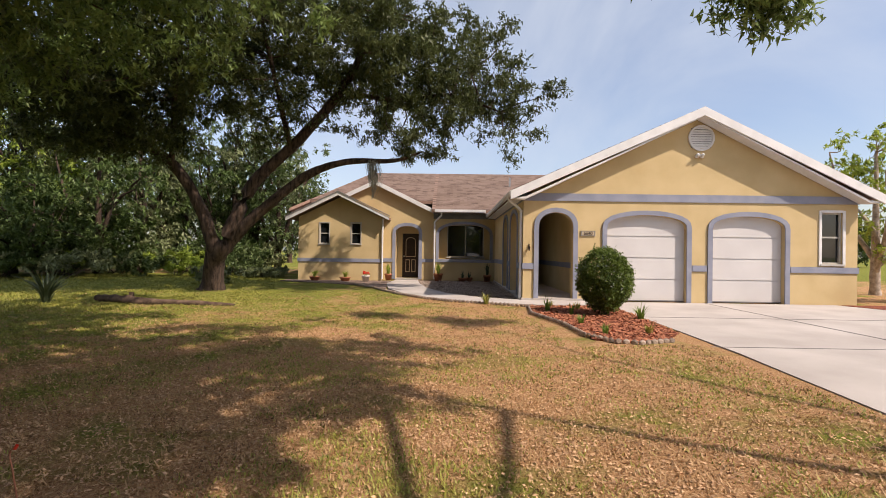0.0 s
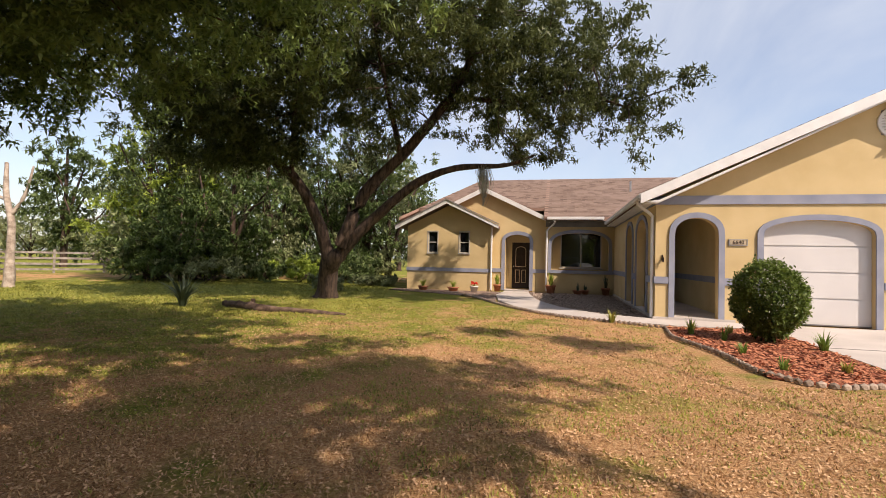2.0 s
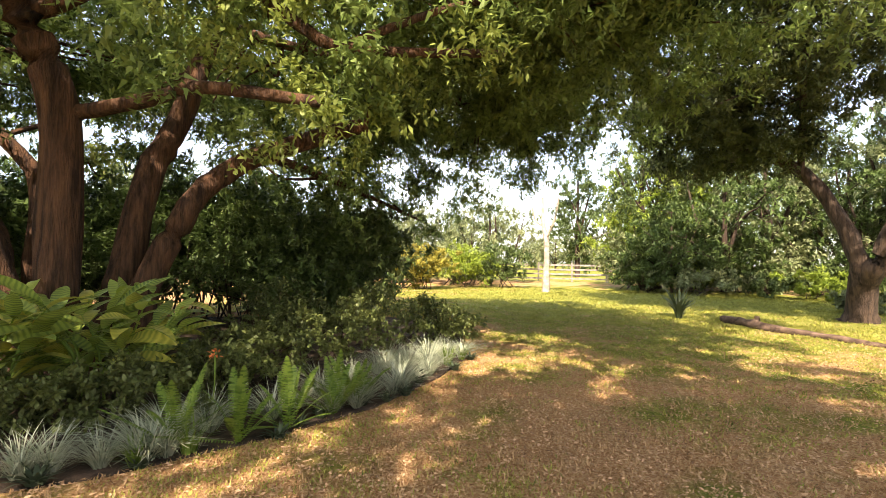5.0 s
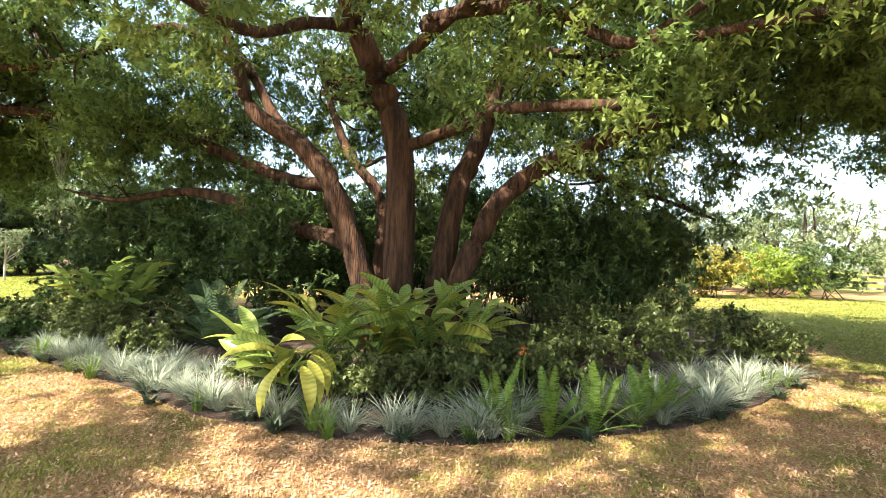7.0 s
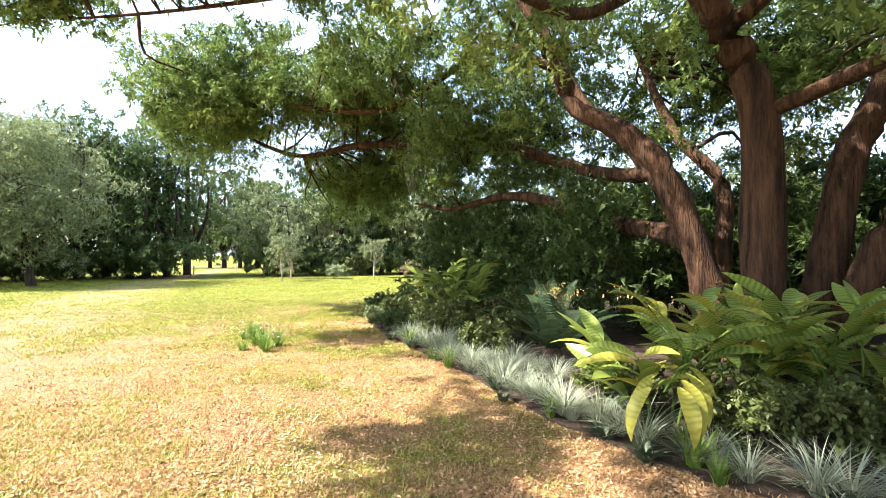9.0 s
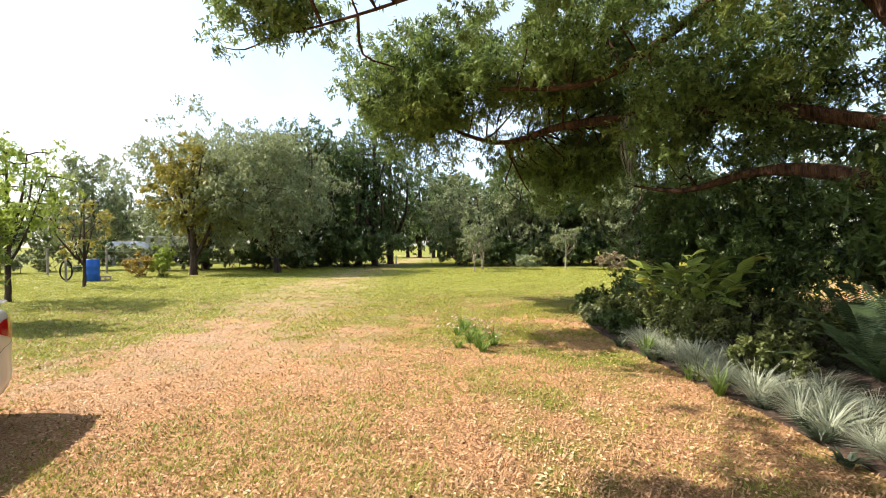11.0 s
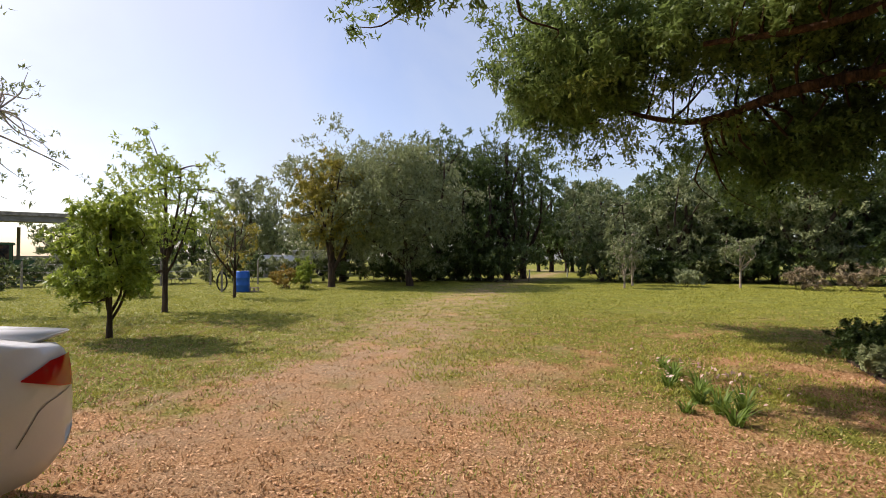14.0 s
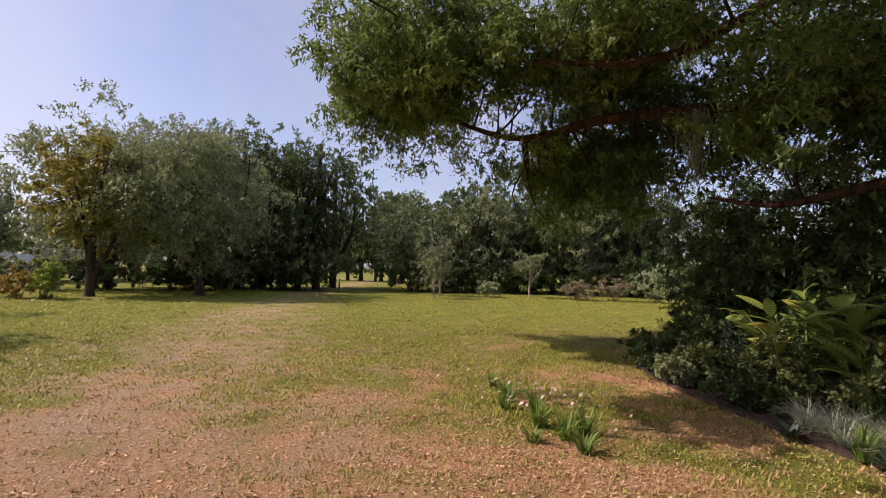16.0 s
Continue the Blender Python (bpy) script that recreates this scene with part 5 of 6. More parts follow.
fence([(-27.3, 26.2), (-22.0, 31.4)], 1.35, 4, "weathered wooden board fence behind the lawn")
fence([(-20.4, 32.8), (-15.3, 37.7)], 1.35, 4, "weathered wooden board fence behind the lawn")
gate = tagged(new("field_gate"), "pale weathered wooden field gate, closed", "gate")
gate.matrix_world = pose(-21.9, 31.4, gz(-22, 31), 0, 0, 42)
for x, top in ((0.05, 1.5), (1.0, 1.4), (2.0, 1.5)):
    part("upright", boxes((x - 0.05, x + 0.05, -0.04, 0.04, 0.05, top)), M_BARKPALE, gate)
for z in (0.25, 0.55, 0.85, 1.15):
    part("board", boxes((0.1, 1.95, -0.065, -0.042, z - 0.07, z + 0.07)), M_BARKPALE, gate)


def wire_fence(points):
    root = tagged(new("wire_fence"), "thin wire fence on wooden posts along the field", "fence")
    for (x0, y0), (x1, y1) in zip(points, points[1:]):
        bm = bmesh.new()
        bmesh.ops.create_cone(bm, cap_ends=True, segments=7, radius1=0.055, radius2=0.045, depth=1.5, matrix=Matrix.Translation((x0, y0, gz(x0, y0) + 0.65)))
        part("post", bm, M_FENCE, root)
        for z in (0.4, 0.8, 1.2):
            child("wire", arrays_mesh("wire", *tube([[(x0, y0, gz(x0, y0) + z, 0.006), (x1, y1, gz(x1, y1) + z, 0.006)]], 4, 0), M_METAL, True), root)


wire_fence([(14, -30), (11, -30.4), (8, -30.6), (5.5, -30.5), (3, -30.6), (0, -30.8), (-3, -31)])

# barrel, hose, block, tank, trailer, tractor, shelter
M_BLUE = material("blue_plastic", (0.012, 0.09, 0.42), (0.02, 0.12, 0.5), 5, 0.4)
M_BLACK = material("black_rubber", (0.012, 0.012, 0.012), (0.03, 0.028, 0.026), 8, 0.7, bump=0.3)


def lathe(profile, n=28):
    """A turned shape from (radius, height) pairs."""
    p = np.array(profile)
    a = np.arange(n) * 2 * np.pi / n
    v = np.stack([p[:, None, 0] * np.cos(a), p[:, None, 0] * np.sin(a), np.repeat(p[:, 1:], n, 1)], -1).reshape(-1, 3)
    i = np.arange(len(p) - 1)[:, None] * n
    j = np.arange(n)[None]
    k = (j + 1) % n
    return v, np.stack([i + j, i + k, i + n + k, i + n + j], -1).reshape(-1, 4)


barrel = tagged(new("barrel"), "upright blue plastic drum standing in the grass", "barrel")
barrel.location = (3.27, -23.71, gz(3.27, -23.7))
child("drum", arrays_mesh("drum", *lathe([(0.0, 0), (0.27, 0), (0.285, 0.03), (0.285, 0.28), (0.295, 0.3), (0.295, 0.33), (0.285, 0.35), (0.285, 0.6), (0.295, 0.62), (0.295, 0.65), (0.285, 0.67), (0.285, 0.88), (0.26, 0.93), (0.24, 0.94), (0.235, 0.92), (0.0, 0.92)]), M_BLUE, True), barrel)
for a in (-0.1, 0.12):
    child("bung", arrays_mesh("bung", *lathe([(0, 0.955), (0.03, 0.955), (0.035, 0.92)], 10), M_WHITE, True), barrel).location = (a, 0.05, 0)
hose = tagged(new("garden_hose"), "coiled black garden hose hung on a post", "hose")
hose.location = (4.15, -24.0, gz(4.1, -24))
part("post", boxes((-0.04, 0.04, 0.06, 0.14, -0.1, 1.0)), M_FENCE, hose)
part("hook", boxes((-0.03, 0.03, -0.08, 0.06, 0.86, 0.90)), M_METAL, hose)
coil = [(0.2 * math.sin(t) * (1 + 0.08 * math.sin(3.1 * t)), -0.02 + 0.05 * math.sin(t * 0.37), 0.47 + 0.40 * math.cos(t) * (1 + 0.05 * math.sin(2.3 * t)), 0.022) for t in np.linspace(0, 12 * math.pi, 150)]
child("coil", arrays_mesh("coil", *tube([coil], 6, 0), M_BLACK, True), hose)
tagged(part("concrete_block", prism([(-0.2, 0), (0.2, 0), (0.2, 0.2), (-0.2, 0.2)], [[(-0.15, 0.04), (-0.15, 0.16), (-0.03, 0.16), (-0.03, 0.04)], [(0.03, 0.04), (0.03, 0.16), (0.15, 0.16), (0.15, 0.04)]], lambda a, z, d: (a, d, z), 0.25), M_STONE, None), "grey concrete block lying beside the drum", "block").location = (2.80, -23.95, gz(2.8, -24))

tank = tagged(new("water_tank"), "white horizontal tank beyond the fence", "tank")
tank.matrix_world = pose(2.2, -44.0, gz(2, -44), 0, 0, 10)
child("vessel", arrays_mesh("vessel", *lathe([(0, -1.6), (0.45, -1.55), (0.75, -1.3), (0.8, -1.0), (0.8, 1.0), (0.75, 1.3), (0.45, 1.55), (0, 1.6)]), M_WHITE, True), tank).matrix_local = Matrix.Translation((0, 0, 1.05)) @ Matrix.Rotation(radians(90), 4, "Y")
for a in (-0.9, 0.9):
    part("saddle", boxes((a - 0.1, a + 0.1, -0.6, 0.6, -0.05, 0.6)), M_FENCE, tank)
shed = tagged(new("trailer"), "pale low trailer shed beyond the fence", "trailer")
shed.matrix_world = pose(-1.6, -45.5, gz(-1, -45), 0, 0, 6)
part("body", boxes((-2.4, 2.4, -1.1, 1.1, 0.55, 2.2), bevel=0.04), M_FRAME, shed)
part("roof", boxes((-2.5, 2.5, -1.2, 1.2, 2.2, 2.3), bevel=0.02), M_WHITE, shed)
for a in (-1.1, 0.2):
    ob = child("wheel", arrays_mesh("wheel", *lathe([(0, -0.1), (0.3, -0.1), (0.38, -0.06), (0.38, 0.06), (0.3, 0.1), (0, 0.1)], 18), M_BLACK, True), shed)
    ob.matrix_local = Matrix.Translation((a, 1.15, 0.38)) @ Matrix.Rotation(radians(90), 4, "X")
part("window", boxes((-1.6, -0.6, 1.101, 1.12, 1.3, 1.85)), M_DARKGLASS, shed)

M_TRACTOR = material("tractor_green", (0.02, 0.06, 0.025), (0.035, 0.09, 0.035), 4, 0.45)
tractor = tagged(new("tractor"), "dark green farm tractor with glazed cab under a shelter", "tractor")
tractor.matrix_world = pose(19.6, -40.5, gz(19, -40), 0, 0, 200)
part("hood", boxes((0.5, 2.2, -0.45, 0.45, 0.8, 1.5), bevel=0.12), M_TRACTOR, tractor)
part("chassis", boxes((-1.0, 2.1, -0.35, 0.35, 0.5, 0.8), bevel=0.03), M_BLACK, tractor)
cab = part("cab", boxes((-0.9, -0.8, -0.7, -0.6, 0.8, 2.5), (-0.9, -0.8, 0.6, 0.7, 0.8, 2.5), (0.4, 0.5, -0.7, -0.6, 0.8, 2.5), (0.4, 0.5, 0.6, 0.7, 0.8, 2.5), (-1.0, 0.6, -0.8, 0.8, 2.5, 2.65), (-0.9, 0.5, -0.7, 0.7, 0.8, 1.2)), M_TRACTOR, tractor)
part("glass", boxes((-0.86, 0.46, -0.66, 0.66, 1.2, 2.48)), M_DARKGLASS, cab)
for a, b, r in ((-0.5, 0.85, 0.75), (-0.5, -0.85, 0.75), (1.7, 0.7, 0.45), (1.7, -0.7, 0.45)):
    wh = child("wheel", arrays_mesh("wheel", *lathe([(r * 0.5, -0.16), (r * 0.9, -0.2), (r, -0.12), (r, 0.12), (r * 0.9, 0.2), (r * 0.5, 0.16)], 22), M_BLACK, True), tractor)
    wh.matrix_local = Matrix.Translation((a, b, r)) @ Matrix.Rotation(radians(90), 4, "X")
    child("rim", arrays_mesh("rim", *lathe([(0, 0.1), (r * 0.5, 0.14), (r * 0.52, -0.14), (0, -0.1)], 16), M_GOLD, True), wh)
shelter = tagged(new("open_shelter"), "open-sided metal shelter with flat roof", "shelter")
shelter.matrix_world = pose(24.5, -43, gz(24, -43), 0, 0, 15)
part("roof", boxes((-8, 7, -4, 4, 4.5, 4.75)), M_FENCE, shelter)
part("beam", boxes((-7.8, 6.8, 3.7, 3.9, 4.1, 4.5)), M_SOFFIT, shelter)
for a in (-7.5, -3.8, 0, 3.6, 6.6):
    for b in (-3.7, 3.7):
        part("post", boxes((a - 0.1, a + 0.1, b - 0.1, b + 0.1, -0.1, 4.1)), M_SOFFIT, shelter)
part("back_panel", boxes((-7, -1, -3.9, -3.82, 0.2, 1.8)), M_FRAME, shelter)
for x, y in ((-15.46, -31.79), (-20.2, -34.2)):
    bm = bmesh.new()
    bmesh.ops.create_cone(bm, cap_ends=True, segments=8, radius1=0.045, radius2=0.04, depth=0.75, matrix=Matrix.Translation((0, 0, 0.33)))
    tagged(part("marker_stake", bm, M_WHITE, None), "white marker stake beside the track", "stake").location = (x, y, gz(x, y))

# log lying round the oak's mound, yucca, hose end
log = tagged(new("fallen_log"), "weathered log edging the oak's mound", "log")
log.location = (-4.35, 15.4, gz(-4, 15.4))
child("log", arrays_mesh("log", *tube([[(0, 0, 0.06, 0.10), (0.8, -0.5, 0.08, 0.11), (1.9, -0.9, 0.05, 0.09), (3.0, -1.1, 0.04, 0.07), (3.6, -1.1, 0.02, 0.03)]], 9, 0.16), M_LOG, True), log)
part("stub", boxes((1.0, 1.08, -0.62, -0.54, 0.1, 0.28)), M_LOG, log)


def strap_plant(name, label, x, y, n, length, spread, width, mat, rise=0.75, cat="plant", group="", parts=1):
    root = tagged(new(name), label, cat, group)
    root.location = (x, y, gz(x, y))
    for _ in range(parts):
        tagged(child("leaves", arrays_mesh("leaves", *blades(n, length, spread, width, rise), mat), root), kind="stuff")
    return root


strap_plant("yucca", "spiky dark green yucca rosette in the lawn", -5.31, 14.99, 70, 1.25, 0.75, 0.05, M_DARKBLADE, 0.95)

# thin bent wire left standing in the lawn
wire = tagged(new("wire_stake"), "thin bent rusty wire stake standing in the lawn", "stake")
wire.location = (1.01, 5.11, gz(1.01, 5.11))
child("wire", arrays_mesh("wire", *tube([[(0.02, 0, -0.05, 0.004), (0.0, 0, 0.12, 0.004), (-0.03, 0.01, 0.26, 0.004), (-0.05, 0.02, 0.34, 0.003), (-0.03, 0.03, 0.37, 0.003)]], 6, 0), M_TERRA, True), wire)
child("tip", arrays_mesh("tip", *tube([[(-0.035, 0.03, 0.355, 0.008), (-0.025, 0.03, 0.375, 0.008)]], 6, 0), M_RED, True), wire, "small red tip")

# the planted bed under the spreading oak
M_SOIL = material("dark_soil", (0.03, 0.02, 0.014), (0.10, 0.065, 0.045), 9, 0.95, bump=0.8, fine=60)
BED = [(-4.8, 7.9), (-3.6, 7.3), (-2.7, 6.3), (-1.9, 5.1), (-1.5, 4.0), (-1.3, 3.0), (-1.4, 2.0), (-1.9, 0.7), (-2.7, -0.5), (-3.4, -1.7), (-4.25, -3.1), (-5.1, -4.4), (-6.1, -5.4), (-8.0, -5.9), (-10.0, -3), (-10.5, 3), (-9, 8), (-6.5, 9)]
ob = part("planting_bed", prism(BED, [], lambda a, b, d: (a, b, GROUND + 0.015 - d), 0.12), M_SOIL, None)
tagged(ob, "dark leaf-strewn soil of the planted bed", "bed", kind="structure")

tuft = [arrays_mesh("tuft", *blades(130, 0.60, 1.0, 0.010, 0.72), M_BLADE) for _ in range(3)]
E0 = np.array(BED[1:11])


def along(points, step, inset):
    seg = np.diff(points, axis=0)
    L = np.linalg.norm(seg, axis=1)
    s = np.r_[0, np.cumsum(L)]
    for d in np.arange(0, s[-1], step):
        k = min(np.searchsorted(s, d, "right") - 1, len(L) - 1)
        t = (d - s[k]) / L[k]
        n = np.array([seg[k][1], -seg[k][0]]) / L[k]
        yield points[k] + seg[k] * t + n * inset, d


k = 0
for inset, step in ((0.18, 0.24), (0.46, 0.30), (0.75, 0.42)):
    for (x, y), d in along(E0, step, inset):
        if (inset > 0.4 and 4.6 < d < 8.2) or (3.3 < d < 4.5 and inset < 0.4) or rng.random() < 0.10:
            continue
        k += 1
        ob = tagged(new("striped_grass", tuft[k % 3]), "white-striped ornamental grass tuft edging the bed", "ornamental grass", "striped grass edging")
        ob.matrix_world = pose(x + 0.06 * rng.standard_normal(), y + 0.06 * rng.standard_normal(), GROUND + 0.01, 0, 0, 360 * rng.random()) @ Matrix.Scale(0.68 + 0.42 * rng.random(), 4)

dark_tuft = arrays_mesh("rosette", *blades(34, 0.26, 0.8, 0.035, 0.6), M_DARKBLADE)
green_tuft = arrays_mesh("rosette", *blades(40, 0.34, 0.6, 0.02, 0.9), M_FERN)
for (x, y), d in along(E0, 0.36, 0.04):
    low = dark_tuft if rng.random() < 0.6 else green_tuft
    ob = tagged(new("border_rosette", low), "small dark strappy border plant at the bed's edge" if low is dark_tuft else "small bright green strappy plant at the bed's edge", "border plant", "low border plants")
    ob.matrix_world = pose(x + 0.1 * rng.standard_normal(), y + 0.1 * rng.standard_normal(), GROUND + 0.01, 0, 0, 360 * rng.random()) @ Matrix.Scale(0.8 + 0.5 * rng.random(), 4)


def big_leaf(length, width, bend, fold=0.12, seg=8):
    """A broad pointed leaf blade with a folded midrib, base at the origin, growing along +x."""
    t = np.linspace(0, 1, seg + 1)
    w = width * np.sin(np.pi * np.clip(t, 0.02, 0.995) ** 0.8) ** 0.75 / 2
    ang = -bend * t
    dx, dz = np.cos(ang), np.sin(ang)
    cx, cz = np.r_[0, np.cumsum(dx[:-1])] * length / seg, np.r_[0, np.cumsum(dz[:-1])] * length / seg
    rows = []
    for side in (-1, -0.5, 0, 0.5, 1):
        rows.append(np.stack([cx, side * w, cz + abs(side) * w * fold * 2], -1))
    v = np.stack(rows, 1).reshape(-1, 3)
    i = (np.arange(seg)[:, None] * 5 + np.arange(4)[None]).ravel()
    return v, np.stack([i, i + 5, i + 6, i + 1], 1)


def striped_leaf_material(name, base, stripe, amount):
    """A leaf with pale stripes that run out from the midrib, and a waxy gloss."""
    m = material(name, base, stripe, 1.0, 0.35, spec=0.5, translucent=0.35, obj=0.25, fine=3)
    n, l = m.node_tree.nodes, m.node_tree.links
    wave = n.new("ShaderNodeTexWave")
    wave.inputs["Scale"].default_value, wave.inputs["Distortion"].default_value, wave.inputs["Detail"].default_value = 9, 5, 3
    co = n.new("ShaderNodeTexCoord")
    l.new(co.outputs["Object"], wave.inputs["Vector"])
    ramp = n["Color Ramp"]
    src = ramp.inputs[0].links[0].from_socket
    mul = n.new("ShaderNodeMath")
    mul.operation = "MULTIPLY_ADD"
    mul.inputs[1].default_value = amount
    l.new(wave.outputs["Fac"], mul.inputs[0])
    l.new(src, mul.inputs[2])
    l.new(mul.outputs[0], ramp.inputs[0])
    return m


M_GINGER = striped_leaf_material("ginger_leaf", (0.030, 0.09, 0.015), (0.31, 0.38, 0.08), 0.32)
M_GINGERY = striped_leaf_material("yellow_ginger_leaf", (0.11, 0.17, 0.025), (0.46, 0.42, 0.08), 0.28)
ginger_leaves = [arrays_mesh("leaf", *big_leaf(0.44, 0.135, b), M_GINGER, True) for b in (0.3, 0.65, 1.0)]
yellow_leaves = [arrays_mesh("leaf", *big_leaf(0.43, 0.13, b), M_GINGERY, True) for b in (0.7, 1.3)]


def ginger(x, y, stems, tall, label, yellow=0.2, wide=0.55):
    """A clump of canes with large two-ranked leaves."""
    root = tagged(new("shell_ginger"), label, "ginger plant", "shell ginger clumps")
    root.location = (x, y, GROUND)
    for s in range(stems):
        a = 2 * math.pi * s / stems + rng.random()
        bx, by = 0.18 * math.cos(a), 0.18 * math.sin(a)
        out = wide * (0.35 + 0.65 * rng.random())
        h = tall * (0.75 + 0.3 * rng.random())
        tip = np.array([bx + out * math.cos(a), by + out * math.sin(a), h])
        mid = np.array([bx + out * 0.35 * math.cos(a), by + out * 0.35 * math.sin(a), h * 0.62])
        child("cane", arrays_mesh("cane", *tube([[(bx, by, -0.02, 0.014), (*mid, 0.012), (*tip, 0.006)]], 5, 0), M_FERN, True), root)
        for j in range(9):
            t = 0.30 + 0.70 * j / 8
            p = (1 - t) ** 2 * np.array([bx, by, 0]) + 2 * t * (1 - t) * mid + t * t * tip
            turn = a + (1 if j % 2 else -1) * (0.9 - 0.4 * t) + 0.25 * rng.standard_normal()
            pool = yellow_leaves if rng.random() < yellow else ginger_leaves
            ob = child("leaf", pool[int(rng.integers(len(pool)))], root)
            ob.matrix_local = Matrix.Translation(p) @ Matrix.Rotation(turn, 4, "Z") @ Matrix.Rotation(-0.40 - 0.45 * rng.random(), 4, "Y") @ Matrix.Rotation(0.4 * rng.standard_normal(), 4, "X") @ Matrix.Scale(0.85 + 0.4 * rng.random(), 4)
    return root


ginger(-2.75, 2.0, 10, 0.98, "shell ginger with large yellow-striped green leaves", 0.34)
ginger(-2.95, 2.95, 10, 0.95, "shell ginger with large yellow-striped green leaves", 0.32)
ginger(-3.5, 2.5, 6, 1.05, "shell ginger with large yellow-striped green leaves", 0.15)
ginger(-2.35, 1.5, 5, 0.80, "shell ginger with large yellow-striped green leaves", 0.16)
ginger(-5.3, -2.5, 8, 1.15, "tall shell ginger with glossy green leaves", 0.1)
ginger(-5.9, -3.2, 6, 1.2, "tall shell ginger with glossy green leaves", 0.1)
# the drooping yellow cane that hangs over the border
droop = tagged(new("shell_ginger"), "drooping yellow shell ginger cane over the border", "ginger plant", "shell ginger clumps")
droop.location = (-1.9, 1.75, GROUND)
child("cane", arrays_mesh("cane", *tube([[(-0.5, 0.1, 0.05, 0.014), (-0.2, 0.1, 0.55, 0.012), (0.15, 0.05, 0.62, 0.01), (0.5, 0.0, 0.52, 0.006)]], 5, 0), M_FERN, True), droop)
for j in range(9):
    t = j / 8
    ob = child("leaf", yellow_leaves[1], droop)
    ob.matrix_local = Matrix.Translation((-0.05 + 0.55 * t, 0.08 * (1 if j % 2 else -1), 0.62 - 0.08 * t)) @ Matrix.Rotation((1 if j % 2 else -1) * (1.5 - 0.9 * t), 4, "Z") @ Matrix.Rotation(0.55, 4, "Y") @ Matrix.Scale(0.95, 4)


def frond(length, pinnae, width, bend=0.9, full=0.42, tip=0.4):
    """A feathered frond: midrib with two rows of narrow leaflets."""
    V, Fc = [], []
    for k in range(pinnae):
        t = (k + 0.5) / pinnae
        a = 1.25 - bend * 1.6 * t
        x = length * (t - 0.25 * t * t)
        z = length * (0.85 * t - 0.62 * t * t * bend)
        w = width * math.sin(math.pi * min(0.97, 0.12 + 0.86 * t)) ** 0.7
        h = length / pinnae * full
        for s in (-1, 1):
            n0 = len(V)
            V += [(x - h, 0, z - h * 0.6), (x + h, 0, z + h * 0.6), (x + h + tip * w, s * w, z + 0.05 * w), (x + 0.25 * w, s * w, z - 0.02 * w)]
            Fc.append((n0, n0 + 1, n0 + 2, n0 + 3))
    return np.array(V), np.array(Fc)


def fronds(name, label, x, y, n, meshes, cat, group="", lift=0.0, scale=1.0, tilt=(-0.15, 0.35)):
    root = tagged(new(name), label, cat, group)
    root.location = (x, y, GROUND)
    for k in range(n):
        ob = child("frond", meshes[k % len(meshes)], root)
        ob.matrix_local = Matrix.Translation((0, 0, lift)) @ Matrix.Rotation(2.399 * k + 0.2 * rng.standard_normal(), 4, "Z") @ Matrix.Rotation(tilt[0] + tilt[1] * rng.standard_normal(), 4, "Y") @ Matrix.Scale(scale * (0.75 + 0.4 * rng.random()), 4)
    return root


fern_mesh = [arrays_mesh("frond", *frond(0.70, 30, 0.056, 0.45, 0.40, 0.25), M_FERN), arrays_mesh("frond", *frond(0.64, 30, 0.052, 0.65, 0.40, 0.25), M_FERN)]
for x, y in ((-1.52, 3.85), (-1.66, 4.25), (-1.85, 4.7), (-1.62, 3.45), (-2.05, 4.95)):
    fronds("sword_fern", "bright green sword fern at the bed's edge", x, y, 12, fern_mesh, "fern", "sword ferns", 0.02, 0.85, (-0.28, 0.3))
cycad_mesh = [arrays_mesh("frond", *frond(1.2, 46, 0.13, 0.95, 0.17, 0.23), M_CYCAD), arrays_mesh("frond", *frond(1.15, 46, 0.12, 0.75, 0.17, 0.23), M_CYCAD)]
cyc = fronds("sago_palm", "dark feathery sago palm in the bed", -3.75, 0.0, 34, cycad_mesh, "palm", lift=0.22)
child("trunk", arrays_mesh("trunk", *tube([[(0, 0, -0.05, 0.16), (0, 0, 0.12, 0.15), (0, 0, 0.26, 0.10)]], 10, 0.12), M_BARK, True), cyc)

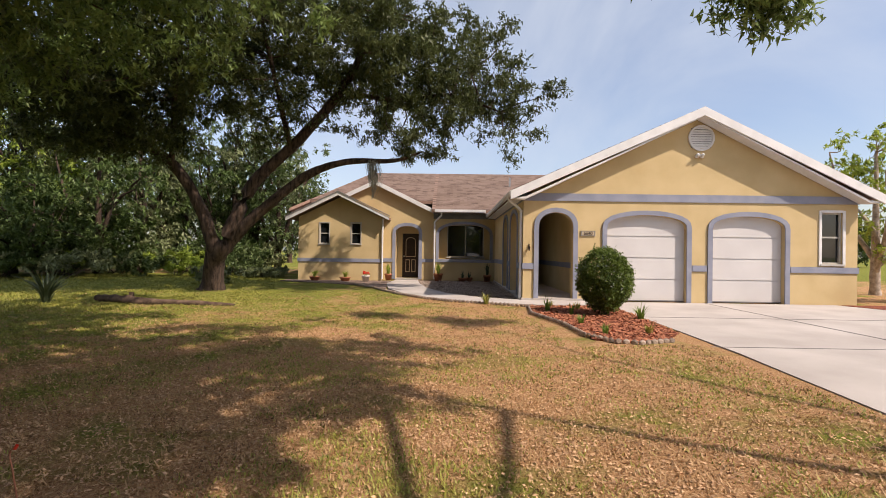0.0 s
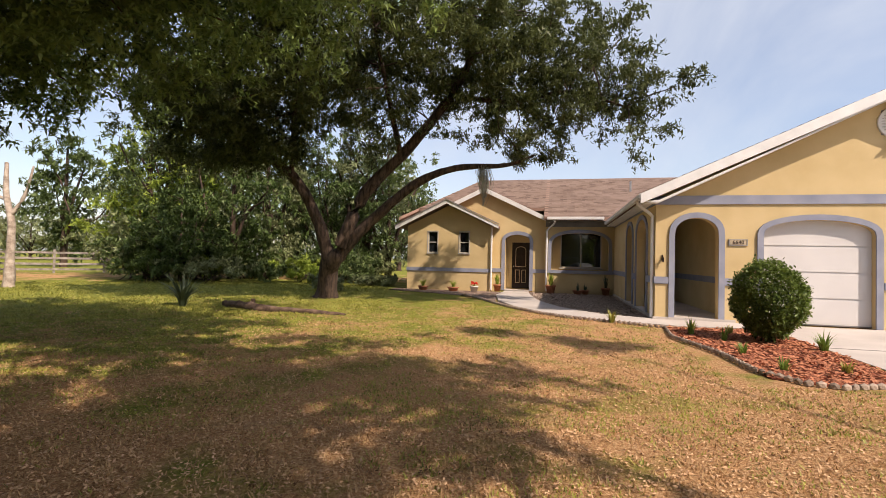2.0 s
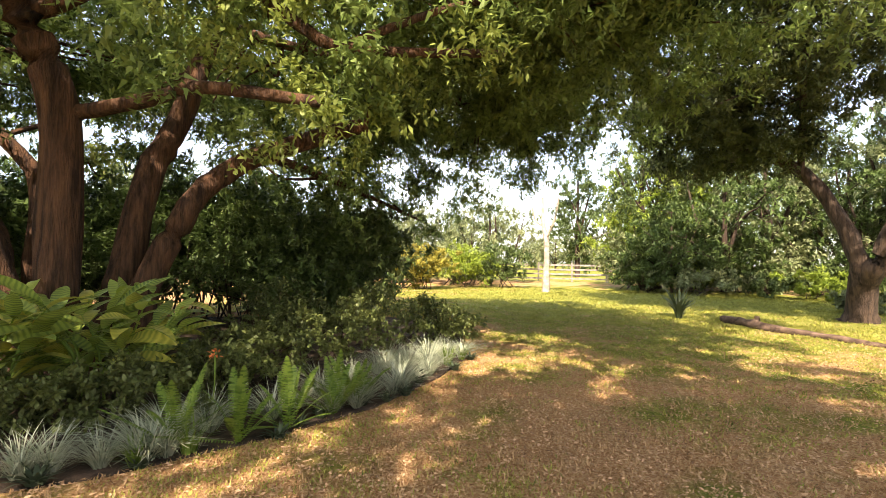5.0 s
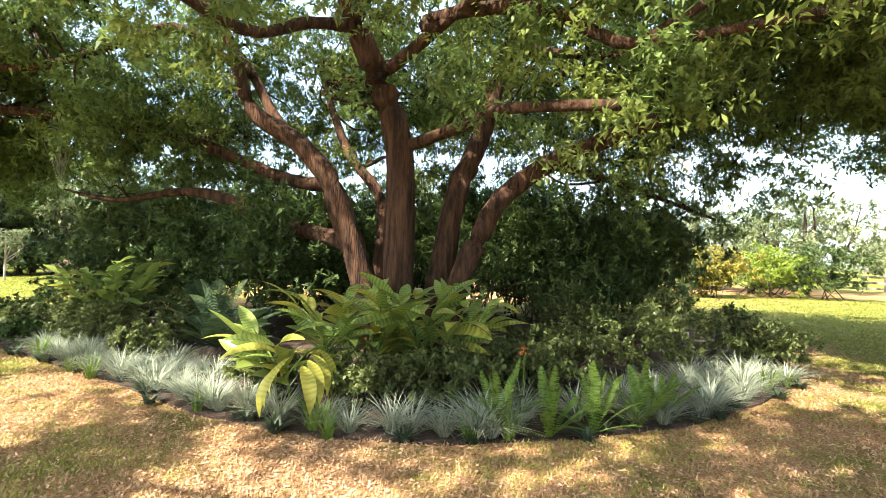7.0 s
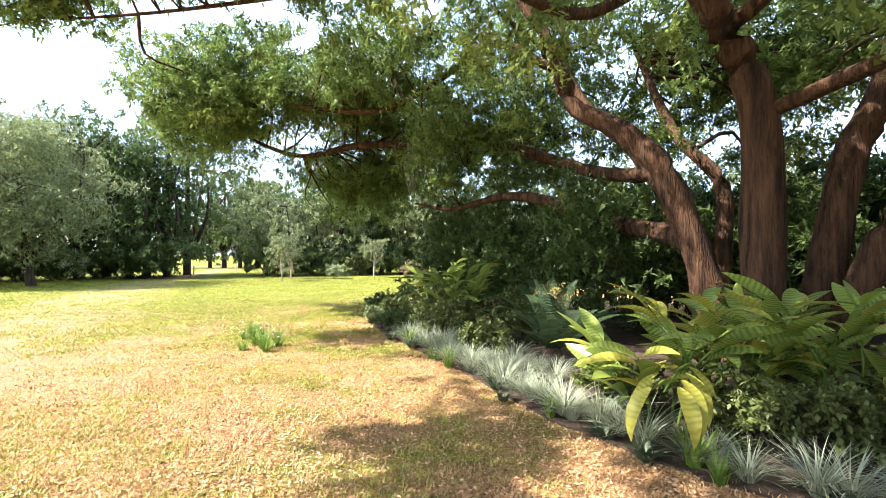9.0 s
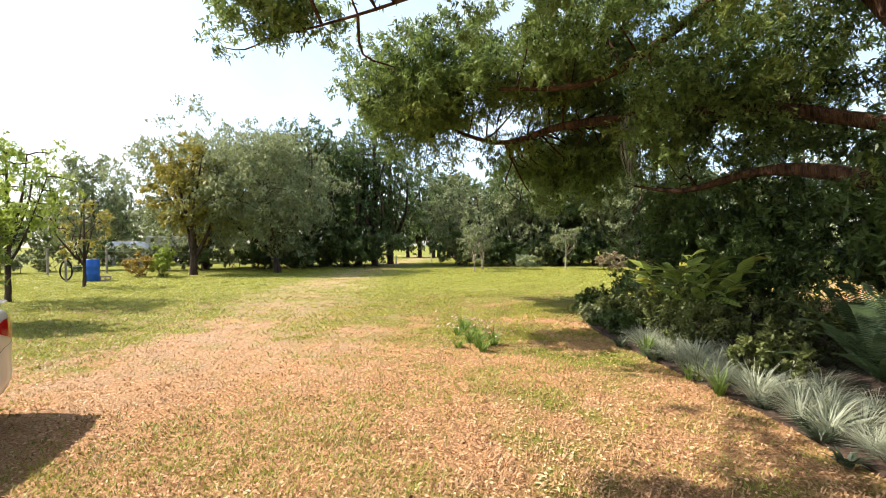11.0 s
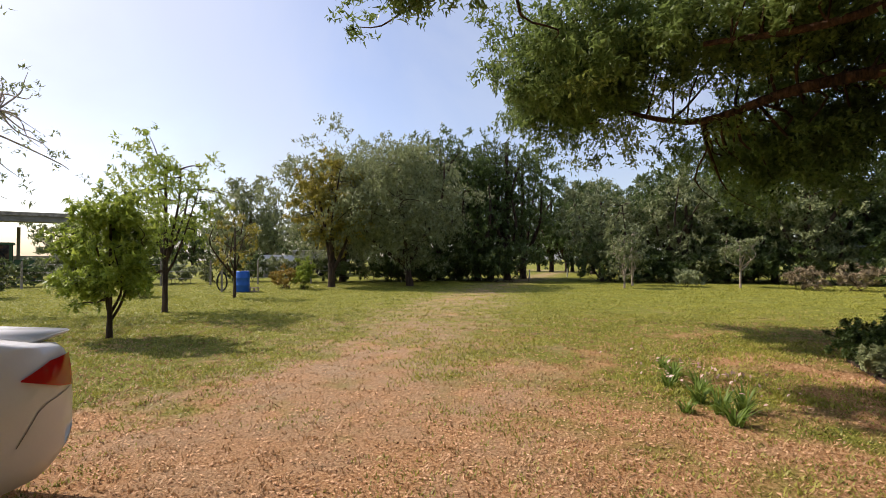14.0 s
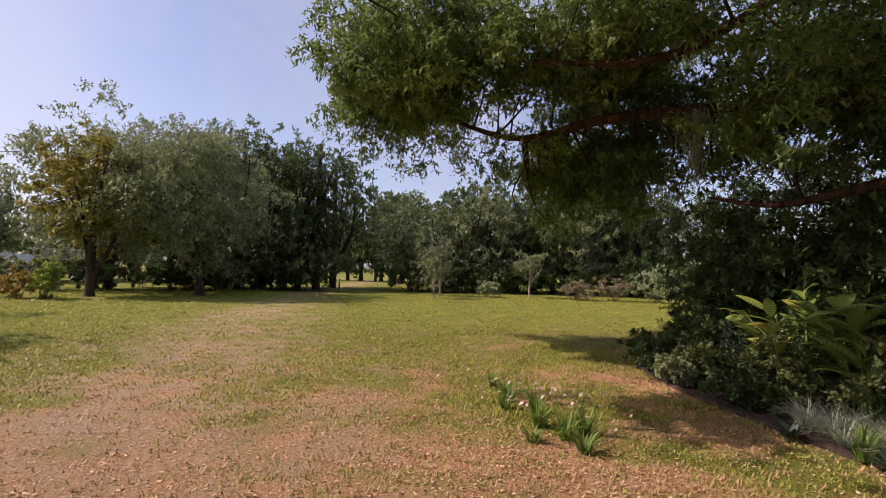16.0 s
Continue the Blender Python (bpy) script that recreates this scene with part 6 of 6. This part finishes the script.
for x, y, tall, wide, leaf, label in (
    (-3.5, 5.2, 1.0, 1.9, M_SHRUB, "rounded small-leaved shrub in the bed"), (-3.0, 4.2, 0.8, 1.5, M_SHRUB, "rounded small-leaved shrub in the bed"), (-4.3, 6.4, 1.05, 2.0, M_SHRUB, "rounded small-leaved shrub in the bed"), (-4.9, 5.0, 1.1, 1.9, M_SHRUB, "rounded small-leaved shrub in the bed"), (-4.0, 7.2, 0.8, 1.3, M_SHRUB, "low small-leaved shrub at the bed's end"),
    (-2.25, 3.1, 0.62, 1.2, M_SHRUB, "low small-leaved shrub under the ginger"), (-2.15, 2.35, 0.62, 1.1, M_SHRUB, "low small-leaved shrub under the ginger"), (-2.5, 3.8, 0.7, 1.0, M_SHRUB, "low small-leaved shrub in the bed"), (-2.5, 1.2, 0.5, 0.9, M_SHRUB, "low straggly shrub in the bed"),
    (-5.4, -3.2, 0.8, 1.3, M_SHRUB, "low olive shrub at the bed's end"), (-6.2, -3.0, 1.3, 1.6, M_DARKLEAF, "dark shrub at the bed's end"), (-6.9, -2.2, 1.8, 2.0, M_DARKLEAF, "tall dark shrub at the bed's end"), (-3.6, -0.9, 0.6, 0.9, M_SHRUB, "low straggly shrub in the bed"),
    (-4.5, -2.0, 0.95, 1.5, M_SHRUB, "olive small-leaved shrub in the bed"), (-5.0, -1.0, 0.9, 1.4, M_SHRUB, "olive small-leaved shrub in the bed"), (-6.5, -3.8, 0.9, 1.6, M_DARKBLADE, "low dark shrub at the bed's end"),
    (-6.6, -4.7, 0.9, 1.5, M_DARKLEAF, "low dark shrub at the bed's end"), (-5.6, -4.3, 0.6, 1.0, M_SHRUB, "low olive shrub at the bed's end"), (-4.75, -3.55, 0.45, 0.9, M_DARKLEAF, "low dark shrub edging the bed"), (-5.3, -4.4, 0.4, 0.9, M_GREYLEAF, "low grey-green shrub edging the bed"), (-6.0, -5.1, 0.5, 1.0, M_DARKLEAF, "low dark shrub edging the bed"), (-6.8, -5.5, 0.55, 1.1, M_SHRUB, "low olive shrub edging the bed"), (-7.6, -5.0, 1.1, 1.6, M_SHRUB, "olive shrub at the bed's end"),
):
    shrub("bed_shrub", label, x, y, tall, wide, leaf, n=70, per=75, size=0.055, group="shrubs in the bed")
for x, y, tall, wide, leaf, label in (
    (-6.1, -0.3, 2.9, 2.6, M_DARKLEAF, "tall dense green shrub behind the trunks"), (-7.6, 0.9, 2.6, 2.4, M_DARKLEAF, "tall dark shrub behind the trunks"), (-8.2, 2.8, 2.7, 2.6, M_DARKLEAF, "tall dark shrub behind the trunks"), (-8.2, 4.8, 2.6, 2.6, M_DARKLEAF, "tall dark shrub behind the trunks"), (-8.0, 6.7, 2.5, 2.6, M_DARKLEAF, "tall dark shrub behind the trunks"), (-6.9, 5.6, 1.5, 2.0, M_DARKLEAF, "dark shrub in the bed"), 
    (-7.6, -2.9, 2.6, 2.4, M_DARKLEAF, "dark shrub at the bed's end"), (-8.0, -4.2, 2.6, 2.4, M_DARKLEAF, "tall dark shrub at the bed's end"), (-9.2, -5.0, 3.0, 2.8, M_DARKLEAF, "tall dark shrub at the bed's end"), (-9.8, -3.2, 3.4, 2.8, M_DARKLEAF, "tall dark shrub at the bed's end"),
    (-10.2, 5.6, 3.6, 3.0, M_DARKLEAF, "tall dark shrub behind the bed"), (-10.4, 2.6, 3.6, 3.0, M_DARKLEAF, "tall dark shrub behind the bed"),
):
    shrub("screen_shrub", label, x, y, tall, wide, leaf, n=110, per=70, size=0.12, group="tall shrubs behind the oak")
for k in range(13):
    turn = 63 + 3.5 * k
    x, y = toward(turn, 11.2 + 1.6 * (k % 2) + 0.8 * rng.random())
    shrub("screen_shrub", "tall dark understorey shrub behind the oak", x, y, 2.8 + 1.1 * rng.random(), 2.8, (M_DARKLEAF if k % 3 else M_WOOD) if k < 6 else (M_OAK if k % 2 else M_DARKLEAF), n=110, per=80, size=0.13, group="tall shrubs behind the oak")
# orange blossom
M_ORANGE = leaf_mat("orange_petal", (0.5, 0.10, 0.03), (0.75, 0.24, 0.08), 0.3)
bloom = tagged(new("bromeliad_flower"), "single orange blossom on a stalk above the shrubs", "flower")
bloom.location = (-2.1, 3.72, GROUND)
child("stalk", arrays_mesh("stalk", *tube([[(0, 0, 0, 0.008), (0.02, 0, 0.58, 0.006)]], 5, 0), M_FERN, True), bloom)
v, f = leaf_arrays(np.repeat([[0.02, 0, 0.6]], 22, 0) + rng.standard_normal((22, 3)) * 0.02, 0.05, 0.5, -0.3)
tagged(child("petals", arrays_mesh("petals", v, f, M_ORANGE), bloom, "orange-red petals"), kind="stuff")

# iris-like weeds and young shoots in the open lawn
for x, y, s, n in ((-2.45, -4.25, 0.5, 30), (-2.3, -3.95, 0.42, 22), (-2.7, -4.2, 0.5, 30), (-2.55, -4.6, 0.45, 26), (-2.9, -4.9, 0.42, 22), (-2.95, -5.35, 0.46, 26), (-3.2, -5.6, 0.4, 18), (-3.4, -6.0, 0.38, 16), (-2.75, -5.2, 0.36, 16), (-2.2, -4.4, 0.3, 14)):
    strap_plant("iris_clump", "clump of green strap leaves in the lawn", x, y, n + 14, s * 0.85, 0.75, 0.022, M_FERN, 0.85, "iris", "iris clumps")
v, f = leaf_arrays(np.column_stack([-2.75 + 0.28 * rng.standard_normal(60), -4.8 + 0.45 * rng.standard_normal(60), gz(-3, -4.9) + 0.18 + 0.2 * rng.random(60)]), 0.05, 0.6)
tagged(new("pale_blossoms", arrays_mesh("pale_blossoms", v, f, M_PINK)), "small faded pink blossoms on the iris clump", "flowers", kind="stuff")



# pots along the house front, in the house frame
def pot(a, b, r, h, plant, label, mat=None):
    root = tagged(new("potted_plant"), label, "potted plant", "pots along the house")
    root.matrix_world = HOUSE @ Matrix.Translation((a, b, -0.09))
    child("pot", arrays_mesh("pot", *lathe([(0, 0), (r * 0.7, 0), (r * 0.95, h * 0.8), (r * 1.08, h * 0.8), (r * 1.08, h), (r * 0.95, h), (r * 0.9, h * 0.85), (0, h * 0.85)], 20), mat or M_TERRA, True), root)
    n, L, sp, w, m, rise = plant
    v, f = blades(n, L, sp, w, rise)
    v[:, 2] += h * 0.85
    child("plant", arrays_mesh("plant", v, f, m), root)
    return root


SNAKE, ARCHING = (26, 0.75, 0.22, 0.05, M_LIME, 1.0), (90, 0.5, 0.65, 0.022, M_LIME, 0.9)
pot(-7.95, 7.45, 0.22, 0.17, ARCHING, "wide clay pot with arching yellow-green grass")
pot(-6.6, 7.4, 0.24, 0.17, ARCHING, "wide clay pot with arching yellow-green grass")
red = pot(-5.65, 7.1, 0.17, 0.26, (20, 0.2, 0.6, 0.04, M_FERN, 0.6), "pale pot of red flowers", M_WHITEPOT)
v, f = leaf_arrays(clumps(np.array([(0.1 * math.cos(k), 0.1 * math.sin(k), 0.38) for k in range(7)]), 0.05, 30), 0.05, 0.8)
tagged(child("flowers", arrays_mesh("flowers", v, f, M_RED), red, "red blossoms"), kind="stuff")
pot(-4.82, 8.2, 0.16, 0.3, SNAKE, "clay pot with upright snake plant")
pot(-2.55, 8.1, 0.2, 0.34, (40, 0.8, 0.3, 0.05, M_LIME, 1.0), "tall clay pot with large snake plant")
pot(-1.45, 8.15, 0.2, 0.16, (24, 0.45, 0.35, 0.03, M_DARKBLADE, 1.0), "low dark trough with spiky plant")
pot(-1.15, 8.15, 0.15, 0.18, (20, 0.4, 0.3, 0.03, M_DARKBLADE, 1.0), "low dark pot with spiky plant")
pot(-0.35, 8.1, 0.17, 0.3, (26, 0.75, 0.25, 0.045, M_DARKBLADE, 1.0), "clay pot with dark snake plant")
for a, b, n, L in ((-1.1, -1.1, 40, 0.45), (0.45, -1.5, 20, 0.3), (0.6, -3.0, 26, 0.35), (0.45, -4.3, 26, 0.32), (0.55, -5.4, 26, 0.28), (1.3, -5.3, 24, 0.3), (1.85, -3.6, 50, 0.5), (1.0, -2.0, 20, 0.3), (0.2, -2.4, 22, 0.5)):
    p = HOUSE @ Vector((a, b, 0))
    strap_plant("border_grass", "small green strappy plant in the mulch", p.x, p.y, n, L, 0.5, 0.022, M_FERN if n % 4 else M_GRASS, 0.9, "border plant", "plants in the mulch").location.z = -0.09

# white sedan, built with the rear axle at its origin, x forward
M_CARWHITE = material("white_car_paint", (0.72, 0.71, 0.69), (0.76, 0.75, 0.73), 2.0, 0.22, spec=0.6)
M_TAIL = glass_material("red_tail_lens", (0.42, 0.006, 0.008), 0.08)
M_ALLOY = material("bright_alloy", (0.55, 0.55, 0.55), (0.68, 0.68, 0.68), 4, 0.25, 0.9)
TOPX = [-1.02, -0.99, -0.9, -0.58, -0.05, 0.75, 1.7, 2.2, 2.8, 3.4, 3.62, 3.7]
TOPZ = [0.70, 0.96, 1.06, 1.10, 1.25, 1.44, 1.46, 1.36, 0.99, 0.84, 0.66, 0.5]


def car_half(x, z):
    """Half the body's width at a station and height."""
    w = 0.885
    w *= 1 - 0.30 * max(0, (-0.35 - x) / 0.7) ** 2.4 - 0.28 * max(0, (x - 2.7) / 1.0) ** 2.2
    w *= 1 - 0.10 * max(0, (0.45 - z) / 0.3) ** 2 - 0.05 * max(0, (z - 0.72) / 0.25) ** 1.5 * (z < 0.98)
    if z >= 0.98:
        w *= 0.945 - 0.22 * min(1, (z - 0.98) / 0.45)
    return w


def car_body():
    xs = np.r_[np.linspace(-1.02, -0.8, 8), np.linspace(-0.7, 3.5, 52), np.linspace(3.55, 3.7, 5)]
    V = []
    for x in xs:
        top = float(np.interp(x, TOPX, TOPZ))
        low = 0.22 + 0.22 * max(0, (-0.62 - x) / 0.4) ** 1.5 + 0.1 * max(0, (x - 3.3) / 0.4)
        zs = [low, low + 0.03, 0.36, 0.5, 0.64, 0.78, 0.9, 0.975, 1.06, 1.2, 1.35]
        zs = [min(max(z, low), top - 0.035) for z in zs]
        side = [(car_half(x, z) * (0.93 if i == 0 else 1), z) for i, z in enumerate(zs)]
        e = side[-1][0]
        ringp = [(0, low), (e * 0.5, low)] + side + [(e * 0.93, top - 0.012), (e * 0.6, top), (0, top + 0.012)]
        V += [(x, y, z) for y, z in ringp] + [(x, -y, z) for y, z in ringp[-2:0:-1]]
    k = len(V) // len(xs)
    i = np.arange(len(xs) - 1)[:, None] * k
    j = np.arange(k)[None]
    n = (j + 1) % k
    F = np.stack([i + j, i + n, i + k + n, i + k + j], -1).reshape(-1, 4)
    me = arrays_mesh("body", V, F, M_CARWHITE, True)
    bm = bmesh.new()
    bm.from_mesh(me)
    bmesh.ops.holes_fill(bm, edges=[e for e in bm.edges if len(e.link_faces) == 1], sides=0)
    bmesh.ops.recalc_face_normals(bm, faces=bm.faces)
    bm.to_mesh(me)
    bm.free()
    me.materials.append(M_BLACK)
    body = new("body", me)
    cut = bmesh.new()
    for x in (0.0, 2.70):
        for s in (-1, 1):
            bmesh.ops.create_cone(cut, cap_ends=True, segments=40, radius1=0.365, radius2=0.365, depth=0.6, matrix=Matrix.Translation((x, s * 0.85, 0.33)) @ Matrix.Rotation(radians(90), 4, "X"))
    cm = bpy.data.meshes.new("cutter")
    cut.to_mesh(cm)
    cut.free()
    cm.materials.append(M_CARWHITE)
    cm.materials.append(M_BLACK)
    cm.polygons.foreach_set("material_index", np.ones(len(cm.polygons), np.int32))
    cutter = new("cutter", cm)
    mod = body.modifiers.new("arches", "BOOLEAN")
    mod.object, mod.operation, mod.solver = cutter, "DIFFERENCE", "EXACT"
    bpy.context.view_layer.update()
    done = bpy.data.meshes.new_from_object(body.evaluated_get(bpy.context.evaluated_depsgraph_get()))
    body.modifiers.clear()
    body.data = done
    bpy.data.objects.remove(cutter)
    return body


def car_patch(name, xz, mat, parent, off=0.006, n=9, both=True, label=""):
    """A panel that hugs the body's side between a lower and an upper line of (x, z)."""
    lo, hi = np.array(xz[0]), np.array(xz[1])
    V, t = [], np.linspace(0, 1, n)
    for s in t:
        a = np.array([np.interp(s, np.linspace(0, 1, len(lo)), lo[:, k]) for k in (0, 1)])
        b = np.array([np.interp(s, np.linspace(0, 1, len(hi)), hi[:, k]) for k in (0, 1)])
        for u in np.linspace(0, 1, 6):
            x, z = a + (b - a) * u
            V.append((x, car_half(x, z) + off, z))
    i = (np.arange(n - 1)[:, None] * 6 + np.arange(5)[None]).ravel()
    F = np.stack([i, i + 6, i + 7, i + 1], 1)
    for s in (1, -1) if both else (1,):
        child(name, arrays_mesh(name, [(x, s * y, z) for x, y, z in V], F, mat, True), parent, label)


sedan = tagged(new("sedan"), "white compact sedan with black alloy wheels parked on the grass", "car")
sedan.matrix_world = pose(3.70, -3.93, gz(3.5, -3.8), 0, 0, 62) @ Matrix.Scale(0.9, 4)
car_body().parent = sedan
car_patch("side_window", ([(-0.06, 0.99), (0.8, 0.985), (2.45, 0.985)], [(0.0, 1.03), (0.72, 1.34), (2.0, 1.33), (2.4, 1.05)]), M_DARKGLASS, sedan, 0.008, 16, label="dark tinted side window")
car_patch("tail_light", ([(-0.48, 0.885), (-0.78, 0.785), (-0.975, 0.745)], [(-0.48, 0.893), (-0.72, 0.965), (-0.965, 0.97)]), M_TAIL, sedan, 0.014, 9, label="red wraparound tail light")
for x0, x1, z0, z1 in ((-0.30, -0.10, 0.72, 0.725), (-0.30, -0.10, 0.90, 0.905), (-0.305, -0.30, 0.72, 0.905), (-0.10, -0.095, 0.72, 0.905)):
    car_patch("fuel_door_gap", ([(x0, z0), (x1, z0)], [(x0, z1), (x1, z1)]), M_BLACK, sedan, 0.003, 4, both=False)
for pts in ([(0.38, 0.36), (0.42, 0.55), (0.38, 0.75), (0.30, 0.98)], [(1.35, 0.3), (1.34, 0.98)]):
    car_patch("door_gap", ([(x, z) for x, z in pts], [(x + 0.008, z) for x, z in pts]), M_BLACK, sedan, 0.003, 12)
car_patch("door_handle", ([(0.48, 0.86), (0.68, 0.86)], [(0.48, 0.89), (0.68, 0.89)]), M_CARWHITE, sedan, 0.03, 5, label="white door handle")
car_patch("rear_bumper_seam", ([(-0.45, 0.50), (-0.62, 0.70), (-0.95, 0.74)], [(-0.445, 0.505), (-0.615, 0.706), (-0.95, 0.746)]), M_SOFFIT, sedan, 0.003, 8)
bm = bmesh.new()
box(bm, -1.05, -0.74, -0.64, 0.64, 1.055, 1.105)
for v in bm.verts:
    # the lip thins towards its trailing edge and rounds in at the sides
    if v.co.x < -0.9:
        v.co.z += 0.022 if v.co.z > 1.08 else 0.045
        v.co.y *= 0.93
bmesh.ops.bevel(bm, geom=list(bm.edges), offset=0.016, segments=3, affect="EDGES")
part("spoiler", bm, M_CARWHITE, sedan, "white boot-lid spoiler", True)
bm = bmesh.new()
rows = [(x, 0.60 - 0.07 * (x + 0.5), float(np.interp(x, TOPX, TOPZ)) + 0.03) for x in (-0.5, -0.3, -0.05, 0.2, 0.45, 0.62)]
lines = [[bm.verts.new((x, w * u, z - 0.016 * u * u)) for u in (-1, -0.5, 0, 0.5, 1)] for x, w, z in rows]
for a, b in zip(lines, lines[1:]):
    for k in range(4):
        bm.faces.new((a[k], b[k], b[k + 1], a[k + 1]))
part("rear_window", bm, M_DARKGLASS, sedan, "dark rear window")


def car_wheel(x, side):
    wh = child("wheel", arrays_mesh("tyre", *lathe([(0.215, -0.10), (0.28, -0.112), (0.312, -0.09), (0.318, -0.04), (0.318, 0.04), (0.312, 0.09), (0.28, 0.112), (0.215, 0.10)], 40), M_BLACK, True), sedan, "black tyre")
    wh.matrix_local = Matrix.Translation((x, side * 0.775, 0.318)) @ Matrix.Rotation(radians(-90 * side), 4, "X")
    child("barrel_rim", arrays_mesh("barrel_rim", *lathe([(0.0, 0.0), (0.19, 0.0), (0.205, 0.10), (0.218, 0.105), (0.222, 0.098)], 40), M_BLACK, True), wh)
    child("rim_lip", arrays_mesh("rim_lip", *lathe([(0.206, 0.100), (0.212, 0.109), (0.219, 0.108), (0.222, 0.099)], 40), M_ALLOY, True), wh)
    for k in range(10):
        a = 2 * math.pi * k / 10
        V = [(0.03, -0.012, 0.085), (0.03, 0.012, 0.085), (0.212, 0.02, 0.103), (0.212, -0.02, 0.103), (0.03, -0.012, 0.05), (0.03, 0.012, 0.05), (0.212, 0.02, 0.07), (0.212, -0.02, 0.07)]
        ob = child("spoke", arrays_mesh("spoke", V, [(0, 1, 2, 3), (0, 4, 5, 1), (1, 5, 6, 2), (3, 2, 6, 7), (0, 3, 7, 4)], M_ALLOY), wh)
        ob.matrix_local = Matrix.Rotation(a, 4, "Z")
    child("hub_cap", arrays_mesh("hub_cap", *lathe([(0, 0.095), (0.03, 0.093), (0.036, 0.07)], 14), M_ALLOY, True), wh)


for x in (0.0, 2.70):
    for s in (-1, 1):
        car_wheel(x, s)

# loose cover of the lawn: fallen leaves, dry blades, green tufts
def lawn_spots(n, r0, r1, turns=(-50, 205)):
    r = r0 + (r1 - r0) * rng.random(n) ** 1.3
    a = np.radians(turns[0] + (turns[1] - turns[0]) * rng.random(n))
    x, y = 2.1 - r * np.sin(a), 1.6 + r * np.cos(a)
    hx, hy = (x - 6.6) * 0.9914 - (y - 15.45) * 0.1305, (x - 6.6) * 0.1305 + (y - 15.45) * 0.9914
    paved = ((hx > 1.6) & (hx < 31) & (hy > -14.6)) | ((hx > -0.3) & (hy > -6.3)) | ((hy > -1.3 + 0.55 * np.maximum(-hx, 0) ** 1.4) & (hx < 0) & (hx > -9.5)) | ((hx > -9.5) & (hx < 10) & (hy > 7.0))
    bed = np.zeros(len(x), bool)
    for (x1, y1), (x2, y2) in zip(BED, BED[1:] + BED[:1]):
        cross = ((y1 > y) != (y2 > y)) & (x < (x2 - x1) * (y - y1) / (y2 - y1 + 1e-9) + x1)
        bed ^= cross
    keep = ~(paved | bed)
    return x[keep], y[keep]


def green_at(x, y):
    """How green the turf is, between 0 and 1."""
    p = np.array([noise.noise(Vector((a * 0.55, b * 0.55, 3.0))) + 0.6 * noise.noise(Vector((a * 1.6, b * 1.6, 7.0))) for a, b in zip(x, y)])
    far = np.clip((-7 - y) / 8, 0, 1) * 0.6 + np.clip((14 - np.hypot(x + 8, y - 20)) / 6, 0, 1) * 0.5
    return np.clip(0.5 + p * 1.2 + far, 0, 1)


x, y = lawn_spots(240000, 0.0, 19)
k = rng.random(len(x)) > np.maximum(0.55 * np.clip((-3.5 - y) / 5, 0, 1), 0.8 * green_at(x, y) ** 1.4)
x, y = x[k], y[k]
p = np.column_stack([x, y, height(x, y) + 0.012])
v, f = leaf_arrays(p, 0.030, 0.45, 0.0, 0.5, 0.8)
v[:, 2] = np.maximum(v[:, 2], np.repeat(p[:, 2], 4) - 0.008)
tagged(new("fallen_leaves", arrays_mesh("fallen_leaves", v, f, M_LITTER)), "brown and tan fallen leaves strewn on the lawn", "leaves", kind="stuff")


def lawn_blades(name, label, n, r0, r1, mat, length, green, tuft=5, turns=(-50, 205)):
    x, y = lawn_spots(n, r0, r1, turns)
    g = green_at(x, y)
    t = np.clip(-(y + 4) / 46, 0, 1)
    worn = np.exp(-(((x - 1.2 + 31.5 * t**1.35) / 1.9) ** 2)) * np.clip(-(y + 3) / 3, 0, 1)
    keep = rng.random(len(x)) * (1 + 2.2 * worn) < (g**1.5 if green else (1 - 0.6 * g))
    x, y = np.repeat(x[keep], tuft), np.repeat(y[keep], tuft)
    m = len(x)
    x, y = x + 0.035 * rng.standard_normal(m), y + 0.035 * rng.standard_normal(m)
    a = rng.random(m) * 2 * np.pi
    L = length * (0.5 + 0.8 * rng.random(m))
    lean = 0.3 + 0.8 * rng.random(m)
    z = height(x, y)
    w = 0.0035 + 0.0005 * np.hypot(x - 2, y - 2)
    sx, sy = -np.sin(a) * w, np.cos(a) * w
    tx, ty = x + np.cos(a) * L * lean, y + np.sin(a) * L * lean
    V = np.stack([np.stack([x - sx, y - sy, z], 1), np.stack([x + sx, y + sy, z], 1), np.stack([tx, ty, z + L * 0.75], 1)], 1).reshape(-1, 3)
    tagged(new(name, arrays_mesh(name, V, np.arange(3 * m).reshape(-1, 3), mat)), label, "grass", kind="stuff")


lawn_blades("green_grass", "short green grass growing in patches", 130000, 0.0, 17, M_GRASS, 0.034, True)
lawn_blades("dry_grass", "dry straw-coloured grass blades", 60000, 0.0, 15, M_DRY, 0.04, False)
lawn_blades("field_grass", "green field grass beyond the bed", 90000, 8, 34, M_FIELD, 0.05, True, 4, (100, 205))
lawn_blades("far_lawn_grass", "green grass on the far lawn", 30000, 13, 28, M_GRASS, 0.06, True, 4, (10, 80))
